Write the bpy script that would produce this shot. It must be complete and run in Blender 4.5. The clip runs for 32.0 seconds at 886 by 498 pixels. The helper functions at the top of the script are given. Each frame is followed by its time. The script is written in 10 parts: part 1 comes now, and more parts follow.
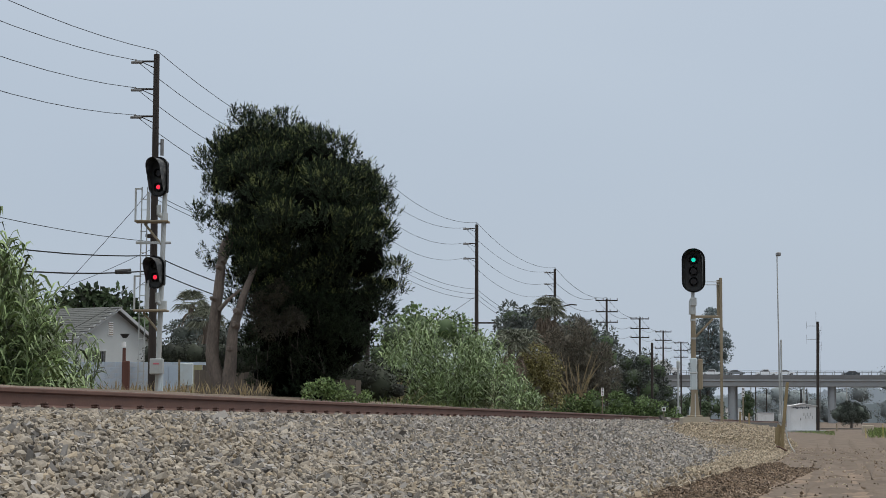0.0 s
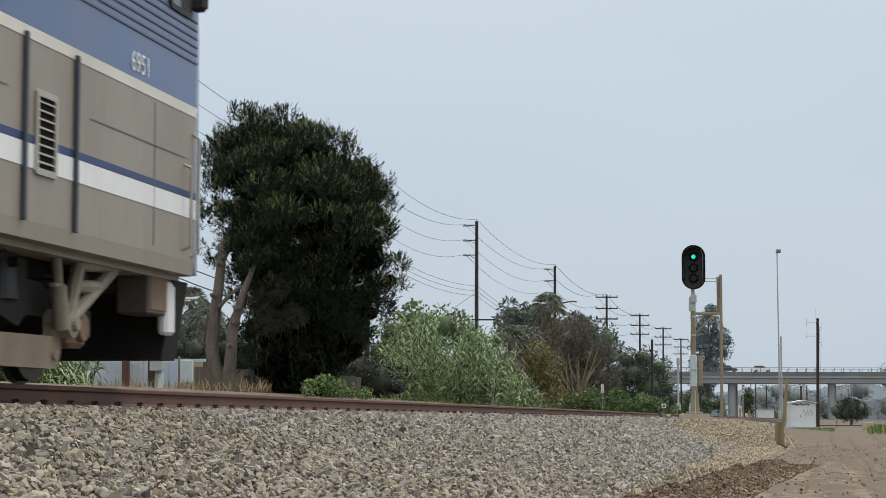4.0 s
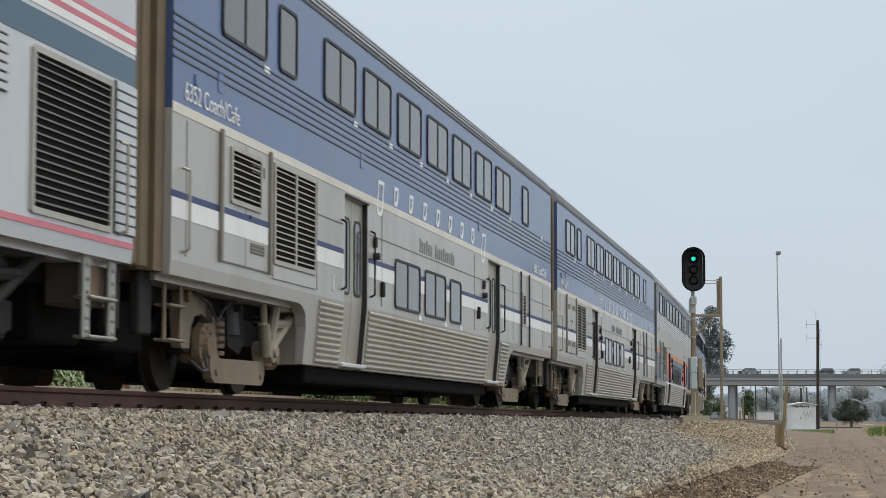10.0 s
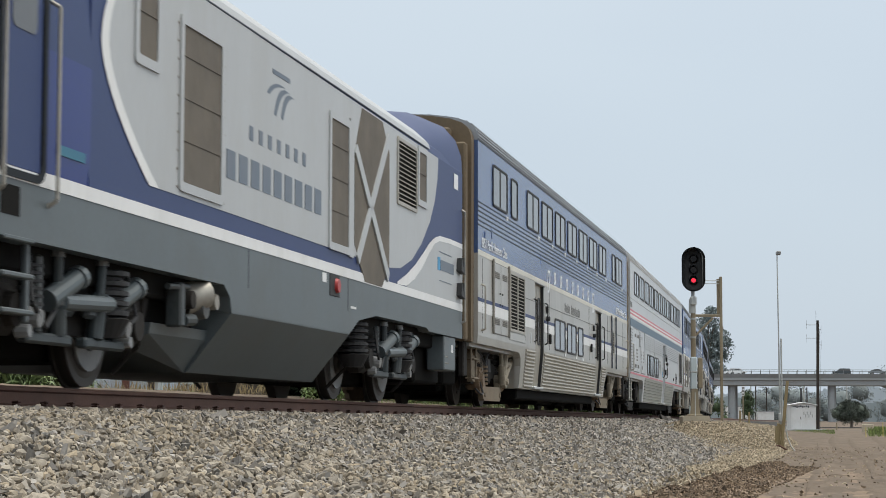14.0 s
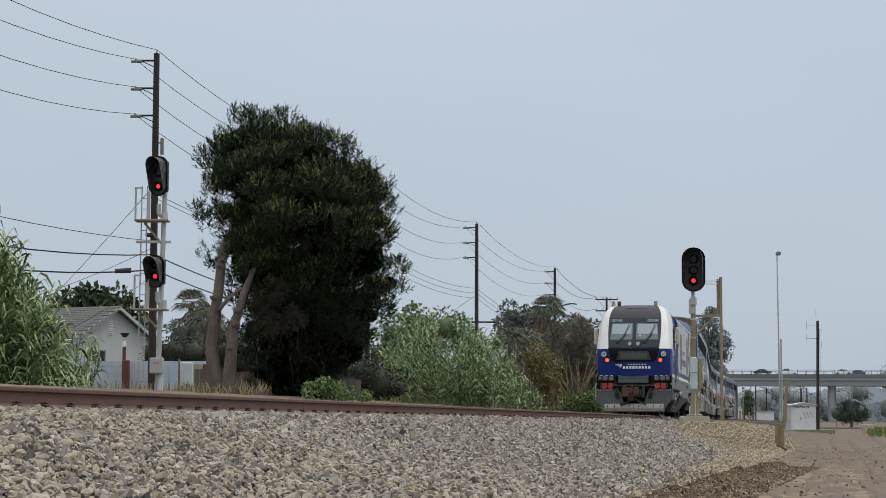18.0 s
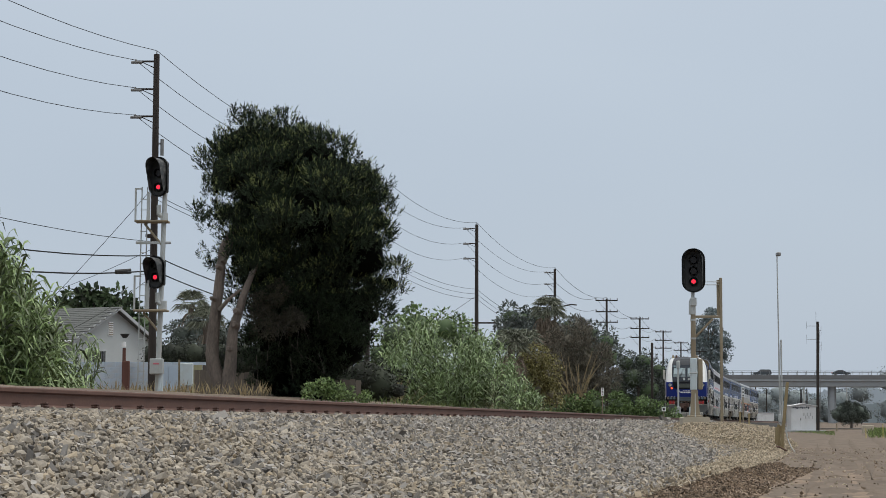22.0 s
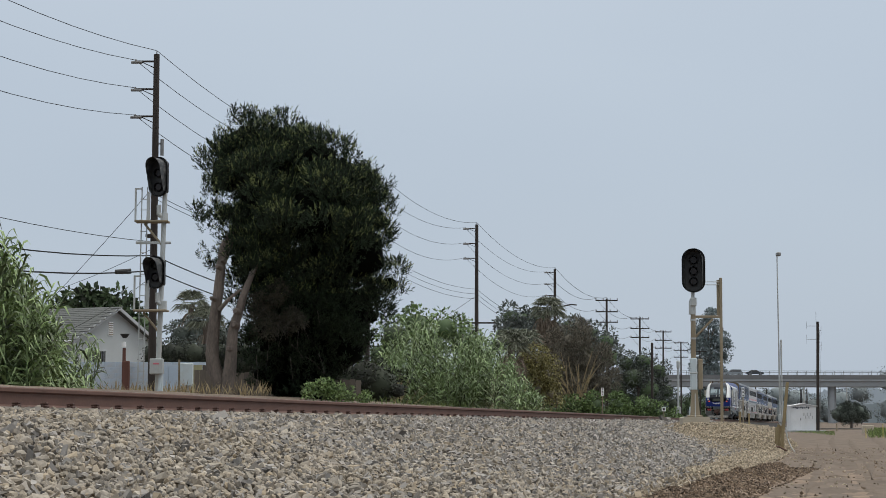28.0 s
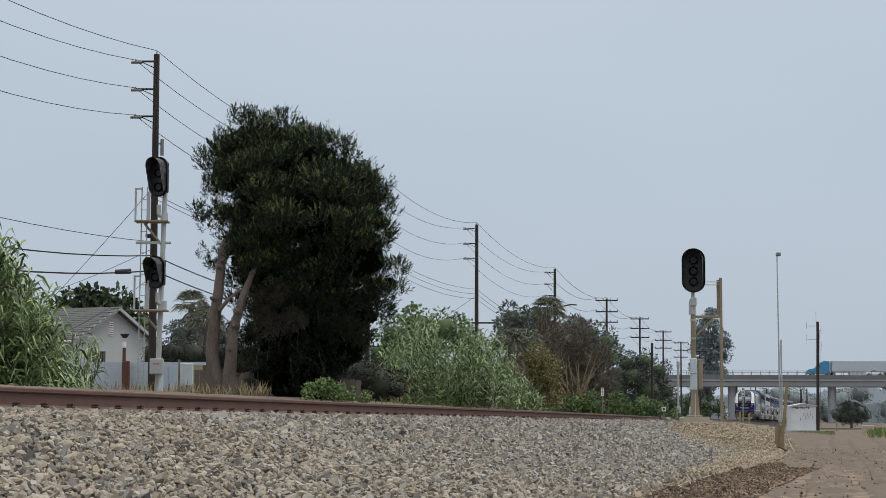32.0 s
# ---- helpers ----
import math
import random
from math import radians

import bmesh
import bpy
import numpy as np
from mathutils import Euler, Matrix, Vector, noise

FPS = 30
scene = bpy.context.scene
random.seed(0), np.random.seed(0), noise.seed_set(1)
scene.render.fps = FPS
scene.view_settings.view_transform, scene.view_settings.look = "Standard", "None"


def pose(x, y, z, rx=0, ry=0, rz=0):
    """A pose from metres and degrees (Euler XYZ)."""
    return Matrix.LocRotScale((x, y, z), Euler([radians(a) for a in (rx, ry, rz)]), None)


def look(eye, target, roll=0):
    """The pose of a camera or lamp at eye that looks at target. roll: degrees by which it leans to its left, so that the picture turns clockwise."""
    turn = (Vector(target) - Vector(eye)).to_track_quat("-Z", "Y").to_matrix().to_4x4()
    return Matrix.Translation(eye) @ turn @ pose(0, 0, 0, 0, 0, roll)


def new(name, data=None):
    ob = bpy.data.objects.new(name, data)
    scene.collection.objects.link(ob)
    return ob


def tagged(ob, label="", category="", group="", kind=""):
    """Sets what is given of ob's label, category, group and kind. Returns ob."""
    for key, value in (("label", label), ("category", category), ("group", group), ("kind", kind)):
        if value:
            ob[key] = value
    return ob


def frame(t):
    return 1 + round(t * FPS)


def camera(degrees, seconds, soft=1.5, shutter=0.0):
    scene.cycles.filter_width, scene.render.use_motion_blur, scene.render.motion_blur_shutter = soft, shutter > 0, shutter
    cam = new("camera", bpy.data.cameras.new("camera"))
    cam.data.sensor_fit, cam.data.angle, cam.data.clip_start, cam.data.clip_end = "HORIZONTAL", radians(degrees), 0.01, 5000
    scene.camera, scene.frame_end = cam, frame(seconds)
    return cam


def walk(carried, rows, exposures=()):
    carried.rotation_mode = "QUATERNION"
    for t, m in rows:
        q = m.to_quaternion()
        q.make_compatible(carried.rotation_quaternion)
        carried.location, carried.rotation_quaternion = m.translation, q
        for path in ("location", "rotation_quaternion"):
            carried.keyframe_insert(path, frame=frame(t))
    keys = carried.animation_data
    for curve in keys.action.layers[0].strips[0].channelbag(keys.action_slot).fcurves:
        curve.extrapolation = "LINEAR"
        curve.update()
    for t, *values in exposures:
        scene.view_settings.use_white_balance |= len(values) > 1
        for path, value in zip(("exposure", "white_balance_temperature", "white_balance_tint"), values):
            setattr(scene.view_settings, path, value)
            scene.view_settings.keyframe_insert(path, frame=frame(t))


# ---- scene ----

# ---------------------------------------------------------------- camera and its slight shake
EYE = 0.70
SHAKE = [
    (0, 0), (2.5, 0), (4.5, -0.107), (5, 0), (5.5, 0.042), (6, -0.048), (6.5, 0.038), (7, 0.017),
    (7.5, -0.073), (8, 0.025), (8.5, -0.017), (9, -0.003), (9.5, 0.025), (10, -0.035), (10.5, 0.114), (11, -0.121),
    (11.5, -0.024), (12, -0.097), (12.5, 0.128), (13, -0.048), (13.5, -0.121), (14, -0.031), (14.5, -0.021), (15, -0.01),
    (15.5, -0.024), (17.5, -0.024), (19, -0.021), (20, 0), (32, 0),
]
EXPO = [(0, -0.04, 6380, 9.5), (2.5, -0.04, 6380, 9.5), (4.5, 0.25, 6595, 7), (12.0, 0.25, 6595, 7), (14.0, 0.29, 6595, 7), (15.0, 0.12, 6570, 8), (17.0, 0.03, 6480, 9), (32, 0.0, 6440, 9)]
cam = camera(24.395, 32.0, soft=0.7, shutter=0.13)
walk(cam, [(t, look((0, 0, EYE), (0, math.cos(radians(4.858 + tilt)), EYE + math.sin(radians(4.858 + tilt))), 0.0945)) for t, tilt in SHAKE], exposures=EXPO)

# ---------------------------------------------------------------- overcast light
world = bpy.data.worlds.new("overcast_sky")
scene.world = world
world.use_nodes = True
wn, wl = world.node_tree.nodes, world.node_tree.links
wn.clear()
w_out = wn.new("ShaderNodeOutputWorld")
w_bg = wn.new("ShaderNodeBackground")
w_sky = wn.new("ShaderNodeTexSky")
w_sky.sky_type, w_sky.sun_disc = "NISHITA", False
w_sky.sun_elevation, w_sky.sun_rotation = radians(64), radians(75)
w_sky.dust_density, w_sky.air_density = 3.0, 1.0
w_co = wn.new("ShaderNodeTexCoord")
w_map = wn.new("ShaderNodeMapping")
w_map.inputs["Scale"].default_value = (1.0, 1.0, 2.4)
w_noise = wn.new("ShaderNodeTexNoise")
w_noise.inputs["Scale"].default_value, w_noise.inputs["Detail"].default_value, w_noise.inputs["Roughness"].default_value = 1.6, 4.0, 0.45
w_ramp = wn.new("ShaderNodeValToRGB")
w_ramp.color_ramp.elements[0].position, w_ramp.color_ramp.elements[0].color = 0.30, (4.68, 5.42, 6.46, 1)
w_ramp.color_ramp.elements[1].position, w_ramp.color_ramp.elements[1].color = 0.72, (5.44, 6.17, 7.08, 1)
w_mix = wn.new("ShaderNodeMixRGB")
w_mix.inputs[0].default_value = 0.86
wl.new(w_co.outputs["Generated"], w_map.inputs[0])
wl.new(w_map.outputs[0], w_noise.inputs["Vector"])
wl.new(w_noise.outputs["Fac"], w_ramp.inputs[0])
wl.new(w_sky.outputs[0], w_mix.inputs[1])
wl.new(w_ramp.outputs[0], w_mix.inputs[2])
# an overcast sky is brightest overhead
w_sep = wn.new("ShaderNodeSeparateXYZ")
w_high = wn.new("ShaderNodeMapRange")
w_high.interpolation_type = "SMOOTHSTEP"
w_high.inputs["From Min"].default_value, w_high.inputs["From Max"].default_value = 0.12, 1.0
w_gain = wn.new("ShaderNodeMixRGB")
w_gain.inputs[2].default_value = (12.6, 12.4, 11.9, 1)
wl.new(w_co.outputs["Generated"], w_sep.inputs[0])
wl.new(w_sep.outputs["Z"], w_high.inputs[0])
wl.new(w_high.outputs[0], w_gain.inputs[0])
wl.new(w_mix.outputs[0], w_gain.inputs[1])
wl.new(w_gain.outputs[0], w_bg.inputs[0])
w_bg.inputs[1].default_value = 0.10
wl.new(w_bg.outputs[0], w_out.inputs[0])

sun = new("sun", bpy.data.lights.new("sun", "SUN"))
sun.data.energy, sun.data.angle, sun.data.color = 1.15, radians(25), (1.0, 0.97, 0.92)
sun.matrix_world = look((38, 10, 80), (0, 0, 0))

# ---------------------------------------------------------------- helpers for shapes


class Geo:
    """Points and faces of one mesh."""

    def __init__(self):
        self.v, self.f = [], []

    def add(self, vs, fs):
        n = len(self.v)
        self.v += [tuple(p) for p in vs]
        self.f += [tuple(i + n for i in q) for q in fs]
        return self

    def box(self, c, s, b=0.0, rot=None):
        """A box at centre c with sizes s and edges chamfered by b."""
        hx, hy, hz = s[0] / 2, s[1] / 2, s[2] / 2
        if b <= 0 or b > 0.45 * min(s):
            vs = [(x, y, z) for z in (-hz, hz) for y in (-hy, hy) for x in (-hx, hx)]
            fs = [(0, 2, 3, 1), (4, 5, 7, 6), (0, 1, 5, 4), (2, 6, 7, 3), (0, 4, 6, 2), (1, 3, 7, 5)]
        else:
            vs, fs = CHAMFER[0](hx, hy, hz, b), CHAMFER[1]
        if rot is not None:
            vs = [rot @ Vector(p) for p in vs]
        return self.add([(p[0] + c[0], p[1] + c[1], p[2] + c[2]) for p in vs], fs)

    def cyl(self, a, b, r0, r1=None, n=10, caps=True):
        a, b = Vector(a), Vector(b)
        r1 = r0 if r1 is None else r1
        d = (b - a).normalized()
        e = d.orthogonal().normalized()
        g = d.cross(e)
        vs = [p + r * (math.cos(2 * math.pi * i / n) * e + math.sin(2 * math.pi * i / n) * g) for p, r in ((a, r0), (b, r1)) for i in range(n)]
        fs = [(i, (i + 1) % n, n + (i + 1) % n, n + i) for i in range(n)]
        if caps:
            fs += [tuple(range(n - 1, -1, -1)), tuple(range(n, 2 * n))]
        return self.add(vs, fs)

    def tube(self, pts, r, n=8):
        for a, b in zip(pts[:-1], pts[1:]):
            self.cyl(a, b, r, r, n)
        return self

    def prism(self, prof, axis, a, b, caps=True):
        """A closed outline of (u, w) pushed along an axis from a to b: axis y takes (x, z), x takes (y, z), z takes (x, y)."""
        put = {"y": lambda u, w, t: (u, t, w), "x": lambda u, w, t: (t, u, w), "z": lambda u, w, t: (u, w, t)}[axis]
        n = len(prof)
        vs = [put(u, w, t) for t in (a, b) for u, w in prof]
        fs = [(i, (i + 1) % n, n + (i + 1) % n, n + i) for i in range(n)]
        if caps:
            fs += [tuple(range(n - 1, -1, -1)), tuple(range(n, 2 * n))]
        return self.add(vs, fs)

    def strip(self, prof, axis, a, b):
        """An open outline pushed along an axis."""
        put = {"y": lambda u, w, t: (u, t, w), "x": lambda u, w, t: (t, u, w), "z": lambda u, w, t: (u, w, t)}[axis]
        n = len(prof)
        return self.add([put(u, w, t) for t in (a, b) for u, w in prof], [(i, i + 1, n + i + 1, n + i) for i in range(n - 1)])

    def loft(self, rings, closed=True, caps=True):
        n = len(rings[0])
        vs = [p for r in rings for p in r]
        m = n if closed else n - 1
        fs = [(k * n + i, k * n + (i + 1) % n, (k + 1) * n + (i + 1) % n, (k + 1) * n + i) for k in range(len(rings) - 1) for i in range(m)]
        if caps and closed:
            fs += [tuple(range(n - 1, -1, -1)), tuple(range((len(rings) - 1) * n, len(rings) * n))]
        return self.add(vs, fs)

    def mesh(self, name, material, smooth=False):
        me = bpy.data.meshes.new(name)
        me.from_pydata(self.v, [], self.f)
        me.materials.append(material)
        if smooth:
            me.shade_smooth()
            me.set_sharp_from_angle(angle=radians(38))
        me.update()
        return me


def chamfer_points(hx, hy, hz, b):
    vs = []
    for sx in (-1, 1):
        for sy in (-1, 1):
            for sz in (-1, 1):
                vs += [(sx * hx, sy * (hy - b), sz * (hz - b)), (sx * (hx - b), sy * hy, sz * (hz - b)), (sx * (hx - b), sy * (hy - b), sz * hz)]
    return vs


def chamfer_faces():
    def k(sx, sy, sz, w):
        return ((sx > 0) * 4 + (sy > 0) * 2 + (sz > 0)) * 3 + w
    fs = []
    for s in (-1, 1):
        for w in range(3):
            def g(a, b):
                q = [0, 0, 0]
                q[w], q[(w + 1) % 3], q[(w + 2) % 3] = s, a, b
                return k(*q, w)
            q = [g(-1, -1), g(1, -1), g(1, 1), g(-1, 1)]
            fs.append(tuple(q if s > 0 else q[::-1]))
    for w in range(3):
        u, v = (w + 1) % 3, (w + 2) % 3
        for su in (-1, 1):
            for sv in (-1, 1):
                def h(a, face):
                    q = [0, 0, 0]
                    q[w], q[u], q[v] = a, su, sv
                    return k(*q, face)
                q = [h(-1, u), h(1, u), h(1, v), h(-1, v)]
                fs.append(tuple(q if su * sv > 0 else q[::-1]))
    for sx in (-1, 1):
        for sy in (-1, 1):
            for sz in (-1, 1):
                q = [k(sx, sy, sz, 0), k(sx, sy, sz, 1), k(sx, sy, sz, 2)]
                fs.append(tuple(q if sx * sy * sz > 0 else q[::-1]))
    return fs


CHAMFER = (chamfer_points, chamfer_faces())


def part(name, geo, material, parent, label="", smooth=False):
    ob = new(name, geo.mesh(name, material, smooth))
    ob.parent = parent
    if label:
        ob["label"] = label
    return ob


def thing(name, geo, material, label, category, group="", kind="", at=None, smooth=False):
    ob = new(name, geo.mesh(name, material, smooth) if geo else None)
    if at is not None:
        ob.matrix_basis = at
    return tagged(ob, label, category, group, kind)


def round_rect(y0, y1, z0, z1, r, n=4):
    """Outline of a rectangle with rounded corners."""
    pts = []
    for cy, cz, a0 in ((y1 - r, z1 - r, 0), (y0 + r, z1 - r, 90), (y0 + r, z0 + r, 180), (y1 - r, z0 + r, 270)):
        for i in range(n + 1):
            a = radians(a0 + 90 * i / n)
            pts.append((cy + r * math.cos(a), cz + r * math.sin(a)))
    return pts


def ring_frame(geo, outer, inner, axis, a, b):
    """A frame between two outlines of as many points, from a to b along the axis."""
    put = {"y": lambda u, w, t: (u, t, w), "x": lambda u, w, t: (t, u, w), "z": lambda u, w, t: (u, w, t)}[axis]
    n = len(outer)
    vs = [put(*p, t) for t in (a, b) for p in outer] + [put(*p, t) for t in (a, b) for p in inner]
    fs = []
    for i in range(n):
        j = (i + 1) % n
        fs += [(i, j, n + j, n + i), (n + i, n + j, 3 * n + j, 3 * n + i), (2 * n + j, 2 * n + i, 3 * n + i, 3 * n + j)]
    return geo.add(vs, fs)


# ---------------------------------------------------------------- materials


def M(name, col, rough=0.6, metal=0.0, var=0.14, scale=2.0, fine=45.0, bump=0.0, dirt=None, spec=0.5, island=0.0, obj=0.0, emit=None, stretch=(1, 1, 1), coat=0.0, dirt_scale=1.1):
    """A surface with variation at two scales, an optional second colour in patches, and fine relief."""
    m = bpy.data.materials.new(name)
    m.use_nodes = True
    nd, ln = m.node_tree.nodes, m.node_tree.links
    bs = nd["Principled BSDF"]
    bs.inputs["Roughness"].default_value, bs.inputs["Metallic"].default_value = rough, metal
    bs.inputs["Specular IOR Level"].default_value = spec
    bs.inputs["Coat Weight"].default_value = coat
    co = nd.new("ShaderNodeTexCoord")
    mp = nd.new("ShaderNodeMapping")
    mp.inputs["Scale"].default_value = stretch
    ln.new(co.outputs["Object"], mp.inputs[0])
    big, small = nd.new("ShaderNodeTexNoise"), nd.new("ShaderNodeTexNoise")
    for node, sc, de in ((big, scale, 5.0), (small, fine, 3.0)):
        node.inputs["Scale"].default_value, node.inputs["Detail"].default_value = sc, de
        ln.new(mp.outputs[0], node.inputs["Vector"])
    add = nd.new("ShaderNodeMath")
    add.operation = "MULTIPLY_ADD"
    add.inputs[1].default_value = 0.6
    ln.new(big.outputs["Fac"], add.inputs[0])
    half = nd.new("ShaderNodeMath")
    half.operation = "MULTIPLY"
    half.inputs[1].default_value = 0.4
    ln.new(small.outputs["Fac"], half.inputs[0])
    ln.new(half.outputs[0], add.inputs[2])
    total = add.outputs[0]
    for amount, socket in ((island, "Random Per Island"), (obj, "Random")):
        if amount:
            src = nd.new("ShaderNodeNewGeometry" if socket == "Random Per Island" else "ShaderNodeObjectInfo")
            k = nd.new("ShaderNodeMath")
            k.operation = "MULTIPLY_ADD"
            k.inputs[1].default_value = amount
            ln.new(src.outputs[socket], k.inputs[0])
            sub = nd.new("ShaderNodeMath")
            sub.operation = "SUBTRACT"
            sub.inputs[1].default_value = amount / 2
            ln.new(total, sub.inputs[0])
            ln.new(sub.outputs[0], k.inputs[2])
            total = k.outputs[0]
    ramp = nd.new("ShaderNodeMapRange")
    ramp.inputs["From Min"].default_value, ramp.inputs["From Max"].default_value = 0.25, 0.75
    ramp.inputs["To Min"].default_value, ramp.inputs["To Max"].default_value = 1 - var, 1 + var
    ramp.clamp = False
    ln.new(total, ramp.inputs[0])
    tint = nd.new("ShaderNodeVectorMath")
    tint.operation = "SCALE"
    tint.inputs[0].default_value = col[:3]
    ln.new(ramp.outputs[0], tint.inputs["Scale"])
    colour = tint.outputs[0]
    if dirt:
        dn = nd.new("ShaderNodeTexNoise")
        dn.inputs["Scale"].default_value, dn.inputs["Detail"].default_value, dn.inputs["Roughness"].default_value = dirt_scale, 8.0, 0.65
        ln.new(mp.outputs[0], dn.inputs["Vector"])
        dr = nd.new("ShaderNodeMapRange")
        dr.inputs["From Min"].default_value, dr.inputs["From Max"].default_value = 0.48, 0.68
        dr.inputs["To Max"].default_value = dirt[3]
        ln.new(dn.outputs["Fac"], dr.inputs[0])
        mx = nd.new("ShaderNodeMixRGB")
        ln.new(dr.outputs[0], mx.inputs[0])
        ln.new(colour, mx.inputs[1])
        mx.inputs[2].default_value = (*dirt[:3], 1)
        colour = mx.outputs[0]
    ln.new(colour, bs.inputs["Base Color"])
    if bump:
        bp = nd.new("ShaderNodeBump")
        bp.inputs["Strength"].default_value, bp.inputs["Distance"].default_value = min(1.0, bump * 20), bump
        ln.new(total, bp.inputs["Height"])
        ln.new(bp.outputs[0], bs.inputs["Normal"])
    if emit:
        bs.inputs["Emission Color"].default_value = (*emit[:3], 1)
        bs.inputs["Emission Strength"].default_value = emit[3]
    return m


BALLAST = M("ballast_rock", (0.25, 0.25, 0.25), 0.85, var=0.30, scale=6, fine=70, bump=0.003, dirt=(0.275, 0.220, 0.148, 0.50), dirt_scale=0.45)


def mixed_rock(m, tint=(1.0, 1.0, 1.0)):
    """Gives every stone a colour of its own out of greys, tans and browns."""
    nd, ln = m.node_tree.nodes, m.node_tree.links
    geo, info, add, fr = nd.new("ShaderNodeNewGeometry"), nd.new("ShaderNodeObjectInfo"), nd.new("ShaderNodeMath"), nd.new("ShaderNodeMath")
    add.operation, fr.operation = "ADD", "FRACT"
    ln.new(geo.outputs["Random Per Island"], add.inputs[0])
    ln.new(info.outputs["Random"], add.inputs[1])
    ln.new(add.outputs[0], fr.inputs[0])
    ramp = nd.new("ShaderNodeValToRGB")
    tones = [(0.0, (0.135, 0.119, 0.099)), (0.12, (0.2, 0.174, 0.143)), (0.28, (0.302, 0.271, 0.227)), (0.44, (0.277, 0.232, 0.176)), (0.58, (0.38, 0.338, 0.282)), (0.75, (0.38, 0.308, 0.217)), (0.86, (0.332, 0.292, 0.24)), (0.97, (0.444, 0.392, 0.322))]
    while len(ramp.color_ramp.elements) < len(tones):
        ramp.color_ramp.elements.new(0.5)
    for e, (p, c) in zip(ramp.color_ramp.elements, tones):
        e.position, e.color = p, (c[0] * tint[0], c[1] * tint[1], c[2] * tint[2], 1)
    ln.new(fr.outputs[0], ramp.inputs[0])
    scale = [n for n in nd if n.type == "VECT_MATH"][0]
    ln.new(ramp.outputs[0], scale.inputs[0])


mixed_rock(BALLAST)
BALLAST_GREY = M("grey_ballast_rock", (0.25, 0.25, 0.25), 0.85, var=0.30, scale=6, fine=70, bump=0.003, dirt=(0.255, 0.215, 0.165, 0.30), dirt_scale=0.45)
mixed_rock(BALLAST_GREY, (0.88, 0.93, 1.04))
# near-black bed: the shade in gaps between stones, put into colour
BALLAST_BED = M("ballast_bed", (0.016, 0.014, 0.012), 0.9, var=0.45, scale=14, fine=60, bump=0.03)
FILL = M("tan_gravel", (0.350, 0.292, 0.212), 0.9, var=0.28, scale=7, fine=60, bump=0.02, island=0.7)
DIRT = M("brown_dirt", (0.146, 0.108, 0.077), 0.95, var=0.45, scale=1.6, fine=26, bump=0.012, dirt=(0.086, 0.061, 0.042, 0.65), dirt_scale=2.2, stretch=(1.0, 0.12, 1.0))
SOIL = M("dark_soil", (0.158, 0.115, 0.080), 0.95, var=0.55, scale=2.2, fine=25, bump=0.03, island=0.6)
RAIL_RUST = M("rail_rust", (0.120, 0.062, 0.046), 0.8, var=0.3, scale=3, fine=40, bump=0.002)
RAIL_HEAD = M("rail_head", (0.17, 0.125, 0.11), 0.45, 0.55, var=0.2, scale=3, fine=60)
TIE = M("concrete_tie", (0.17, 0.145, 0.12), 0.9, var=0.2, scale=4, fine=50, bump=0.005)
TRACKS = M("damp_dirt", (0.122, 0.089, 0.062), 0.95, var=0.35, scale=3, fine=20, bump=0.02)
SLAT = M("slat_steel", (0.27, 0.25, 0.22), 0.6, 0.2, var=0.2)
SLAT_DARK = M("dark_slat", (0.085, 0.083, 0.080), 0.6, 0.2, var=0.2)
CLIP = M("rail_clip", (0.085, 0.045, 0.036), 0.7, 0.3)
BLUE = M("blue_paint", (0.066, 0.112, 0.255), 0.24, var=0.10, scale=0.7, fine=20, dirt=(0.090, 0.126, 0.225, 0.5), stretch=(1, 1, 0.3), spec=0.55)
SILVER = M("silver_paint", (0.440, 0.427, 0.400), 0.32, 0.25, var=0.08, scale=0.8, fine=25, dirt=(0.27, 0.25, 0.22, 0.45), stretch=(1, 1, 0.3))
STEEL = M("fluted_steel", (0.448, 0.420, 0.365), 0.42, 0.5, var=0.10, scale=0.8, fine=25, dirt=(0.27, 0.24, 0.19, 0.5), stretch=(1, 1, 0.3))
SILVER_DUSTY = M("dusty_silver_paint", (0.315, 0.283, 0.238), 0.5, 0.2, var=0.10, scale=0.8, fine=25, dirt=(0.215, 0.180, 0.138, 0.5), stretch=(1, 1, 0.3))
STEEL_DUSTY = M("dusty_fluted_steel", (0.315, 0.275, 0.215), 0.5, 0.3, var=0.12, scale=0.8, fine=25, dirt=(0.20, 0.165, 0.12, 0.5), stretch=(1, 1, 0.3))
STEEL_LIGHT = M("bright_steel", (0.595, 0.605, 0.62), 0.36, 0.45, var=0.07, scale=0.8, fine=25, dirt=(0.50, 0.51, 0.50, 0.4), stretch=(1, 1, 0.3))
ROOF = M("roof_grey", (0.28, 0.30, 0.33), 0.5, 0.3, var=0.15, scale=1, fine=20)
WHITE = M("white_paint", (0.80, 0.80, 0.80), 0.4, var=0.06, scale=1.2, fine=25, dirt=(0.62, 0.61, 0.58, 0.45), stretch=(1, 1, 0.3))
SLATE = M("slate_paint", (0.110, 0.140, 0.185), 0.42, var=0.12, scale=0.7, fine=20, dirt=(0.16, 0.175, 0.20, 0.5))
ORANGE = M("worn_orange", (0.55, 0.235, 0.085), 0.5, var=0.2, scale=1.5, fine=15, dirt=(0.50, 0.36, 0.25, 0.8), dirt_scale=2.5)
CORAL = M("coral_paint", (0.85, 0.22, 0.15), 0.45, var=0.08)
YELLOW = M("yellow_paint", (0.80, 0.48, 0.05), 0.5, var=0.08)
RED_STRIPE = M("red_stripe", (0.60, 0.17, 0.215), 0.45, var=0.15, scale=2)
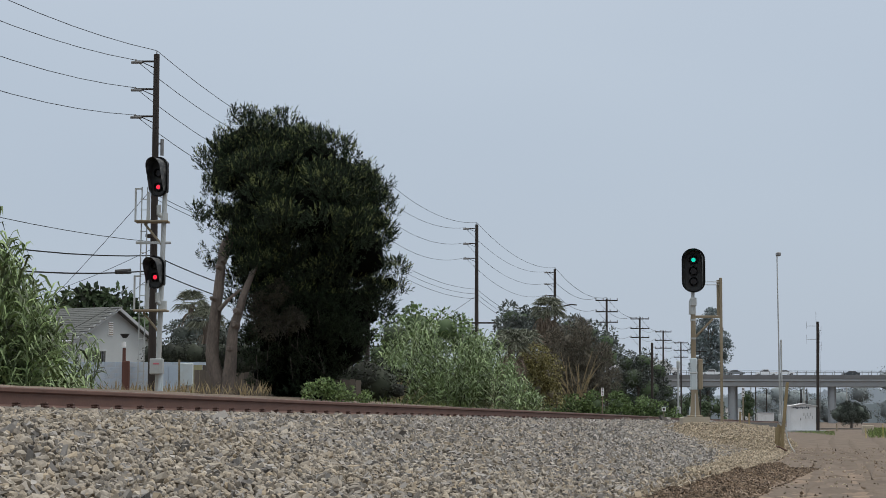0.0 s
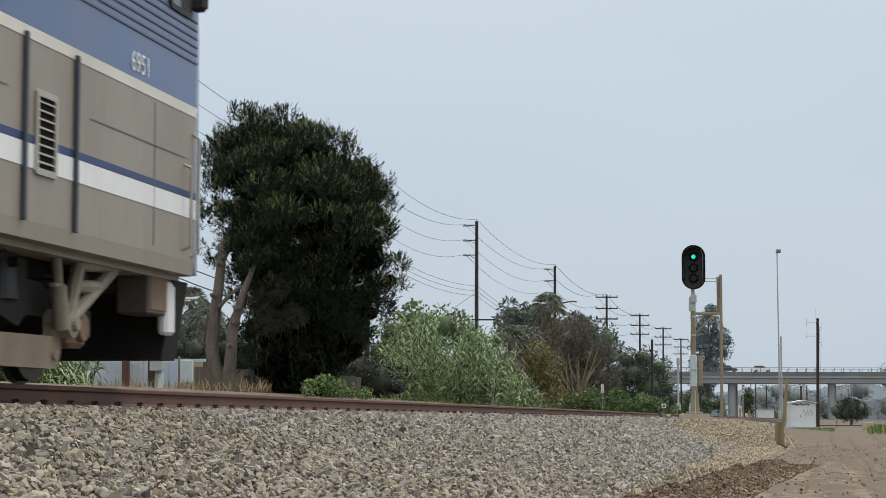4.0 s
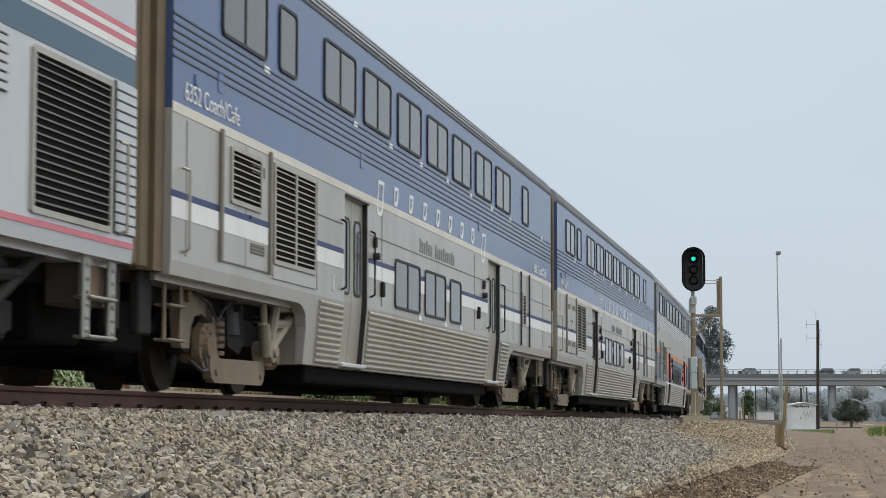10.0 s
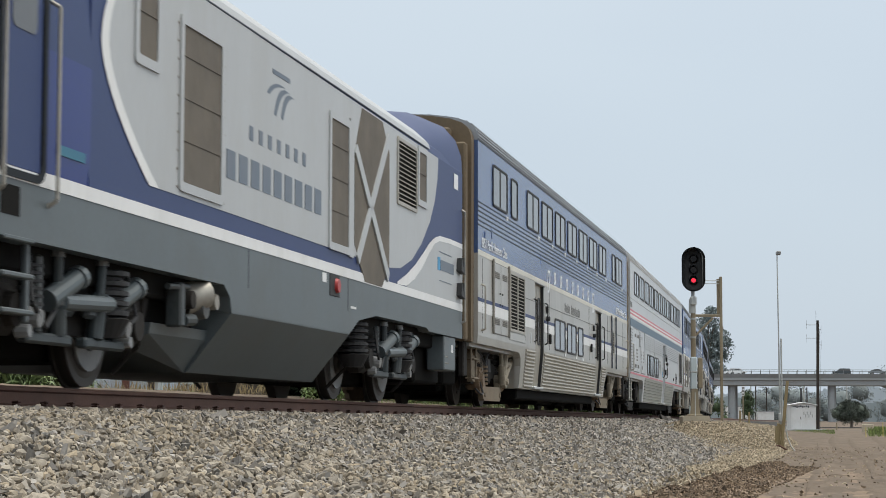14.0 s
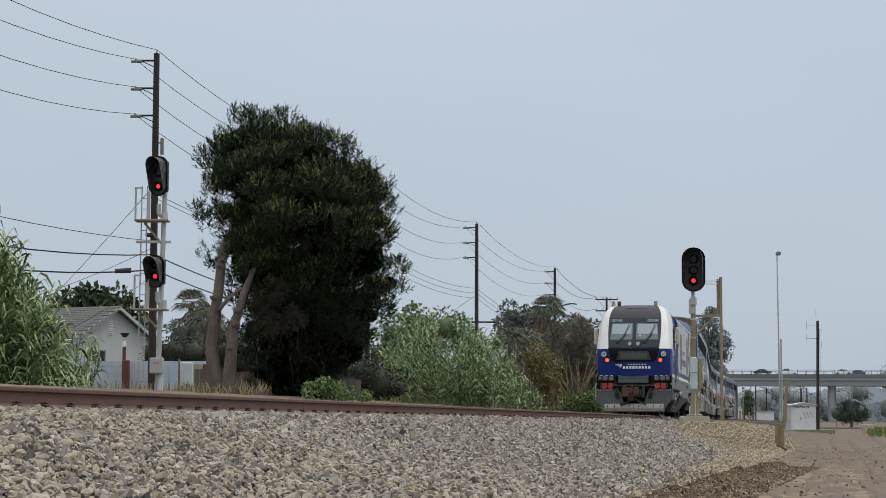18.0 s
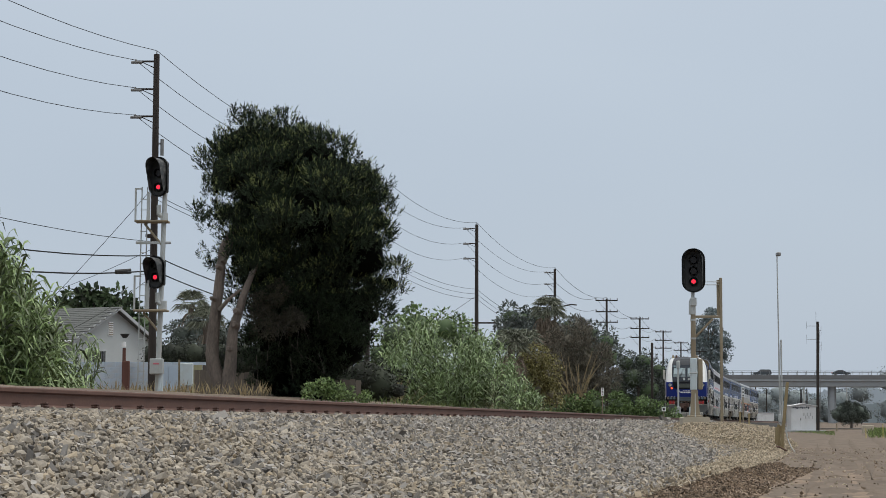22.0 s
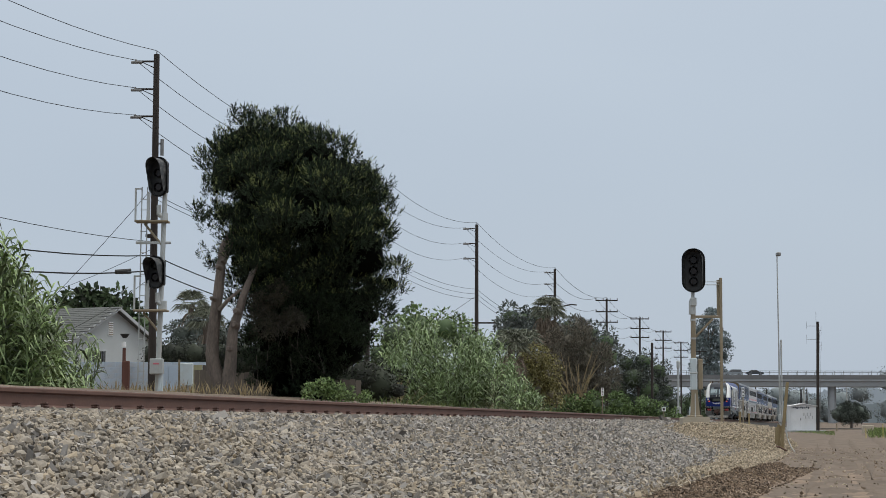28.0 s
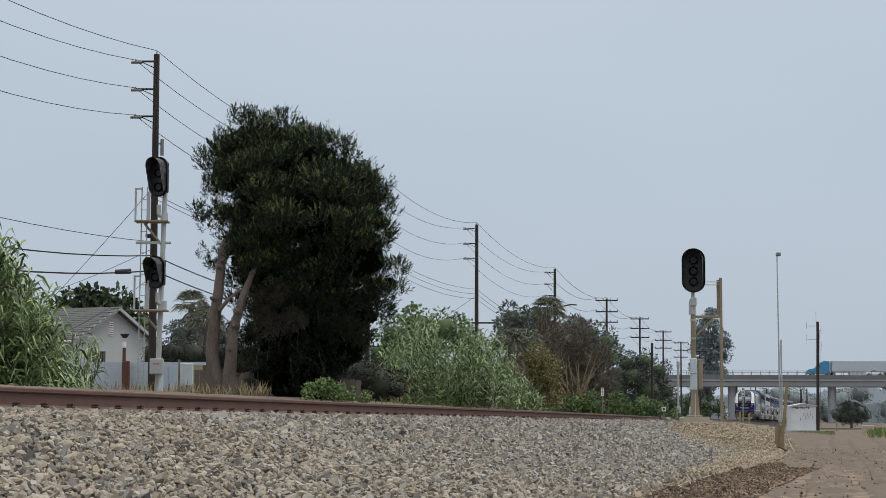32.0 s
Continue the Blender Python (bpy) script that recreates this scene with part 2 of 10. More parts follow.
GLASS = M("tinted_glass", (0.082, 0.081, 0.081), 0.08, var=0.1, scale=1.0, fine=3, spec=0.62)
RUBBER = M("black_rubber", (0.022, 0.022, 0.024), 0.6)
GROOVE = M("groove_dark", (0.05, 0.06, 0.08), 0.6)
CURTAIN = M("brown_diaphragm", (0.140, 0.104, 0.064), 0.7, var=0.25, scale=2, fine=20, dirt=(0.12, 0.085, 0.055, 0.7))
TRUCK = M("truck_grime", (0.020, 0.018, 0.017), 0.75, var=0.3, scale=3, fine=30, bump=0.004, dirt=(0.040, 0.032, 0.026, 0.6), spec=0.25)
TRUCK_TAN = M("truck_tan", (0.215, 0.172, 0.122), 0.75, var=0.25, scale=3, fine=30, dirt=(0.17, 0.12, 0.08, 0.6))
BRACE = M("dusty_brace", (0.30, 0.26, 0.20), 0.7, var=0.25, scale=3, fine=30, dirt=(0.16, 0.13, 0.10, 0.6))
BRACE_DARK = M("grimy_case", (0.105, 0.088, 0.070), 0.75, var=0.25, scale=3, fine=30, dirt=(0.06, 0.05, 0.04, 0.6))
JOURNAL = M("rusty_journal", (0.21, 0.140, 0.085), 0.75, var=0.3, scale=4, fine=30, dirt=(0.10, 0.08, 0.06, 0.6))
WHEEL = M("wheel_steel", (0.060, 0.052, 0.047), 0.55, 0.4, var=0.25, scale=4)
# near-black that holds the shade under the cars and in their recesses
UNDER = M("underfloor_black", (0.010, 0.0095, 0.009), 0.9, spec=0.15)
LOCO_BLUE = M("navy_paint", (0.010, 0.026, 0.175), 0.30, var=0.07, scale=0.8, fine=15, spec=0.3)
LOCO_MID = M("royal_paint", (0.031, 0.052, 0.152), 0.45, var=0.07, scale=0.8, fine=15, spec=0.3)
LOCO_WHITE = M("cheek_white", (0.62, 0.63, 0.63), 0.35, var=0.05, scale=0.8, fine=20, dirt=(0.52, 0.52, 0.50, 0.4))
LOCO_GREY = M("light_grey_paint", (0.455, 0.470, 0.485), 0.4, var=0.06, scale=0.8, fine=20, dirt=(0.40, 0.40, 0.39, 0.4), stretch=(1, 1, 0.3))
LOCO_SKIRT = M("graphite_paint", (0.098, 0.118, 0.128), 0.42, var=0.14, scale=0.9, fine=20, dirt=(0.088, 0.094, 0.092, 0.5))
LOCO_DARK = M("charcoal_paint", (0.009, 0.011, 0.015), 0.5, spec=0.18, var=0.1)
LOCO_ROOF = M("slate_roof_paint", (0.020, 0.024, 0.033), 0.42, spec=0.3, var=0.12, scale=1.2, fine=18)
VISOR = M("gloss_black", (0.004, 0.005, 0.008), 0.3, spec=0.1, var=0.1)

# ---------------------------------------------------------------- the line of the track in plan
# s runs along the track in the train's direction, from the point nearest to the camera
BENDS = [(-400, 0.0), (-20, 0.0), (-19, -0.00034), (20, -0.00034), (70, 0.000768), (120, 0.000687), (180, -0.000771), (240, -0.000512), (320, 0.000287), (420, -0.00051), (600, -0.0002)]
S_GRID = np.arange(-320.0, 620.0, 1.0)
_k = np.interp(S_GRID + 0.5, [b[0] for b in BENDS], [b[1] for b in BENDS])
_i0 = int(np.argmin(abs(S_GRID)))
_a = np.concatenate([[0.0], np.cumsum(_k)])[:-1]
HEAD = 0.18167 - (_a - _a[_i0])
_m = HEAD - 0.5 * _k
TRACK_X = np.concatenate([[0.0], np.cumsum(np.sin(_m))])[:-1]
TRACK_Y = np.concatenate([[0.0], np.cumsum(np.cos(_m))])[:-1]
TRACK_X += -TRACK_X[_i0] - 7.3186 * math.cos(0.18167)
TRACK_Y += -TRACK_Y[_i0] + 7.3186 * math.sin(0.18167)


def rail_z(s):
    """Height of the rail's top: nearly level, then a gentle rise to a crest."""
    return 0.996 - 0.00044 * s + 0.0020 * np.maximum(0.0, s - 90.0) - 0.0020 * np.maximum(0.0, s - 250.0)


def on_track(s, lat=0.0, up=0.0):
    """The point at s along the track, lat metres to its right, up above the rail's top."""
    x, y, h = np.interp(s, S_GRID, TRACK_X), np.interp(s, S_GRID, TRACK_Y), np.interp(s, S_GRID, HEAD)
    return Vector((x + lat * math.cos(h), y - lat * math.sin(h), rail_z(s) + up))


def lateral(x, y):
    """How far right of the track a point lies, and its s (arrays)."""
    s = np.interp(y, TRACK_Y, S_GRID)
    for _ in range(2):
        tx, ty, h = np.interp(s, S_GRID, TRACK_X), np.interp(s, S_GRID, TRACK_Y), np.interp(s, S_GRID, HEAD)
        s = s + (x - tx) * np.sin(h) + (y - ty) * np.cos(h)
    tx, ty, h = np.interp(s, S_GRID, TRACK_X), np.interp(s, S_GRID, TRACK_Y), np.interp(s, S_GRID, HEAD)
    return (x - tx) * np.cos(h) - (y - ty) * np.sin(h), s


def mesh_grid(name, xs, ys, height, material, smooth=True):
    """A sheet over the lines xs and ys with the heights that height(x, y) gives."""
    gx, gy = np.meshgrid(xs, ys)
    gz = height(gx, gy)
    nx, ny = len(xs), len(ys)
    co = np.stack([gx, gy, gz], -1).reshape(-1, 3)
    i = (np.arange(ny - 1)[:, None] * nx + np.arange(nx - 1)[None, :]).reshape(-1)
    quads = np.stack([i, i + 1, i + nx + 1, i + nx], -1)
    return numpy_mesh(name, co, quads, material, smooth)


def numpy_mesh(name, co, faces, material, smooth=False):
    me = bpy.data.meshes.new(name)
    k = faces.shape[1]
    me.vertices.add(len(co))
    me.vertices.foreach_set("co", co.astype(np.float32).ravel())
    me.loops.add(faces.size)
    me.loops.foreach_set("vertex_index", faces.astype(np.int32).ravel())
    me.polygons.add(len(faces))
    me.polygons.foreach_set("loop_start", np.arange(0, faces.size, k, dtype=np.int32))
    me.polygons.foreach_set("loop_total", np.full(len(faces), k, dtype=np.int32))
    me.update(calc_edges=True)
    me.validate()
    me.materials.append(material)
    if smooth:
        me.shade_smooth()
    else:
        me.shade_flat()
    return me


def waves(x, y, seed, sizes):
    """Smooth random relief: sums of sines of the given wavelengths and heights."""
    rng = np.random.default_rng(seed)
    out = np.zeros_like(x, dtype=float)
    for length, height in sizes:
        for _ in range(5):
            a, ph = rng.uniform(0, 2 * np.pi, 2)
            k = 2 * np.pi / (length * rng.uniform(0.7, 1.4))
            out += height / 2.2 * np.sin(k * (x * np.cos(a) + y * np.sin(a)) + ph)
    return out


def step(a, b, t):
    u = np.clip((t - a) / (b - a), 0, 1)
    return u * u * (3 - 2 * u)


def ground_height(x, y):
    lat, s = lateral(x, y)
    near = (np.abs(x) < 90) & (y > -40) & (y < 330)
    h = np.where(np.abs(lat) < 5.2, -0.22, 0.0) * (lat > -3)
    h = np.where(lat <= -3, 0.60 + 0.85 * step(-3.0, -9.0, lat), h)
    h = h + 0.012 * waves(x, y, 3, [(9, 1.0), (3.1, 0.8), (1.3, 0.5)])
    # wheel ruts of the dirt road
    d = x - (0.190 * y - 1.0)
    for off, wide, deep in ((0.50, 0.16, 0.012), (1.15, 0.18, 0.015), (1.85, 0.16, 0.012), (2.75, 0.22, 0.015), (3.9, 0.3, 0.015)):
        e = d - off - 0.24 * np.sin(y / 24.0 + off) - 0.02 * np.sin(y / 5.0 + 2 * off)
        h = h - deep * np.exp(-(e / wide) ** 2) + 0.5 * deep * np.exp(-((np.abs(e) - 1.7 * wide) / (0.6 * wide)) ** 2)
    return np.where(near, h, np.where(lat < -3, 1.4, 0.0))


# ground: one sheet out to the horizon, finer near the camera
gx = np.concatenate([[-2600, -1200, -600, -300, -150], np.arange(-90, -14, 4.0), np.arange(-14, 3, 0.4), np.arange(3, 26, 0.14), np.arange(26, 34, 0.3), np.arange(34, 90, 2.0), [90.5, 140, 260, 500, 1000, 2600]])
gy = np.concatenate([[-600, -150, -41], np.arange(-40, 8, 3.0), np.arange(8, 60, 0.28), np.arange(60, 130, 0.9), np.arange(130, 331, 4.0), [340, 420, 560, 800, 1300, 2600, 4200]])
ground = new("ground", mesh_grid("ground", gx, gy, ground_height, DIRT))
tagged(ground, "flat brown dirt ground with wheel ruts", "ground", kind="structure")


# ---------------------------------------------------------------- ballast bank
def bank_height(lat):
    """Height of the stone bank below the rail's top, across the track."""
    return np.interp(lat, [-4.4, -2.2, -1.6, 1.75, 2.3, 5.7, 6.3], [-0.75, -0.30, -0.24, -0.245, -0.30, -1.00, -1.22])


def bank_point(s, lat):
    x, y, h = np.interp(s, S_GRID, TRACK_X), np.interp(s, S_GRID, TRACK_Y), np.interp(s, S_GRID, HEAD)
    return np.stack([x + lat * np.cos(h), y - lat * np.sin(h), rail_z(s) + bank_height(lat)], -1)


bs_ = np.concatenate([np.arange(-300, 0, 10.0), np.arange(0, 60, 0.25), np.arange(60, 130, 1.0), np.arange(130, 560, 6.0)])
bl_ = np.concatenate([[-4.4, -3.2, -2.2, -1.6, -0.7, 0.0], np.arange(0.7, 6.35, 0.16)])
gs, gl = np.meshgrid(bs_, bl_, indexing="ij")
bp_ = bank_point(gs.ravel(), gl.ravel())
bp_[:, 2] += 0.02 * waves(bp_[:, 0], bp_[:, 1], 5, [(1.4, 1.0), (0.5, 0.7)]) - 0.062
bi_ = (np.arange(len(bs_) - 1)[:, None] * len(bl_) + np.arange(len(bl_) - 1)[None, :]).reshape(-1)
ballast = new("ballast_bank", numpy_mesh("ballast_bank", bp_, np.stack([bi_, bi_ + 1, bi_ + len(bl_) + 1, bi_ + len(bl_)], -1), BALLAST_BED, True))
tagged(ballast, "bank of loose grey crushed stone under the track", "ballast", kind="structure")

ICO_V = np.array([(0, -1, 1.618), (0, 1, 1.618), (0, -1, -1.618), (0, 1, -1.618), (-1, 1.618, 0), (1, 1.618, 0), (-1, -1.618, 0), (1, -1.618, 0),
                  (1.618, 0, 1), (1.618, 0, -1), (-1.618, 0, 1), (-1.618, 0, -1)]) / 1.9
ICO_F = np.array([(0, 8, 1), (0, 1, 10), (0, 10, 6), (0, 6, 7), (0, 7, 8), (1, 8, 5), (1, 5, 4), (1, 4, 10), (10, 4, 11), (10, 11, 6),
                  (6, 11, 2), (6, 2, 7), (7, 2, 9), (7, 9, 8), (8, 9, 5), (5, 9, 3), (5, 3, 4), (4, 3, 11), (11, 3, 2), (2, 3, 9)])


WEDGE_V = np.array([(1.0, -0.6, 0.8), (-0.1, 1.0, 0.8), (-0.95, -0.55, 0.8), (1.15, -0.7, -0.8), (-0.15, 1.15, -0.8), (-1.1, -0.65, -0.8)])
WEDGE_F = np.array([(0, 1, 2), (3, 5, 4), (0, 3, 4), (0, 4, 1), (1, 4, 5), (1, 5, 2), (2, 5, 3), (2, 3, 0)])


def stones(name, centres, size, seed, material, flat=0.80, fine=True):
    """Broken stones, each a rough lump of its own turn and size, joined."""
    rng = np.random.default_rng(seed)
    n = len(centres)
    base, tri = (ICO_V * 1.06, ICO_F) if fine else (WEDGE_V, WEDGE_F)
    nv = len(base)
    v = base[None] * rng.uniform(0.80, 1.14, (n, nv, 1)) + rng.uniform(-0.17, 0.17, (n, nv, 3))
    v = v * np.stack([rng.uniform(0.80, 1.60, n), rng.uniform(0.55, 1.05, n), rng.uniform(flat - 0.27, flat + 0.05, n)], -1)[:, None, :]
    a = rng.normal(size=(n, 4))
    a[:, 1:3] *= 0.45
    a /= np.linalg.norm(a, axis=1)[:, None]
    w, x, y, z = a.T
    r = np.stack([np.stack([1 - 2 * (y * y + z * z), 2 * (x * y - z * w), 2 * (x * z + y * w)], -1),
                  np.stack([2 * (x * y + z * w), 1 - 2 * (x * x + z * z), 2 * (y * z - x * w)], -1),
                  np.stack([2 * (x * z - y * w), 2 * (y * z + x * w), 1 - 2 * (x * x + y * y)], -1)], 1)
    v = np.einsum("nij,nkj->nki", r, v) * (size * rng.lognormal(0, 0.28, n))[:, None, None] + centres[:, None, :]
    f = tri[None] + nv * np.arange(n)[:, None, None]
    return numpy_mesh(name, v.reshape(-1, 3), f.reshape(-1, 3), material)


def scatter(seed, s0, s1, l0, l1, per_m2):
    rng = np.random.default_rng(seed)
    n = int((s1 - s0) * (l1 - l0) * per_m2)
    return rng.uniform(s0, s1, n), rng.uniform(l0, l1, n), rng


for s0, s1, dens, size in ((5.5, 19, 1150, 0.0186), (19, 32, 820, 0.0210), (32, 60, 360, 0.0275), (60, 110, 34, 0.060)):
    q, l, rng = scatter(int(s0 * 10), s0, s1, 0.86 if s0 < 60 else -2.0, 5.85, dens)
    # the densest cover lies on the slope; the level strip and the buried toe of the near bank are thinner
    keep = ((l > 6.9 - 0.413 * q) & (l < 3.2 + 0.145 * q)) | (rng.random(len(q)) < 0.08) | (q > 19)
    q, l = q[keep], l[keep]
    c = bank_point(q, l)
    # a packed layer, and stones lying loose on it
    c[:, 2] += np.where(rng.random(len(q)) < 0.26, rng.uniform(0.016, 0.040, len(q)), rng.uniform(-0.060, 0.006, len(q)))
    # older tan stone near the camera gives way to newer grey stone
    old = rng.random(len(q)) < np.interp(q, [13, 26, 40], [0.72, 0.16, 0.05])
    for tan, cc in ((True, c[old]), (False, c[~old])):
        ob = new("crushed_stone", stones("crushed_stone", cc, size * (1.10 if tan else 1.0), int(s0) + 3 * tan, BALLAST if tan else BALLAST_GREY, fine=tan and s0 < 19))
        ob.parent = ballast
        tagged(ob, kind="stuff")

q, l, rng = scatter(77, -14, 9, 0.86, 5.85, 110)
c = bank_point(q, l)
c[:, 2] += rng.uniform(-0.04, 0.02, len(q))
ob = new("crushed_stone", stones("crushed_stone", c, 0.045, 78, BALLAST, fine=False))
ob.parent = ballast
tagged(ob, kind="stuff")

# ---------------------------------------------------------------- rails, ties, fastenings
RAIL_PROFILE = [(-0.07, -0.172), (0.07, -0.172), (0.07, -0.160), (0.010, -0.142), (0.009, -0.050), (0.036, -0.036), (0.037, -0.010), (0.030, 0.0), (-0.030, 0.0), (-0.037, -0.010), (-0.036, -0.036), (-0.009, -0.050), (-0.010, -0.142), (-0.07, -0.160)]
track = tagged(new("railway_track"), "single railway track with rusty rails on concrete ties", "railway track", kind="structure")
rs_ = np.concatenate([np.arange(-300, 0, 10.0), np.arange(0, 120, 2.0), np.arange(120, 560, 8.0)])
for side in (-1, 1):
    part("rail", Geo().loft([[on_track(s, side * 0.7525 + u, w) for u, w in RAIL_PROFILE] for s in rs_]), RAIL_RUST, track, "rust-brown steel rail")
    part("rail_head", Geo().loft([[on_track(s, side * 0.7525 + u, w) for u, w in ((-0.028, 0.0), (0.028, 0.0), (0.024, 0.002), (-0.024, 0.002))] for s in rs_]), RAIL_HEAD, track, "worn running surface")
tie_mesh = Geo().box((0, 0, -0.265), (2.6, 0.25, 0.19), 0.02).mesh("tie", TIE)
clip_geo = Geo()
clip_geo.box((0.098, 0, -0.155), (0.06, 0.07, 0.022), 0.006)
clip_geo.tube([(0.070, -0.035, -0.135), (0.115, -0.025, -0.128), (0.120, 0.02, -0.130), (0.075, 0.035, -0.137)], 0.008, 6)
clip_mesh = clip_geo.mesh("rail_clip", CLIP)
for i in range(190):
    s = 3.0 + i * 0.61
    m = Matrix.Translation(on_track(s)) @ Matrix.Rotation(-float(np.interp(s, S_GRID, HEAD)), 4, "Z")
    for name, me, dx in (("tie", tie_mesh, 0.0), ("rail_clip", clip_mesh, 0.7525)):
        if name == "tie" and i > 130:
            continue
        ob = new(name, me)
        ob.parent, ob.matrix_basis = track, m @ Matrix.Translation((dx, 0, 0))

# single stones lying loose on top of the near slope
rng = np.random.default_rng(66)
stone_me = [stones("stone", np.zeros((1, 3)), 0.027, 600 + k, BALLAST) for k in range(10)]
for k in range(300):
    q = rng.uniform(9.5, 19.0)
    l = rng.uniform(max(1.2, 7.2 - 0.413 * q), min(5.2, 3.0 + 0.145 * q))
    o = new("stone", stone_me[k % 10])
    o.parent = ballast
    o.matrix_basis = Matrix.Translation(Vector(bank_point(np.array([q]), np.array([l]))[0]) + Vector((0, 0, 0.022))) @ Matrix.Rotation(rng.uniform(0, 6.28), 4, "Z")

# ---------------------------------------------------------------- the train
CAR, LOCO = 25.9, 21.8
CAR_PROFILE = [(1.55, 4.44), (1.535, 4.55), (1.49, 4.66), (1.38, 4.755), (1.16, 4.83), (0.8, 4.885), (0.4, 4.91), (0.0, 4.92)]


def mirror(p):
    return p + [(-x, z) for x, z in reversed(p) if x > 0]


def car_trucks(car, y, tan):
    """A two-axle truck at y: wheelsets, side frames, springs and braces."""
    for dy in (-1.295, 1.295):
        g = Geo()
        for sx in (-1, 1):
            g.cyl((sx * 0.70, 0, 0), (sx * 0.80, 0, 0), 0.44, 0.44, 28)
            g.cyl((sx * 0.675, 0, 0), (sx * 0.70, 0, 0), 0.475, 0.475, 28)
            g.cyl((sx * 0.80, 0, 0), (sx * 0.815, 0, 0), 0.36, 0.30, 28)
            g.cyl((sx * 0.815, 0, 0), (sx * 0.85, 0, 0), 0.16, 0.14, 16)
            for a in range(6):
                g.box((sx * 0.818, 0.22 * math.cos(a * 1.047), 0.22 * math.sin(a * 1.047)), (0.02, 0.035, 0.035), 0.005)
        g.cyl((-0.7, 0, 0), (0.7, 0, 0), 0.09, 0.09, 12)
        w = part("wheelset", g, WHEEL, car, "dark steel wheelset", True)
        w.matrix_basis = pose(0, y + dy, 0.457)
        WHEELS.append((w, y + dy, 0.457))
    for sx in (-1, 1):
        g = Geo()
        g.prism([(y - 1.75, 0.62), (y - 1.75, 0.40), (y - 0.95, 0.34), (y - 0.62, 0.52), (y + 0.62, 0.52), (y + 0.95, 0.34), (y + 1.75, 0.40), (y + 1.75, 0.62), (y + 1.1, 0.66), (y + 0.55, 0.80), (y - 0.55, 0.80), (y - 1.1, 0.66)], "x", sx * 0.96, sx * 1.14)
        part("side_frame", g, TRUCK, car, "grimy cast side frame")
        for dy in (-1.295, 1.295):
            g = Geo().box((sx * 1.10, y + dy, 0.46), (0.22, 0.36, 0.34), 0.04)
            g.cyl((sx * 1.19, y + dy, 0.457), (sx * 1.26, y + dy, 0.457), 0.13, 0.11, 14)
            part("journal_box", g, JOURNAL if tan else TRUCK, car)
            g = Geo()
            for k in range(5):
                g.cyl((sx * 1.06, y + dy * 0.66, 0.62 + k * 0.055), (sx * 1.06, y + dy * 0.66, 0.65 + k * 0.055), 0.105, 0.105, 12)
            part("coil_spring", g, TRUCK, car)
        # a deep cradle slung below the frame, and over the axle an arched casting with a round gear cover
        u = [(-1.20, 0.56), (-1.22, 0.26), (-1.16, 0.14), (-1.06, 0.10), (0.62, 0.10), (0.71, 0.14), (0.76, 0.24), (0.76, 0.44), (0.62, 0.44), (0.58, 0.36), (-0.90, 0.35), (-0.98, 0.40), (-1.02, 0.56)]
        g = Geo().prism([(y + a_, b_) for a_, b_ in u], "x", sx * 1.17, sx * 1.26)
        for by in (-1.02, 0.60):
            g.cyl((sx * 1.26, y + by, 0.21), (sx * 1.282, y + by, 0.21), 0.045, 0.04, 10)
        part("equaliser_plate", g, TRUCK_TAN if tan else TRUCK, car, "tan steel bracket plate" if tan else "")
        arch = [(-2.02, 0.42), (-2.10, 0.78), (-1.98, 0.92), (-1.70, 0.97), (-1.22, 0.93), (-0.98, 0.80), (-0.90, 0.60), (-0.86, 0.36), (-1.04, 0.36), (-1.08, 0.58), (-1.18, 0.72), (-1.40, 0.78), (-1.62, 0.74), (-1.74, 0.62), (-1.78, 0.42)]
        part("axle_casting", Geo().prism([(y + a_, b_) for a_, b_ in arch], "x", sx * 1.12, sx * 1.22), TRUCK_TAN if tan else TRUCK, car, "dusty tan axle casting" if tan else "")
        g = Geo().cyl((sx * 1.16, y - 1.29, 0.46), (sx * 1.24, y - 1.29, 0.46), 0.24, 0.23, 20).cyl((sx * 1.24, y - 1.29, 0.46), (sx * 1.29, y - 1.29, 0.46), 0.13, 0.11, 14)
        for q in range(8):
            g.cyl((sx * 1.24, y - 1.29 + 0.185 * math.cos(q * 0.785), 0.46 + 0.185 * math.sin(q * 0.785)), (sx * 1.255, y - 1.29 + 0.185 * math.cos(q * 0.785), 0.46 + 0.185 * math.sin(q * 0.785)), 0.02, 0.018, 6)
        part("gear_cover", g, JOURNAL if tan else TRUCK, car, "rusty round gear cover" if tan else "")
        g = Geo()
        for q in range(5):
            g.cyl((sx * 1.20, y - 0.84, 0.38 + q * 0.075), (sx * 1.20, y - 0.84, 0.425 + q * 0.075), 0.085, 0.085, 12)
        part("coil_spring", g, JOURNAL if tan else TRUCK, car)
        g = Geo()
        for p in ([(sx * 1.31, y + 0.76, 0.50), (sx * 1.31, y + 1.02, 0.99)], [(sx * 1.31, y + 0.80, 0.50), (sx * 1.31, y + 1.90, 1.02)], [(sx * 1.31, y + 1.02, 0.97), (sx * 1.31, y + 1.90, 1.01)], [(sx * 1.31, y + 0.92, 0.78), (sx * 1.31, y + 1.40, 0.80)]):
            g.tube(p, 0.058, 8)
        g.cyl((sx * 1.14, y + 0.78, 0.47), (sx * 1.36, y + 0.78, 0.47), 0.12, 0.12, 16).cyl((sx * 1.36, y + 0.78, 0.47), (sx * 1.40, y + 0.78, 0.47), 0.07, 0.055, 12)
        part("brace", g, BRACE if tan else TRUCK, car, "welded steel brace")
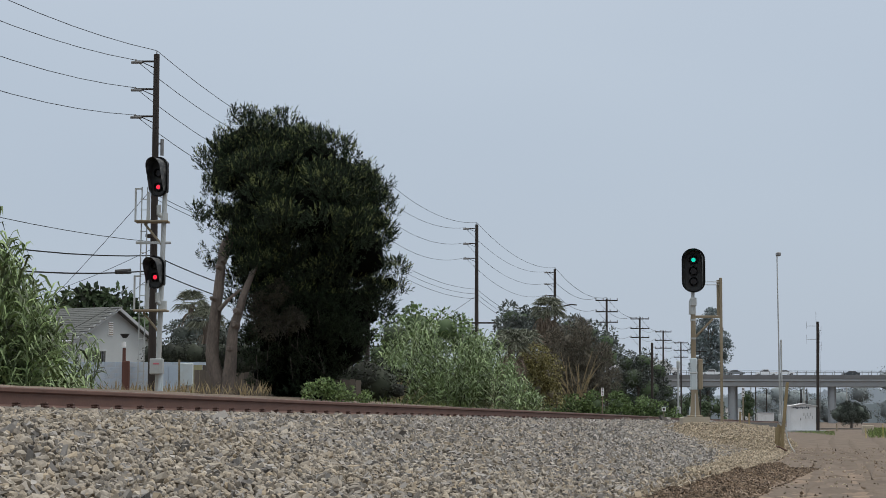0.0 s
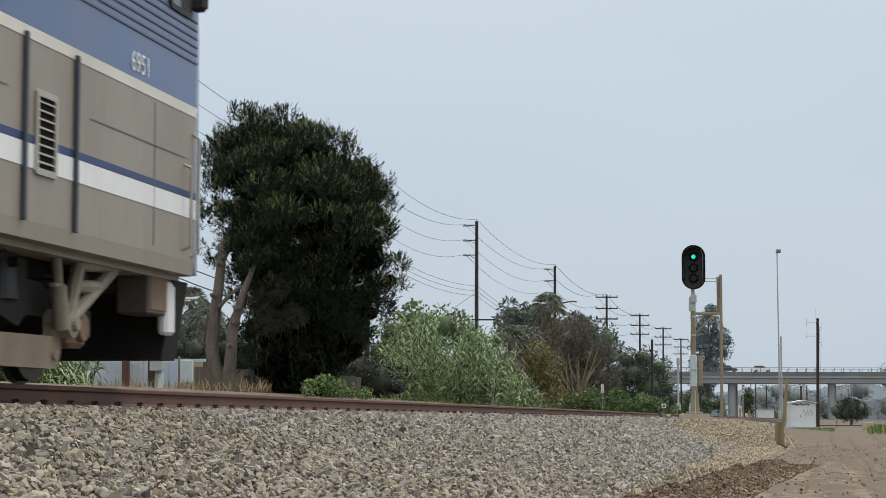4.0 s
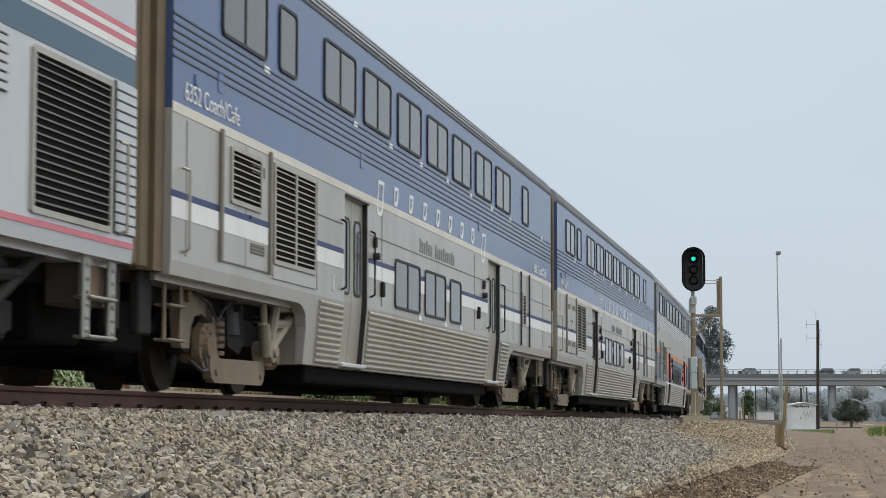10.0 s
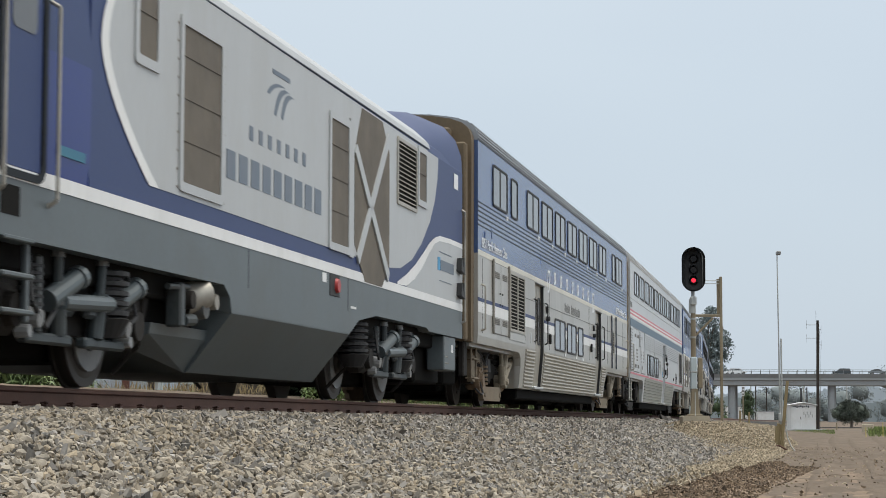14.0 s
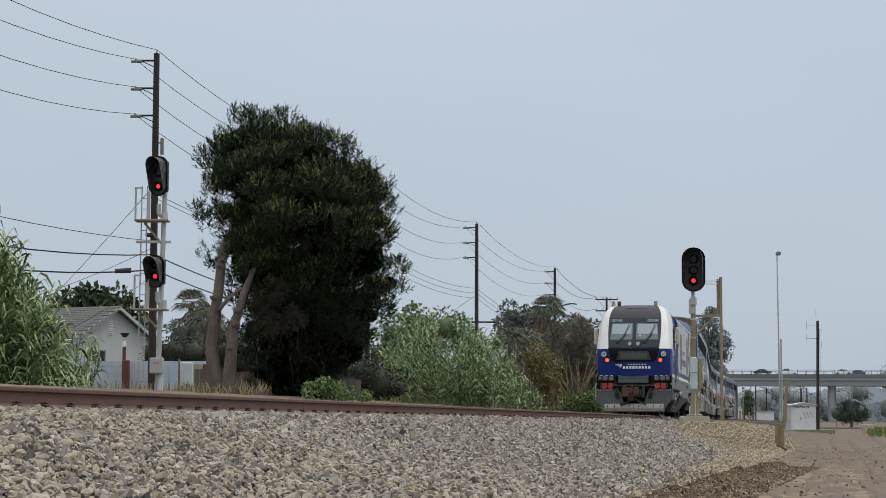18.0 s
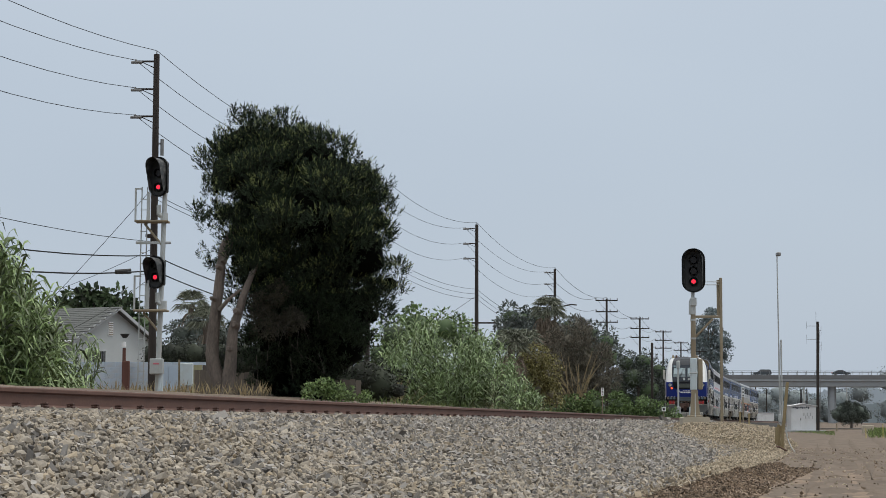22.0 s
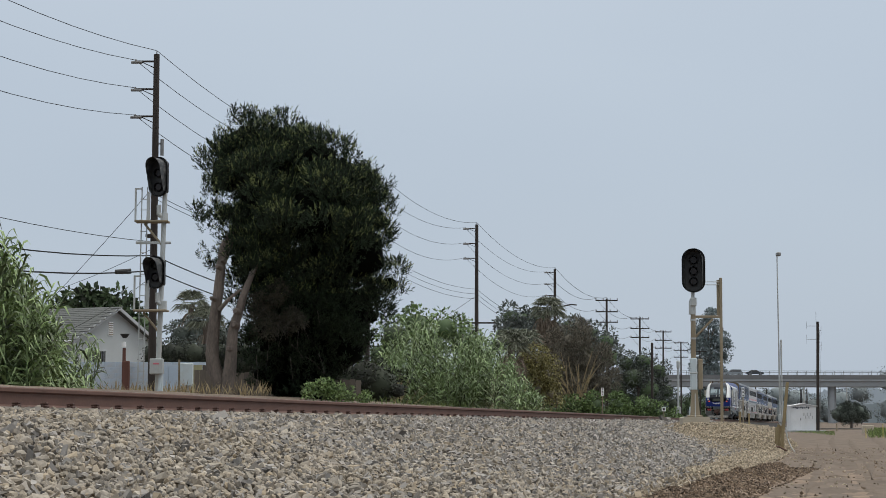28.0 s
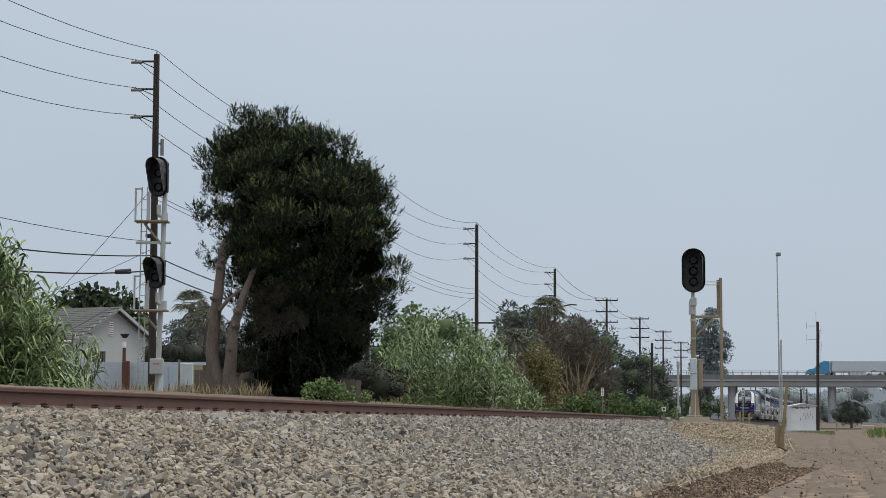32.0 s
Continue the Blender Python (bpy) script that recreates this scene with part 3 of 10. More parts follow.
        part("brake_housing", Geo().loft([[(sx * x_, y + a_, z_) for a_, z_ in ((-0.35, 0.92), (0.25, 0.95), (0.30, 0.55), (0.10, 0.42), (-0.30, 0.50))] for x_ in (1.0, 1.16)]), TRUCK, car)
        g = Geo().cyl((sx * 0.95, y - 0.1, 0.62), (sx * 0.95, y - 0.1, 1.0), 0.27, 0.24, 16)
        part("air_spring", g, RUBBER, car)
        g = Geo().cyl((sx * 1.31, y + 0.64, 0.42), (sx * 1.31, y + 0.55, 0.76), 0.065, 0.065, 12).cyl((sx * 1.31, y + 0.55, 0.76), (sx * 1.31, y + 0.50, 1.0), 0.04, 0.04, 10)
        g.box((sx * 1.31, y + 0.54, 0.76), (0.07, 0.24, 0.035), 0.01)
        part("shock_absorber", g, BRACE if tan else TRUCK, car)
        if y > 12:
            case = part("end_case", Geo().box((sx * 1.24, CAR - 1.05, 0.83), (0.30, 0.62, 0.38), 0.015), BRACE_DARK, car, "dusty brown steel case under the end")
            part("case_plate", Geo().box((sx * 1.392, CAR - 1.05, 0.83), (0.012, 0.52, 0.30), 0.004), JOURNAL, case)
        for q, (dy, z_, r_) in enumerate(((-1.92, 0.92, 0.07), (-0.15, 0.90, 0.05), (1.25, 0.84, 0.10))):
            part("valve", Geo().cyl((sx * 1.02, y + dy, z_), (sx * 1.27, y + dy, z_), r_, r_ * 0.8, 12), (JOURNAL if tan else TRUCK) if q == 0 else TRUCK, car)
        part("cable_run", Geo().tube([(sx * 1.25, y - 1.75, 0.98), (sx * 1.27, y - 1.35, 0.88), (sx * 1.28, y - 1.05, 0.72), (sx * 1.24, y - 0.75, 0.84), (sx * 1.22, y - 0.3, 0.98)], 0.014, 6), RUBBER, car)
        g = Geo().tube([(sx * 1.22, y - 1.75, 0.30), (sx * 1.30, y - 1.60, 0.20), (sx * 1.30, y - 1.42, 0.22), (sx * 1.24, y - 1.40, 0.42)], 0.018, 6)
        part("air_hose", g, RUBBER, car)
        part("brake_unit", Geo().box((sx * 1.12, y - 1.15, 0.80), (0.2, 0.34, 0.30), 0.05), TRUCK, car)
    # added block between the wheels, near-black to keep the pocket dark
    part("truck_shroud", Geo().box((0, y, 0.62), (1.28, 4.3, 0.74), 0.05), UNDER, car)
    part("bolster", Geo().box((0, y, 0.72), (2.0, 0.5, 0.3), 0.03).box((0, y, 0.60), (0.5, 2.2, 0.25), 0.03), TRUCK, car)


def car_window(car, y0, y1, z0, z1, x, mullion=True, r=0.09, gasket=0.036):
    """A window unit standing in the car side: gasket, two panes, sill label."""
    sx = 1 if x > 0 else -1
    g = Geo()
    ring_frame(g, round_rect(y0, y1, z0, z1, r), round_rect(y0 + gasket, y1 - gasket, z0 + gasket, z1 - gasket, r - gasket * 0.7), "x", x, x + sx * 0.018)
    w = part("window", g, RUBBER, car)
    ys = [y0 + gasket, (y0 + y1) / 2 - 0.022, (y0 + y1) / 2 + 0.022, y1 - gasket] if mullion else [y0 + gasket, y1 - gasket]
    for a, b in zip(ys[::2], ys[1::2]):
        part("pane", Geo().prism(round_rect(a - 0.004, b + 0.004, z0 + gasket - 0.004, z1 - gasket + 0.004, 0.03, 2), "x", x - sx * 0.004, x + sx * 0.006), GLASS, w)
    if mullion:
        part("mullion", Geo().box((x + sx * 0.008, (y0 + y1) / 2, (z0 + z1) / 2), (0.016, 0.045, z1 - z0 - 0.06), 0.004), RUBBER, w)


def louvre(car, y0, y1, z0, z1, x, bays, blade=SLAT):
    """A louvred grille: frame and slats."""
    sx = 1 if x > 0 else -1
    g = Geo()
    ring_frame(g, round_rect(y0, y1, z0, z1, 0.02, 1), round_rect(y0 + 0.05, y1 - 0.05, z0 + 0.05, z1 - 0.05, 0.01, 1), "x", x, x + sx * 0.02)
    for k in range(1, bays):
        y = y0 + (y1 - y0) * k / bays
        g.box((x + sx * 0.01, y, (z0 + z1) / 2), (0.022, 0.06, z1 - z0 - 0.06))
    gr = part("grille", g, STEEL, car)
    # near-black sheet stands for the shade behind the slats
    part("grille_back", Geo().box((x + sx * 0.002, (y0 + y1) / 2, (z0 + z1) / 2), (0.006, y1 - y0 - 0.06, z1 - z0 - 0.06)), UNDER, gr)
    n = max(3, int((z1 - z0 - 0.1) / 0.064))
    rot = Matrix.Rotation(radians(sx * 62), 3, "Y")
    for k in range(n):
        z = z0 + 0.07 + (z1 - z0 - 0.12) * (k + 0.4) / n
        part("slat", Geo().box((x + sx * 0.014, (y0 + y1) / 2, z), (0.021, y1 - y0 - 0.11, 0.005), 0, rot), blade, gr)


def flutes(y0, y1, z0, z1, x, n, deep=0.022, slant0=0.0, slant1=0.0, lean=0.0, thin=False):
    """Fluted sheet: n rounded or thin ribs from z0 to z1; slants lean the ends."""
    sx = 1 if x > 0 else -1
    rows = []
    dz = (z1 - z0) / n
    for k in range(n):
        for u, o in ((0.0, 0.0), (0.06, deep * 0.7), (0.14, deep), (0.22, deep * 0.7), (0.30, 0.0)) if thin else ((0.0, 0.0), (0.18, deep * 0.8), (0.42, deep), (0.66, deep * 0.8), (0.84, 0.0)):
            rows.append((x + sx * (o - lean * (1 - (k + u) / n)), z0 + (k + u) * dz))
    rows.append((x, z1))
    vs, m = [], len(rows)
    for xx, zz in rows:
        vs.append((xx, y0 + slant0 * (zz - z0) / (z1 - z0), zz))
    for xx, zz in rows:
        vs.append((xx, y1 + slant1 * (zz - z0) / (z1 - z0), zz))
    fs = [(i, i + 1, m + i + 1, m + i) if sx < 0 else (i, m + i, m + i + 1, i + 1) for i in range(m - 1)]
    # closed ends
    for e in (0, m):
        k = len(vs)
        vs += [(x - sx * (lean + 0.02), vs[e + i][1], vs[e + i][2]) for i in (m - 1, 0)]
        fs.append(tuple(range(e, e + m)) + (k, k + 1))
    return Geo().add(vs, fs)


def fluted_flat(parent, y0, y1, z0, z1, x, n):
    """Flat strips with narrow deep grooves between them."""
    sx = 1 if x > 0 else -1
    dz = (z1 - z0) / n
    rows = []
    for k in range(n):
        z = z0 + k * dz
        rows += [(x, z), (x + sx * 0.004, z + 0.011), (x + sx * 0.020, z + 0.016), (x + sx * 0.020, z + dz - 0.006), (x, z + dz - 0.002)]
    m = len(rows)
    vs = [(xx, yy, zz) for yy in (y0, y1) for xx, zz in rows]
    # dark strips put the shade of the grooves into colour
    part("groove", Geo().add([(x + sx * 0.006, yy, z0 + k * dz + zz) for k in range(n) for yy, zz in ((y0, 0.0), (y1, 0.0), (y1, 0.014), (y0, 0.014))], [tuple(range(4 * k, 4 * k + 4)) for k in range(n)]), GROOVE_SUPER, parent)
    return Geo().add(vs, [(i, i + 1, m + i + 1, m + i) if sx < 0 else (i, m + i, m + i + 1, i + 1) for i in range(m - 1)])


def panel(y0, y1, z0, z1, x, t=0.004, b=0.0):
    return Geo().box((x, (y0 + y1) / 2, (z0 + z1) / 2), (2 * t, y1 - y0, z1 - z0), b)


def step_ladder(car, sx, y, kind):
    """Bolted step plates with rungs under a corner of the body."""
    big = kind == "super"
    x, half, foot = sx * (1.47 if big else 1.36), 0.30 if big else 0.24, 0.36 if big else 0.44
    plates = [part("step_plate", Geo().box((x, y + dy, (foot + 1.06) / 2), (0.035, 0.15 if big else 0.05, 1.06 - foot), 0.012), STEEL_SUPER if big else TRUCK_TAN, car, "bolted steel step plate" if big else "grimy step plate") for dy in (-half, half)]
    for z in (foot + 0.02, foot + 0.34):
        part("rung", Geo().box((x - sx * 0.02, y, z), (0.16, 2 * half, 0.028), 0.008), STEEL_SUPER if big else TRUCK_TAN, plates[0])
    if big:
        for st, dy in zip(plates, (-half, half)):
            g = Geo()
            for k in range(6):
                g.cyl((x + sx * 0.016, y + dy, foot + 0.07 + k * 0.105), (x + sx * 0.034, y + dy, foot + 0.07 + k * 0.105), 0.026, 0.02, 8)
            part("bolt_heads", g, STEEL_SUPER, st)


UPPER = [2.0, 6.05, 8.1, 10.15, 12.2, 14.25, 16.3, 18.35, 22.4]


def passenger_car(kind, label, cab=False, number=""):
    """A bilevel passenger car; its rear coupler is at the origin, it heads to +y, and z is 0 on the rails."""
    car = tagged(new("passenger_car"), label, "train car", "cars of the train")
    y0, y1 = 0.53, CAR - 0.50
    up = {"surf": BLUE, "cal": SLATE, "super": STEEL_LIGHT}[kind]
    mid = {"surf": SILVER, "cal": SLATE, "super": STEEL_LIGHT}[kind]
    if cab:
        mid = SILVER_DUSTY
    # core of the body: upper storey on end floors, deep well between the trucks
    part("upper_shell", Geo().prism([(1.545, 2.54), (1.545, 4.445), (-1.545, 4.445), (-1.545, 2.54)], "y", y0, y1), up, car)
    part("middle_shell", Geo().prism([(1.475, 1.10), (1.475, 2.54), (-1.475, 2.54), (-1.475, 1.10)], "y", y0, y1), mid, car)
    part("end_sill", Geo().prism([(1.40, 1.16), (1.40, 0.98), (-1.40, 0.98), (-1.40, 1.16)], "y", y0, y1), mid if cab else (SILVER if kind != "super" else STEEL_LIGHT), car)
    part("well", Geo().prism([(5.50, 0.36), (19.72, 0.36), (19.95, 1.16), (5.50, 1.16)], "x", -1.385, 1.385), STEEL, car)
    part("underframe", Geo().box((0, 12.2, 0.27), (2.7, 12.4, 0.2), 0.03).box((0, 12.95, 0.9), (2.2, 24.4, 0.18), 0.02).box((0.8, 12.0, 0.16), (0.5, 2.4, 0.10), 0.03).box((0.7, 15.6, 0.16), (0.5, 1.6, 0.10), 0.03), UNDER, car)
    prof = mirror(CAR_PROFILE)
    part("roof", Geo().prism(prof, "y", y0, y1), ROOF if kind == "surf" else STEEL_LIGHT, car, "", True)
    g = Geo()
    for x, z, nx, nz in ((1.543, 4.52, 1, 0.2), (1.523, 4.59, 1, 0.35), (1.49, 4.655, 0.8, 0.5), (1.43, 4.715, 0.6, 0.8), (1.34, 4.765, 0.4, 0.9), (1.2, 4.815, 0.3, 1), (1.0, 4.855, 0.2, 1), (0.7, 4.89, 0.1, 1), (0.3, 4.912, 0, 1)):
        for sx in (-1, 1):
            g.cyl((sx * x, y0 + 0.02, z), (sx * x, y1 - 0.02, z), 0.016, 0.016, 6)
    part("roof_ribs", g, ROOF if kind == "surf" else STEEL_LIGHT, car)
    # ends: brown diaphragm curtains, collision posts, steps
    for e, a, b in ((0, 0.03, y0), (1, y1, CAR - 0.03)):
        if cab and e == 1:
            continue
        ins = [(x * 0.955, z - 0.05) for x, z in mirror(CAR_PROFILE)]
        g = Geo().prism([(1.47, 1.05)] + ins + [(-1.47, 1.05)], "y", (a + b) / 2 if e == 0 else a, b if e == 0 else (a + b) / 2)
        part("end_wall", g, CURTAIN, car, "rust-stained brown end wall")
        for sx in (-1, 1):
            part("diaphragm", Geo().box((sx * 1.30, (a + b) / 2, 2.7), (0.24, b - a, 3.3), 0.03), CURTAIN, car, "weathered brown diaphragm curtain")
        part("diaphragm_top", Geo().box((0, (a + b) / 2, 4.45), (2.3, b - a, 0.3), 0.03), CURTAIN, car, "weathered brown diaphragm curtain")
        for sx in (-1, 1):
            part("end_step", Geo().box((sx * 1.30, (a + b) / 2 + (0.15 if e == 0 else -0.15), 0.78), (0.10, 0.34, 0.6), 0.02), TRUCK, car)
            step_ladder(car, sx, (y0 + 0.62) if e == 0 else (y1 - 0.62), kind)
        # added near-black box gives the shade under the car's end a shape
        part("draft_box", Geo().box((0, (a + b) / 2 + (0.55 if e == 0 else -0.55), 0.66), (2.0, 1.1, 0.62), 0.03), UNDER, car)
        part("coupler", Geo().box((0, a if e == 0 else b, 0.85), (0.3, 0.7, 0.3), 0.04), TRUCK, car)
    for sx in (1, -1):
        x = sx * 1.547
        # doors interrupt bands and flutes
        doors = [(13.95, 15.18)] if kind == "super" else [(7.14, 8.38), (17.58, 18.82)]
        lower = STEEL_SUPER if kind == "super" else STEEL_DUSTY if cab else STEEL
        edges = [y0] + [v for d in doors for v in d] + [y1]
        n = 8 if kind == "super" else 11
        for k in range(0, len(edges), 2):
            a, b = edges[k], edges[k + 1]
            part("side_sheet", Geo().box((sx * 1.51, (a + b) / 2, 1.85), (0.07, b - a, 1.38)), mid, car)
            # lower sheet, drawn in below, with rounded cut-outs over the trucks
            rim = [(a, 1.165), (b, 1.165)]
            rim += [(b, 1.03), (20.45, 1.03), (20.22, 0.98), (20.02, 0.86), (19.88, 0.66), (19.74, 0.36)] if b == y1 else [(b, 0.36)]
            rim += [(5.46, 0.36), (5.46, 0.78), (5.38, 0.93), (5.20, 1.01), (5.0, 1.03), (a, 1.03)] if a == y0 else [(a, 0.36)]
            vs = [(sx * (1.545 - 0.075 * (1.165 - z) / 0.8), y, z) for y, z in rim] + [(sx * 1.385, y, z) for y, z in rim]
            m_ = len(rim)
            part("lower_sheet", Geo().add(vs, [tuple(range(m_)), tuple(range(2 * m_ - 1, m_ - 1, -1))] + [(i, (i + 1) % m_, m_ + (i + 1) % m_, m_ + i) for i in range(m_)]), mid if cab else (SILVER if kind != "super" else STEEL_LIGHT), car)
            f0, f1 = (5.92 if a == y0 else a + 0.07), (19.52 if b == y1 else b - 0.07)
            part("fluted_panel", flutes(f0, f1, 0.385, 1.13, sx * 1.547, n, 0.026, 0.0, 0.26 if b == y1 else 0.0, 0.072, kind == "super"), lower, car, "fluted stainless lower side" if sx > 0 and k == 0 else "")
        for a, b in doors:
            part("door_header", Geo().box((sx * 1.51, (a + b) / 2, 2.505), (0.07, b - a, 0.07)), mid, car)
            part("door_jamb", Geo().prism([(sx * 1.39, 0.40), (sx * 1.47, 0.42), (sx * 1.538, 1.16), (sx * 1.538, 2.47), (sx * 1.40, 2.47)], "y", b - 0.012, b - 0.002), RUBBER if kind != "super" else STEEL_LIGHT, car, "door jamb")
            part("door_jamb", Geo().prism([(sx * 1.39, 0.40), (sx * 1.47, 0.42), (sx * 1.538, 1.16), (sx * 1.538, 2.47), (sx * 1.40, 2.47)], "y", a + 0.002, a + 0.012), RUBBER if kind != "super" else STEEL_LIGHT, car, "door jamb")
        for a, b in doors:
            part("door_frame", Geo().box((x + sx * 0.006, (a + b) / 2 + 0.03, 2.478), (0.02, b - a, 0.026), 0.006), RUBBER if kind != "super" else SLAT, car)
            xd = sx * 1.482

            def leaf(p, q):
                """A door leaf, drawn in below like the side."""
                pr = [(sx * 1.385, 0.43), (sx * 1.415, 0.43), (xd - sx * 0.012, 1.02), (xd, 1.18), (xd, 2.45), (sx * 1.47, 2.45), (sx * 1.385, 1.0)]
                return Geo().prism(pr, "y", p, q)
            if kind == "super":
                d = part("door", leaf(a + 0.02, b - 0.03), STEEL_LIGHT, car)
                part("pane", Geo().prism(round_rect(a + 0.40, b - 0.40, 1.45, 2.30, 0.08), "x", xd, xd + sx * 0.008), GLASS, d)
                part("pane_seal", ring_frame(Geo(), round_rect(a + 0.36, b - 0.36, 1.41, 2.34, 0.10), round_rect(a + 0.405, b - 0.405, 1.455, 2.295, 0.075), "x", xd, xd + sx * 0.012), RUBBER, d)
                part("notice", Geo().box((xd + sx * 0.010, (a + b) / 2, 1.85), (0.006, 0.16, 0.22)), BLUE_NOTICE, d)
            else:
                c = (a + b) / 2
                for p, q in ((a + 0.02, c - 0.008), (c + 0.008, b - 0.03)):
                    d = part("door_leaf", leaf(p, q), STEEL_DUSTY if cab else STEEL, car)
                    part("pane", Geo().prism(round_rect(p + 0.14, q - 0.14, 1.30, 2.20, 0.08), "x", xd, xd + sx * 0.008), GLASS, d)
                    part("pane_seal", ring_frame(Geo(), round_rect(p + 0.11, q - 0.11, 1.27, 2.23, 0.10), round_rect(p + 0.145, q - 0.145, 1.305, 2.195, 0.075), "x", xd, xd + sx * 0.012), RUBBER, d)
            part("door_sill", Geo().box((sx * 1.47, (a + b) / 2, 0.40), (0.13, b - a - 0.03, 0.055), 0.012), STEEL_LIGHT, car, "bright door sill")
            for yy in (a - 0.16, b + 0.16):
                g = Geo().tube([(x, yy, 1.30), (x + sx * 0.06, yy, 1.33), (x + sx * 0.06, yy, 2.12), (x, yy, 2.15)], 0.014, 6)
                part("grab_handle", g, TRUCK, car)
            e_ = b + 0.52 if kind == "super" else b + 0.36 if a < 10 else a - 0.55
            part("door_indicator", Geo().box((x + sx * 0.02, e_, 2.02), (0.05, 0.09, 0.14), 0.012), RUBBER, car)
            part("door_bell", Geo().cyl((x, e_, 1.84), (x + sx * 0.08, e_, 1.84), 0.05, 0.05, 10), RUBBER, car)
            part("key_box", Geo().box((x + sx * 0.02, e_ + (0.45 if kind != "super" and a < 10 else -0.5), 1.44 if a < 10 else 1.52), (0.05, 0.12, 0.20), 0.015), TRUCK, car)
            part("notice", panel(a - 0.62, a - 0.51, 1.26, 1.46, x, 0.006, 0.003), STEEL_LIGHT if kind != "super" else WHITE, car)
        # windows
        if kind == "super":
            ups = [1.9 + 2.04 * k for k in range(11)]
            lows = [(6.85, 7.62, False), (7.97, 9.62, True), (10.0, 11.66, True)]
            for w in ups:
                car_window(car, w, w + 1.65, 3.52, 4.22, x)
        else:
            for w in UPPER:
                if w > 21 and not (cab or kind == "cal" or number.startswith("68")):
                    continue
                car_window(car, w, w + 1.6, 3.48, 4.22, x)
            for w in (4.08, 21.45):
                car_window(car, w, w + 0.74, 3.48, 4.22, x, False)
            lows = [(10.0, 11.7, True), (12.05, 13.65, True), (14.02, 14.95, False)]
        for a, b, m in lows:
            car_window(car, a, b, 1.24, 1.92, x, m)
        for a, b, m in lows:
            part("sill_label", panel(b - 0.08, b + 0.12, 1.16, 1.22, x, 0.006), WHITE, car)
        for w in (ups if kind == "super" else UPPER):
            part("sill_label", panel(w + 1.52, w + 1.72, 3.375, 3.445, x, 0.006), WHITE, car)
        # bands, grooves
        spans = [(y0, doors[0][0] - 0.06)] + [(doors[k][1] + 0.06, doors[k + 1][0] - 0.06) for k in range(len(doors) - 1)] + [(doors[-1][1] + 0.06, y1)]
        if kind == "surf":
            part("white_line", panel(y0, y1, 2.512, 2.605, x, 0.003), CREAM, car, "thin cream line")
            for a, b in spans:
                for p, q in split(a, b, [(w[0] - 0.02, w[1] + 0.02) for w in lows] + [(1.97, 3.78), (3.85, 5.75)]):
                    part("white_band", panel(p, q, 1.555, 1.735, x, 0.003), WHITE, car, "broad white band")
                    part("blue_band", panel(p, q, 1.740, 1.800, x, 0.003), LOCO_MID, car)
            part("white_band", panel(2.04, 3.68, 1.555, 1.735, x + sx * 0.012, 0.0015), WHITE, car, "broad white band")
            part("blue_band", panel(2.04, 3.68, 1.740, 1.800, x + sx * 0.012, 0.0015), LOCO_MID, car)
        if kind == "cal":
            part("grey_panel", panel(y0, y1, 2.29, 3.52, x, 0.003), GREY_WORN, car, "dull grey middle panel")
            for a, b in spans:
                part("orange_band", panel(a, b, 2.12, 2.29, x, 0.0035), ORANGE, car, "peeling orange band")
            part("white_line", panel(5.2, y1 - 6.0, 1.15, 1.20, x, 0.003), WHITE, car)
            for a, b in doors:
                part("coral_panel", Geo().prism([(a - 0.07, 1.22), (a - 0.07, 2.12), (a - 0.35, 2.12), (a - 1.0, 1.22)] if a > 12 else [(a - 0.07, 1.22), (a - 0.07, 2.12), (a - 1.0, 2.12), (a - 0.4, 1.22)], "x", x, x + sx * 0.004), CORAL, car, "coral red door surround")
                part("coral_panel", Geo().prism([(b + 0.07, 1.22), (b + 0.25, 1.22), (b + 0.95, 2.12), (b + 0.07, 2.12)], "x", x, x + sx * 0.004), CORAL, car, "coral red door surround")
        if kind == "super":
            for a, b, m in ((2.985, 3.035, RED_STRIPE), (2.935, 2.983, WHITE), (2.885, 2.933, RED_STRIPE), (2.815, 2.883, WHITE)):
                part("stripe", panel(y0, y1, a, b, x, 0.003), m, car)
            part("blue_stripe", panel(y0, y1, 2.545, 2.775, x, 0.003), M_SUPER_BLUE, car, "wide blue stripe")
            for a, b in spans:
                part("red_stripe", panel(a, b, 1.15, 1.20, x, 0.003), RED_STRIPE, car)
                if a > y0:
                    part("fluted_panel", fluted_flat(car, a, 22.6, 2.05, 2.53, sx * 1.546, 7), STEEL_LIGHT, car, "grooved bright steel band")
                    part("fluted_panel", fluted_flat(car, 24.9, b, 1.25, 2.53, sx * 1.546, 15), STEEL_LIGHT, car, "grooved bright steel band")
                else:
                    part("fluted_panel", fluted_flat(car, y0, 1.32, 1.25, 2.53, sx * 1.546, 15), STEEL_LIGHT, car, "grooved bright steel band")
                    part("fluted_panel", fluted_flat(car, 3.64, 4.24, 2.05, 2.53, sx * 1.546, 7), STEEL_LIGHT, car, "grooved bright steel band")
                    part("fluted_panel", fluted_flat(car, 5.62, b, 2.05, 2.53, sx * 1.546, 7), STEEL_LIGHT, car, "grooved bright steel band")
        else:
            g = Geo()
            for k in range(6):
                g.box((x, (y0 + y1) / 2, 3.02 + k * 0.078), (0.012, y1 - y0, 0.016))
            part("groove", g, GROOVE, car, "dark horizontal grooves")
            if kind == "cal":
                part("steel_panel", panel(y0, y1, 2.99, 3.46, x, 0.004), STEEL_LIGHT, car)
        part("gutter", panel(y0, y1, 4.445, 4.475, x, 0.008), GROOVE if kind != "super" else STEEL, car)
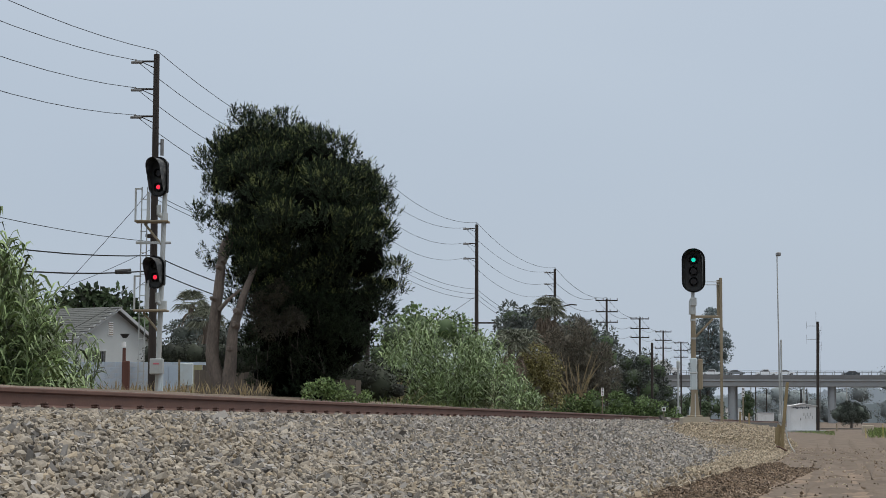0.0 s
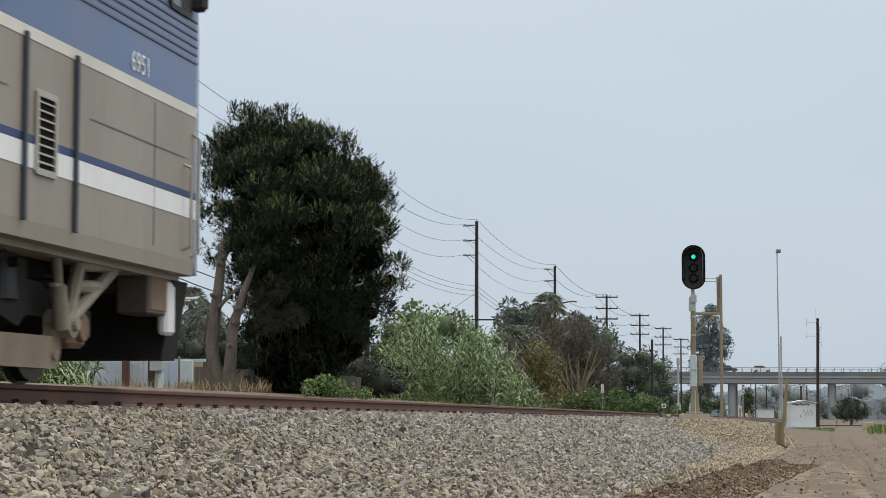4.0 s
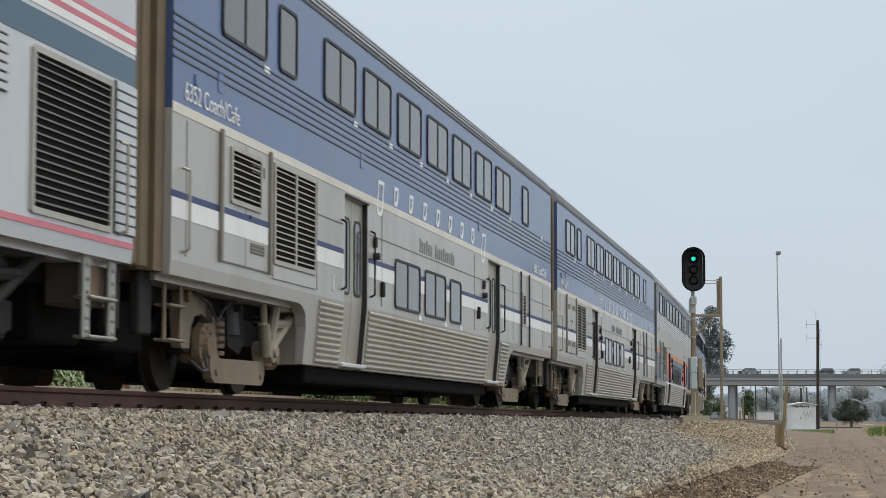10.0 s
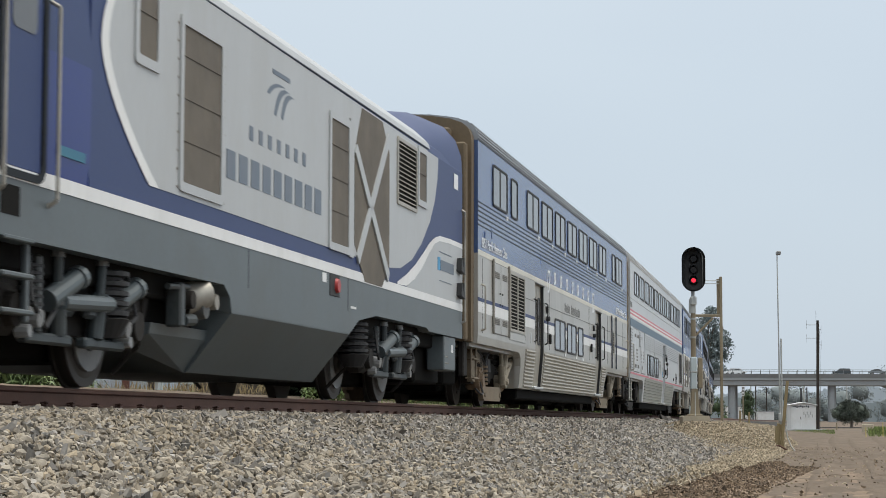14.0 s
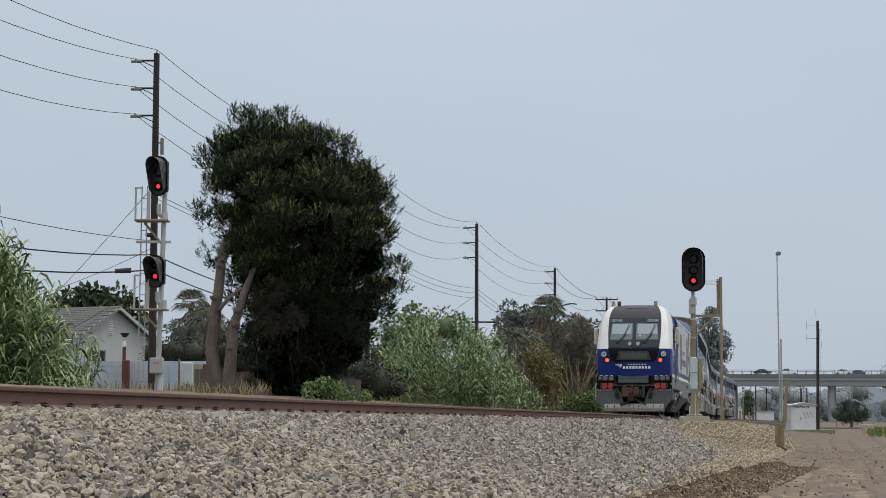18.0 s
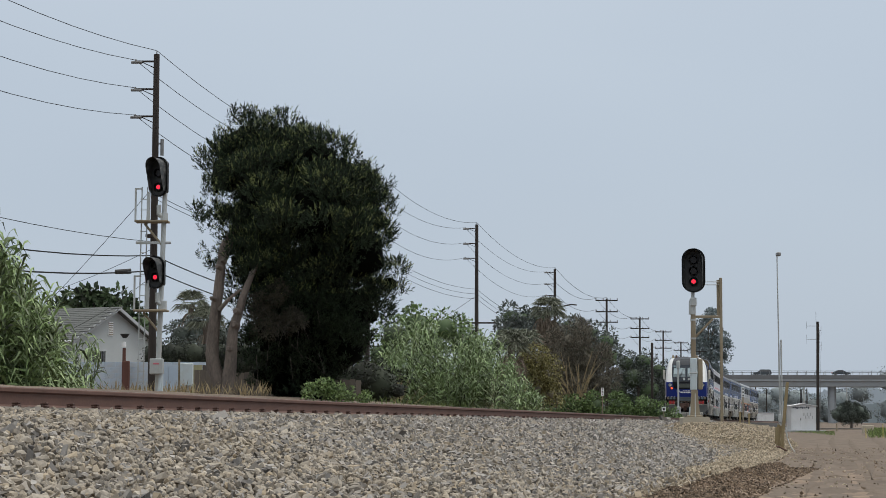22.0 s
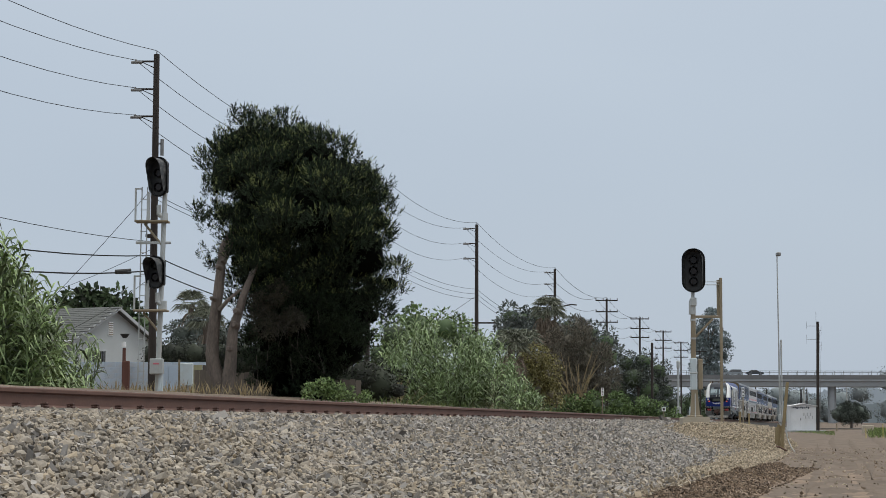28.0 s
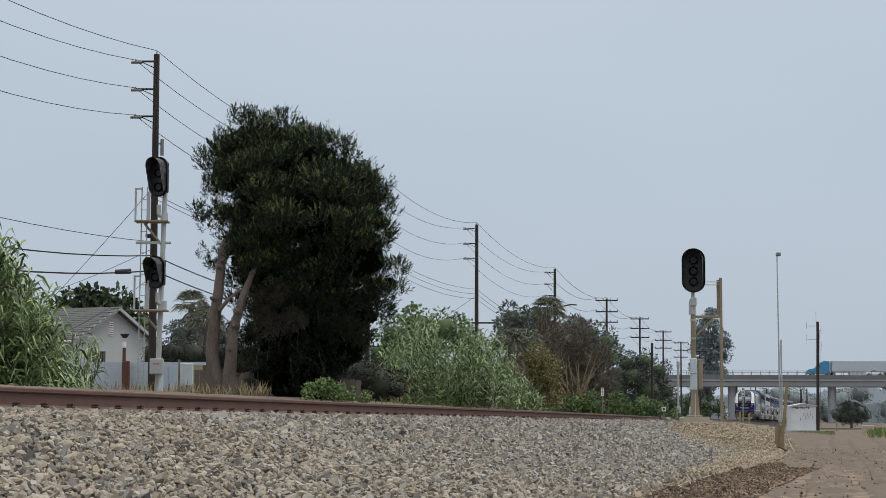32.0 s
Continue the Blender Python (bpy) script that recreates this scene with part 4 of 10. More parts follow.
        # hatches and louvres
        if kind == "super":
            louvre(car, 23.08, 24.82, 1.24, 2.50, x, 1, SLAT_DARK)
            for a, b, slots in ((1.36, 1.70, 0), (1.75, 2.63, 1), (2.70, 3.56, 1), (4.28, 4.90, 1), (4.95, 5.57, 0)):
                part("hatch_seal", panel(a - 0.02, b + 0.02, 1.23, 2.53, x, 0.006), SEAM, car)
                h = part("hatch", panel(a, b, 1.25, 2.51, x, 0.012, 0.006), STEEL_LIGHT, car)
                for zz in ((2.27, 1.36) if slots else ()):
                    part("vent", panel(a + 0.18, b - 0.18, zz, zz + 0.10, x + sx * 0.013, 0.004, 0.002), VENT_DARK, h)
                for k in range(4):
                    part("latch", Geo().box((x + sx * 0.016, b - 0.10 if a < 2 else a + 0.14, 1.60 + 0.1 * k), (0.02, 0.05, 0.05), 0.006), SLAT, h)
            for k in range(5):
                part("digit_bar", panel(0.62 + 0.12 * k, 0.70 + 0.12 * k, 3.10, 3.25, x, 0.004), GREY_LETTER, car)
            part("access_frame", ring_frame(Geo(), round_rect(16.2, 16.55, 1.46, 1.70, 0.05), round_rect(16.24, 16.51, 1.50, 1.66, 0.03), "x", x, x + sx * 0.012), SEAM, car)
            part("access_frame", ring_frame(Geo(), round_rect(20.9, 21.5, 1.22, 1.62, 0.02, 1), round_rect(20.94, 21.46, 1.26, 1.58, 0.01, 1), "x", x, x + sx * 0.010), SEAM, car)
            for yy, zz in ((19.65, 1.36), (21.4, 1.44)):
                part("fill_cap", Geo().box((x + sx * 0.01, yy, zz), (0.03, 0.12, 0.10), 0.01), RUBBER, car)
        else:
            louvre(car, 3.92, 5.70, 1.38, 2.48, x, 2)
            part("hatch_seal", panel(2.0, 3.72, 1.255, 2.51, x, 0.005), SEAM, car)
            skin_ = SLATE if kind == "cal" else mid
            for ya, yb in ((2.02, 2.845), (2.875, 3.70)):
                h = part("hatch", panel(ya, yb, 1.27, 2.50, x, 0.010, 0.005), skin_, car)
                if number == "6352" and ya < 2.5:
                    continue
                for zz in (2.24, 1.42):
                    part("vent", panel(ya + 0.16, yb - 0.16, zz, zz + 0.11, x + sx * 0.011, 0.004, 0.002), VENT_DARK, h)
                    for q in range(3):
                        part("slat", panel(ya + 0.16, yb - 0.16, zz + 0.018 + 0.034 * q, zz + 0.028 + 0.034 * q, x + sx * 0.016, 0.003), SLAT, h)
                for q in (0.42, 0.58):
                    part("latch", Geo().cyl((x, ya + (yb - ya) * (0.85 if ya < 2.5 else 0.15), 1.27 + 1.23 * q), (x + sx * 0.026, ya + (yb - ya) * (0.85 if ya < 2.5 else 0.15), 1.27 + 1.23 * q), 0.022, 0.018, 8), RUBBER, h)
            if number == "6352":
                louvre(car, 2.30, 3.40, 1.86, 2.44, x + sx * 0.011, 1)
            for yy in (2.0, 3.74):
                part("hatch_hinge", Geo().box((x + sx * 0.022, yy, 1.90), (0.035, 0.05, 1.30), 0.006), SLAT, car, "dark upright hinge bar")
            part("louvre_sill", panel(3.9, 5.72, 1.22, 1.36, x, 0.012, 0.004), skin_, car)
            # pressed seams along the side
            for a, b in split(5.8, y1 - 0.3, [(d[0] - 0.08, d[1] + 0.08) for d in doors] + [(20.9, 22.6)]):
                part("panel_seam", panel(a, b, 2.095, 2.107, x, 0.004), SEAM, car)
            for yy in (0.95, 5.78, 9.2, 16.2, 20.3, 24.2):
                part("panel_seam", panel(yy, yy + 0.014, 1.22, 2.48, x, 0.0035), SEAM, car)
            for yy in (1.9, 7.95, 16.6):
                part("roof_access", panel(yy, yy + 0.16, 2.90, 3.10, x, 0.006, 0.003), up, car)
            louvre(car, 21.42, 21.85, 1.52, 2.16, x, 1)
            for yy in (21.2, 22.25):
                part("hinge_bar", Geo().box((x + sx * 0.02, yy, 1.85), (0.03, 0.05, 1.4), 0.006), GROOVE, car)
        for yy in (0.85, CAR - 0.85):
            part("grab_handle", Geo().tube([(x, yy, 1.25), (x + sx * 0.07, yy, 1.28), (x + sx * 0.07, yy, 2.0), (x, yy, 2.03)], 0.016, 6), STEEL, car)
        if kind != "super":
            part("marker_light", Geo().box((x, 1.2, 2.9), (0.03, 0.08, 0.12), 0.012), BLUE if kind == "surf" else SLATE, car)
        # painted names as plain bars, numbers as they read
        flip = SIDE_TEXT if sx > 0 else Matrix.Rotation(math.pi, 4, "Z") @ SIDE_TEXT
        if kind == "surf":
            name_bars(car, x, 8.55, 17.5, [(2.40, 0.47)] + [(2.625, 0.265)] * 7 + [(2.40, 0.49)], LETTER)
            for i in range(6):
                part("letter_bar", panel(11.7 + 0.16 * i, 11.8 + 0.16 * i, 2.14, 2.30 + 0.04 * (i % 3 == 0), x, 0.003), GREY_LETTER, car)
            for i in range(10):
                part("letter_bar", panel(12.85 + 0.16 * i, 12.95 + 0.16 * i, 2.14, 2.30 + 0.04 * (i % 4 == 0), x, 0.003), GREY_LETTER, car)
            for yy in ((2.25 if number == "6851" else 1.75), CAR - 2.1):
                words(number + {"6851": " Pacific Business Class", "6352": " Coach/Cafe", "6411": " Coach"}.get(number, ""), 0.25, LETTER, car, Matrix.Translation((x + sx * 0.004, yy, 2.74)) @ flip, "car_number")
        if kind == "cal":
            for i in range(14):
                part("letter_bar", panel(22.5 + 0.19 * i, 22.62 + 0.19 * i, 1.50, 1.68 + 0.05 * (i % 6 == 0), x, 0.004), LETTER, car)
            part("yellow_panel", panel(21.3, 21.95, 2.12, 2.29, x, 0.0045), YELLOW, car)
        if kind == "super":
            for q in range(3):
                track_mark(car, x, 12.18, 1.42, 0.86, 0.36, q, GREY_LETTER)
            part("letter_bar", panel(12.30, 12.95, 1.80, 1.845, x, 0.003), GREY_LETTER, car)
            part("door_notice", panel(13.45, 13.8, 1.33, 1.52, x, 0.004), BLUE_NOTICE, car)
            part("door_lamp", Geo().box((x + sx * 0.03, 15.42, 2.0), (0.06, 0.07, 0.16), 0.015), RUBBER, car)
            part("door_light", Geo().cyl((x + sx * 0.055, 15.42, 1.95), (x + sx * 0.065, 15.42, 1.95), 0.03, 0.03, 10), GLOW_GREEN, car)
            for yy in (5.66, 7.86, 9.72):
                part("cover_strip", panel(yy, yy + 0.10, 1.96 if yy > 6 else 1.22, 2.53, x + sx * 0.014, 0.010, 0.004), STEEL_LIGHT, car)
            part("sheet_lap", panel(y0, y1, 3.345, 3.362, x, 0.004, 0.002), STEEL_SUPER, car)
        if cab:
            w = part("cab_window", ring_frame(Geo(), round_rect(24.55, 25.20, 3.40, 4.20, 0.06), round_rect(24.60, 25.15, 3.45, 4.15, 0.05), "x", x, x + sx * 0.02), RUBBER, car)
            part("pane", Geo().prism(round_rect(24.59, 25.16, 3.44, 4.16, 0.05), "x", x - sx * 0.004, x + sx * 0.008), GLASS, w)
            part("mirror", Geo().box((x + sx * 0.06, 25.28, 3.80), (0.16, 0.10, 0.62), 0.04), RUBBER, car, "black cab mirror")
            part("mirror_arm", Geo().cyl((x - sx * 0.02, 25.2, 4.0), (x + sx * 0.04, 25.26, 4.0), 0.02, 0.02, 6), RUBBER, car)
            part("end_ladder", Geo().tube([(x, 25.30, 1.2), (x + sx * 0.05, 25.34, 1.25), (x + sx * 0.05, 25.34, 2.3), (x, 25.30, 2.35)], 0.016, 6), STEEL, car)
    if cab:
        part("cab_front", Geo().loft([[(w * s, y, z) for s, z in ((1, 1.05), (1, 2.54), (1, 3.3), (0.97, 4.3), (0.86, 4.72), (0.5, 4.86), (-0.5, 4.86), (-0.86, 4.72), (-0.97, 4.3), (-1, 3.3), (-1, 2.54), (-1, 1.05))] for y, w in ((CAR - 0.5, 1.545), (CAR - 0.28, 1.50), (CAR - 0.15, 1.38))]), BLUE, car, "blue flat cab front", True)
        part("pilot", Geo().prism([(1.3, 0.25), (1.42, 0.98), (-1.42, 0.98), (-1.3, 0.25)], "y", CAR - 0.7, CAR - 0.3), TRUCK, car)
        part("coupler", Geo().box((0, CAR - 0.1, 0.85), (0.3, 0.6, 0.3), 0.04), TRUCK, car)
        for sx in (-1, 1):
            part("headlight", Geo().cyl((sx * 0.2, CAR - 0.2, 4.5), (sx * 0.2, CAR - 0.1, 4.5), 0.1, 0.1, 14), LENS, car)
            part("front_window", Geo().box((sx * 0.95, CAR - 0.145, 3.75), (0.7, 0.02, 0.7), 0.008), GLASS, car)
        part("front_door", Geo().box((0, CAR - 0.13, 2.2), (0.8, 0.06, 1.95), 0.02), SILVER, car)
        part("white_pillar", Geo().box((1.36, CAR - 0.75, 0.72), (0.1, 0.25, 0.5), 0.03), WHITE, car)
    car_trucks(car, 3.88, kind == "surf")
    car_trucks(car, CAR - 3.88, kind == "surf")
    return car


def split(a, b, holes):
    """The spans of [a, b] outside the holes."""
    out, p = [], a
    for h0, h1 in sorted(holes):
        if h1 <= p or h0 >= b:
            continue
        if h0 > p:
            out.append((p, h0))
        p = max(p, h1)
    if p < b:
        out.append((p, b))
    return [(u, v) for u, v in out if v - u > 0.02]


CREAM = M("cream_line_paint", (0.66, 0.64, 0.57), 0.45, var=0.10, scale=1.4, fine=20, dirt=(0.50, 0.47, 0.40, 0.5), stretch=(1, 1, 0.3))
LETTER = M("pale_lettering", (0.80, 0.82, 0.84), 0.5, var=0.08)
GREY_LETTER = M("grey_lettering", (0.20, 0.20, 0.195), 0.5, var=0.08)
BLUE_NOTICE = M("blue_notice", (0.06, 0.30, 0.55), 0.5, var=0.05)
GROOVE_SUPER = M("groove_shade", (0.07, 0.07, 0.07), 0.7, var=0.1)
GREY_WORN = M("worn_grey_paint", (0.375, 0.362, 0.330), 0.36, 0.2, var=0.08, scale=0.8, fine=25, dirt=(0.27, 0.25, 0.22, 0.45), stretch=(1, 1, 0.3))
SEAM = M("panel_seam_dark", (0.16, 0.155, 0.145), 0.6, var=0.1)
VENT_DARK = M("vent_slot_dark", (0.13, 0.125, 0.115), 0.7, var=0.2)
WHEELS = []
STEEL_SUPER = M("weathered_steel", (0.355, 0.360, 0.325), 0.4, 0.5, var=0.12, scale=0.8, fine=25, dirt=(0.30, 0.29, 0.26, 0.5), stretch=(1, 1, 0.3))
M_SUPER_BLUE = M("faded_blue_stripe", (0.060, 0.115, 0.175), 0.4, var=0.1, scale=1)


def words(text, size, material, parent, matrix, name="lettering", stretch=1.0):
    """Raised lettering in the built-in font, as a mesh part."""
    cu = bpy.data.curves.new("lettering", "FONT")
    cu.body, cu.size, cu.extrude, cu.align_x, cu.align_y = text, size, 0.002, "CENTER", "CENTER"
    tmp = bpy.data.objects.new("lettering_curve", cu)
    me = bpy.data.meshes.new_from_object(tmp)
    bpy.data.objects.remove(tmp)
    me.materials.clear()
    me.materials.append(material)
    me.transform(matrix @ Matrix.Diagonal((stretch, 1, 1, 1)))
    ob = new(name, me)
    ob.parent = parent
    return ob


def track_mark(parent, x, y, z, w, h, q, material):
    """One of the three curved bands of a plain swept mark."""
    sx = 1 if x > 0 else -1
    vs = []
    for k in range(9):
        u = k / 8
        yc = y + w * (0.30 * q + (0.42 - 0.10 * q) * u + 0.20 * u * u) * 0.9
        zc = z + h * (1 - 0.16 * q * 0.5) * (1 - (1 - u) ** 2.2) if q else z + h * (0.55 + 0.45 * (1 - (1 - u) ** 2))
        wd = w * (0.10 + 0.10 * u)
        vs += [(x + sx * 0.004, yc, zc), (x + sx * 0.004, yc + wd, zc - 0.03 * h)]
    return part("emblem", Geo().add(vs, [(2 * k, 2 * k + 1, 2 * k + 3, 2 * k + 2) for k in range(8)]), material, parent)


SIDE_TEXT = Matrix(((0, 0, 1, 0), (1, 0, 0, 0), (0, 1, 0, 0), (0, 0, 0, 1)))       # read from the right side (+x), running to +y
NOSE_TEXT = Matrix(((1, 0, 0, 0), (0, 0, -1, 0), (0, 1, 0, 0), (0, 0, 0, 1)))      # read from behind the nose (-y)


def name_bars(parent, x, y0, y1, sizes, material):
    """A painted name as plain slanted frames, one for each letter, all sides of one stroke. sizes: foot and height."""
    n = len(sizes)
    sx = 1 if x > 0 else -1
    for i, (za, h) in enumerate(sizes):
        y = y0 + (y1 - y0) * (i + 0.5) / n
        w, k, lean = 0.50 * h + 0.12, 0.050, 0.22 * h
        outer = [(y - w / 2 + 0.05, za), (y + w / 2 - 0.05, za), (y + w / 2 + lean * 0.3, za + h * 0.3), (y + w / 2 + lean, za + h), (y - w / 2 + lean, za + h), (y - w / 2 + lean * 0.2, za + h * 0.2)]
        inner = [(y - w / 2 + k + 0.05, za + k), (y + w / 2 - k - 0.05, za + k), (y + w / 2 + lean * 0.3 - k - 0.02, za + h * 0.3 + 0.02), (y + w / 2 + lean - k - 0.02, za + h - k), (y - w / 2 + lean + k, za + h - k), (y - w / 2 + lean * 0.2 + k, za + h * 0.2 + 0.02)]
        part("letter_bar", ring_frame(Geo(), outer, inner, "x", x, x + sx * 0.004), material, parent)


GLOW_RED = M("red_lamp", (0.5, 0.02, 0.015), 0.3, var=0.02, emit=(0.90, 0.012, 0.038, 1.7))
GLOW_AMBER = M("tail_lamp", (0.6, 0.08, 0.02), 0.3, var=0.02, emit=(1.0, 0.10, 0.025, 1.5))
DIGIT = M("teal_digits", (0.26, 0.36, 0.40), 0.5, var=0.05)
BOARD = M("number_board_glass", (0.055, 0.085, 0.105), 0.3, var=0.1)
DISC = M("brake_disc_steel", (0.27, 0.275, 0.28), 0.5, 0.3, var=0.15, scale=6)
SLATE_GREASE = M("greasy_slate", (0.040, 0.052, 0.058), 0.5, var=0.3, scale=4, fine=30, dirt=(0.085, 0.083, 0.076, 0.6))
HORN_TAN = M("tan_cover", (0.34, 0.28, 0.18), 0.7, var=0.2)
DIM_LENS = M("dim_lamp_glass", (0.13, 0.16, 0.19), 0.15, var=0.3, scale=12, spec=0.7)
PILOT_GREY = M("pilot_grey", (0.105, 0.107, 0.105), 0.55, var=0.15, scale=2, fine=20, dirt=(0.08, 0.075, 0.07, 0.5))
MASK_GLASS = M("mask_glass", (0.011, 0.017, 0.028), 0.10, var=0.12, scale=0.8, spec=0.3)
GLOW_GREEN = M("green_lamp", (0.02, 0.4, 0.3), 0.3, var=0.02, emit=(0.0, 0.62, 0.42, 1.15))
LENS = M("clear_lens", (0.66, 0.69, 0.70), 0.12, var=0.3, scale=12, spec=0.8)
WINDSHIELD = M("windshield_glass", (0.095, 0.130, 0.145), 0.06, var=0.2, scale=1.5, fine=4, spec=0.55)
BLIND = M("pale_blind", (0.25, 0.315, 0.345), 0.2, var=0.1, scale=1, spec=0.5)
ALU = M("worn_aluminium", (0.42, 0.40, 0.36), 0.5, 0.4, var=0.2, scale=3, fine=20, dirt=(0.22, 0.19, 0.15, 0.7))
MESH_GRILLE = M("brown_mesh", (0.125, 0.108, 0.088), 0.7, var=0.3, scale=3, fine=120, dirt=(0.19, 0.16, 0.12, 0.5))
RUSTY = M("rusty_iron", (0.10, 0.055, 0.042), 0.8, var=0.3, scale=5, fine=40, bump=0.003)
TEAL_MARK = M("teal_mark", (0.03, 0.16, 0.25), 0.5, var=0.1)
RED_CAP = M("red_cap", (0.42, 0.035, 0.035), 0.4, var=0.15)
PALE_RIM = M("pale_lamp_rim", (0.45, 0.42, 0.40), 0.4, 0.3, var=0.15)
OLIVE = M("dark_display", (0.055, 0.062, 0.048), 0.3, var=0.1)

NOSE_Z = [1.52, 1.75, 2.10, 2.40, 2.57, 2.80, 3.05, 3.30, 3.55, 3.82, 4.02, 4.16, 4.27, 4.34, 4.38]
NOSE_Y = [0.42, 0.40, 0.39, 0.42, 0.47, 0.64, 0.84, 1.04, 1.25, 1.48, 1.72, 1.95, 2.25, 2.65, 3.15]
NOSE_W = [1.44, 1.455, 1.46, 1.46, 1.46, 1.455, 1.445, 1.43, 1.40, 1.34, 1.26, 1.17, 1.05, 0.92, 0.78]
NOSE_M = [0.62, 0.62, 0.64, 0.86, 0.95, 0.99, 1.01, 1.02, 1.02, 1.01, 0.97, 0.92, 0.86, 0.78, 0.66]
NOSE_B = [0.95, 0.95, 0.95, 0.98, 1.02, 1.30, 1.62, 1.98, 2.38, 2.95, 3.35, 3.6, 3.8, 3.95, 4.05]


def nose_ring(k):
    y, w, m, b, z = NOSE_Y[k], NOSE_W[k], NOSE_M[k], NOSE_B[k], NOSE_Z[k]
    half = [(0.0, y - 0.06), (m * 0.5, y - 0.045), (m, y), ((m + w) / 2 + 0.06, y + 0.07), (w - 0.07, y + 0.20), (w - 0.012, y + 0.38), (w, max(y + 0.5, b)), (w, 4.4)]
    return [(-x, yy, z) for x, yy in reversed(half[1:])] + [(x, yy, z) for x, yy in half]


def locomotive():
    """The rear locomotive: its nose is at the origin end and looks to -y."""
    lo = tagged(new("locomotive"), "blue, white and grey diesel locomotive at the train's tail", "locomotive", "cars of the train")
    rings = [nose_ring(k) for k in range(len(NOSE_Z))]
    n = len(rings[0])

    def skin(name, cols, rows, material, label=""):
        cs, rw = list(cols) + [max(cols) + 1], list(rows) + [max(rows) + 1]
        m = len(cs)
        g = Geo().add([rings[k][i] for k in rw for i in cs], [(a * m + b, a * m + b + 1, (a + 1) * m + b + 1, (a + 1) * m + b) for a in range(len(rw) - 1) for b in range(m - 1)])
        return part(name, g, material, lo, label, True)
    low, high = range(0, 4), range(4, len(NOSE_Z) - 1)
    skin("nose", range(0, n - 1), low, LOCO_BLUE, "glossy navy blue nose")
    skin("windshield_mask", range(5, 9), high, LOCO_ROOF, "slate grey windshield surround and roof")
    skin("white_cheek", [1, 2, 3, 4], high, LOCO_WHITE, "white sweep beside the windshield")
    skin("white_cheek", [9, 10, 11, 12], high, LOCO_WHITE, "white sweep beside the windshield")
    skin("cab_side", [0], high, LOCO_MID)
    skin("cab_side", [13], high, LOCO_MID)
    part("cab_roof", Geo().add([rings[-1][i] for i in range(n)], [tuple(range(n))]), LOCO_ROOF, lo)
    part("roof_hatch", Geo().loft([[(x, y, z + o) for x, y, z in ((-0.42, 1.98, 4.18), (0.42, 1.98, 4.18), (0.52, 2.55, 4.335), (-0.52, 2.55, 4.335))] for o in (0.0, 0.014)]), RUBBER, lo, "flush roof hatch")
    part("hatch_lid", Geo().loft([[(x, y, z + o) for x, y, z in ((-0.38, 2.03, 4.195), (0.38, 2.03, 4.195), (0.47, 2.50, 4.322), (-0.47, 2.50, 4.322))] for o in (0.0, 0.026)]), LOCO_ROOF, lo)
    for x in (-0.95, -0.72, 0.72):
        part("horn", Geo().cyl((x, 2.75, 4.20), (x, 2.75, 4.52), 0.085, 0.07, 14), HORN_TAN if x != -0.72 else RUSTY, lo, "stubby roof antenna can", True)

    # the windshield lies on the slanted face
    def slant(x, z, out):
        y = float(np.interp(z, NOSE_Z, NOSE_Y)) - float(np.interp(abs(x), [0, 0.5, 1.0], [0.06, 0.045, 0.0])) - out
        return (x, y, z)

    def sheet(x0, x1, z0, z1, out, taper=0.0, round_foot=0.0):
        """A bent sheet that follows the slanted face; taper draws its outer top corners in."""
        g, nx, nz = Geo(), 8, 10 if round_foot else 6
        for o in (out, out - 0.03):
            vs = []
            for j in range(nz + 1):
                v = j / nz
                for i in range(nx + 1):
                    xx = x0 + (x1 - x0) * i / nx
                    foot = round_foot * (1 - math.sqrt(1 - max(0.0, 1 - v / 0.3) ** 2)) if round_foot else 0.0
                    vs.append(slant(xx * (1 - taper * v) * (1 - foot), z0 + (z1 - z0) * v, o))
            fs = [(j * (nx + 1) + i, j * (nx + 1) + i + 1, (j + 1) * (nx + 1) + i + 1, (j + 1) * (nx + 1) + i) for j in range(nz) for i in range(nx)]
            g.add(vs, fs if o == out else [q[::-1] for q in fs])
        return g
    part("glass_mask", sheet(-0.98, 0.98, 2.62, 3.80, 0.006, 0.03), MASK_GLASS, lo, "dark tinted glass round the windshields")
    part("black_visor", sheet(-0.86, 0.86, 2.07, 2.60, 0.022, -0.15, 0.20), VISOR, lo, "gloss black panel round the display")
    part("display_frame", sheet(-0.66, 0.66, 2.13, 2.46, 0.034, 0.14), RUBBER, lo, "black bolted display frame")
    for k in range(5):
        part("bolt", Geo().cyl(slant(-0.46 + 0.23 * k, 2.44, 0.036), slant(-0.46 + 0.23 * k, 2.44, 0.046), 0.012, 0.01, 6), ALU, lo)
    part("destination_display", sheet(-0.51, 0.51, 2.19, 2.40, 0.040), OLIVE, lo)
    for a, b in ((-0.93, -0.07), (0.07, 0.93)):
        w = part("windshield", sheet(a, b, 2.93, 3.58, 0.012, 0.04), WINDSHIELD, lo)
        part("sun_blind", sheet(a + 0.05, b - 0.05, 3.16, 3.55, 0.016, 0.03), BLIND, w, "half-drawn pale sun blind")
        part("number_board", Geo().loft([[slant(x, z, o) for x, z in (((a + b) / 2 - 0.22 + 0.2 * (a > 0) - 0.2 * (a < 0), 3.76), ((a + b) / 2 + 0.22 + 0.2 * (a > 0) - 0.2 * (a < 0), 3.76), ((a + b) / 2 + 0.22 + 0.2 * (a > 0) - 0.2 * (a < 0), 3.62), ((a + b) / 2 - 0.22 + 0.2 * (a > 0) - 0.2 * (a < 0), 3.62))] for o in (-0.01, 0.022)]), BOARD, lo)
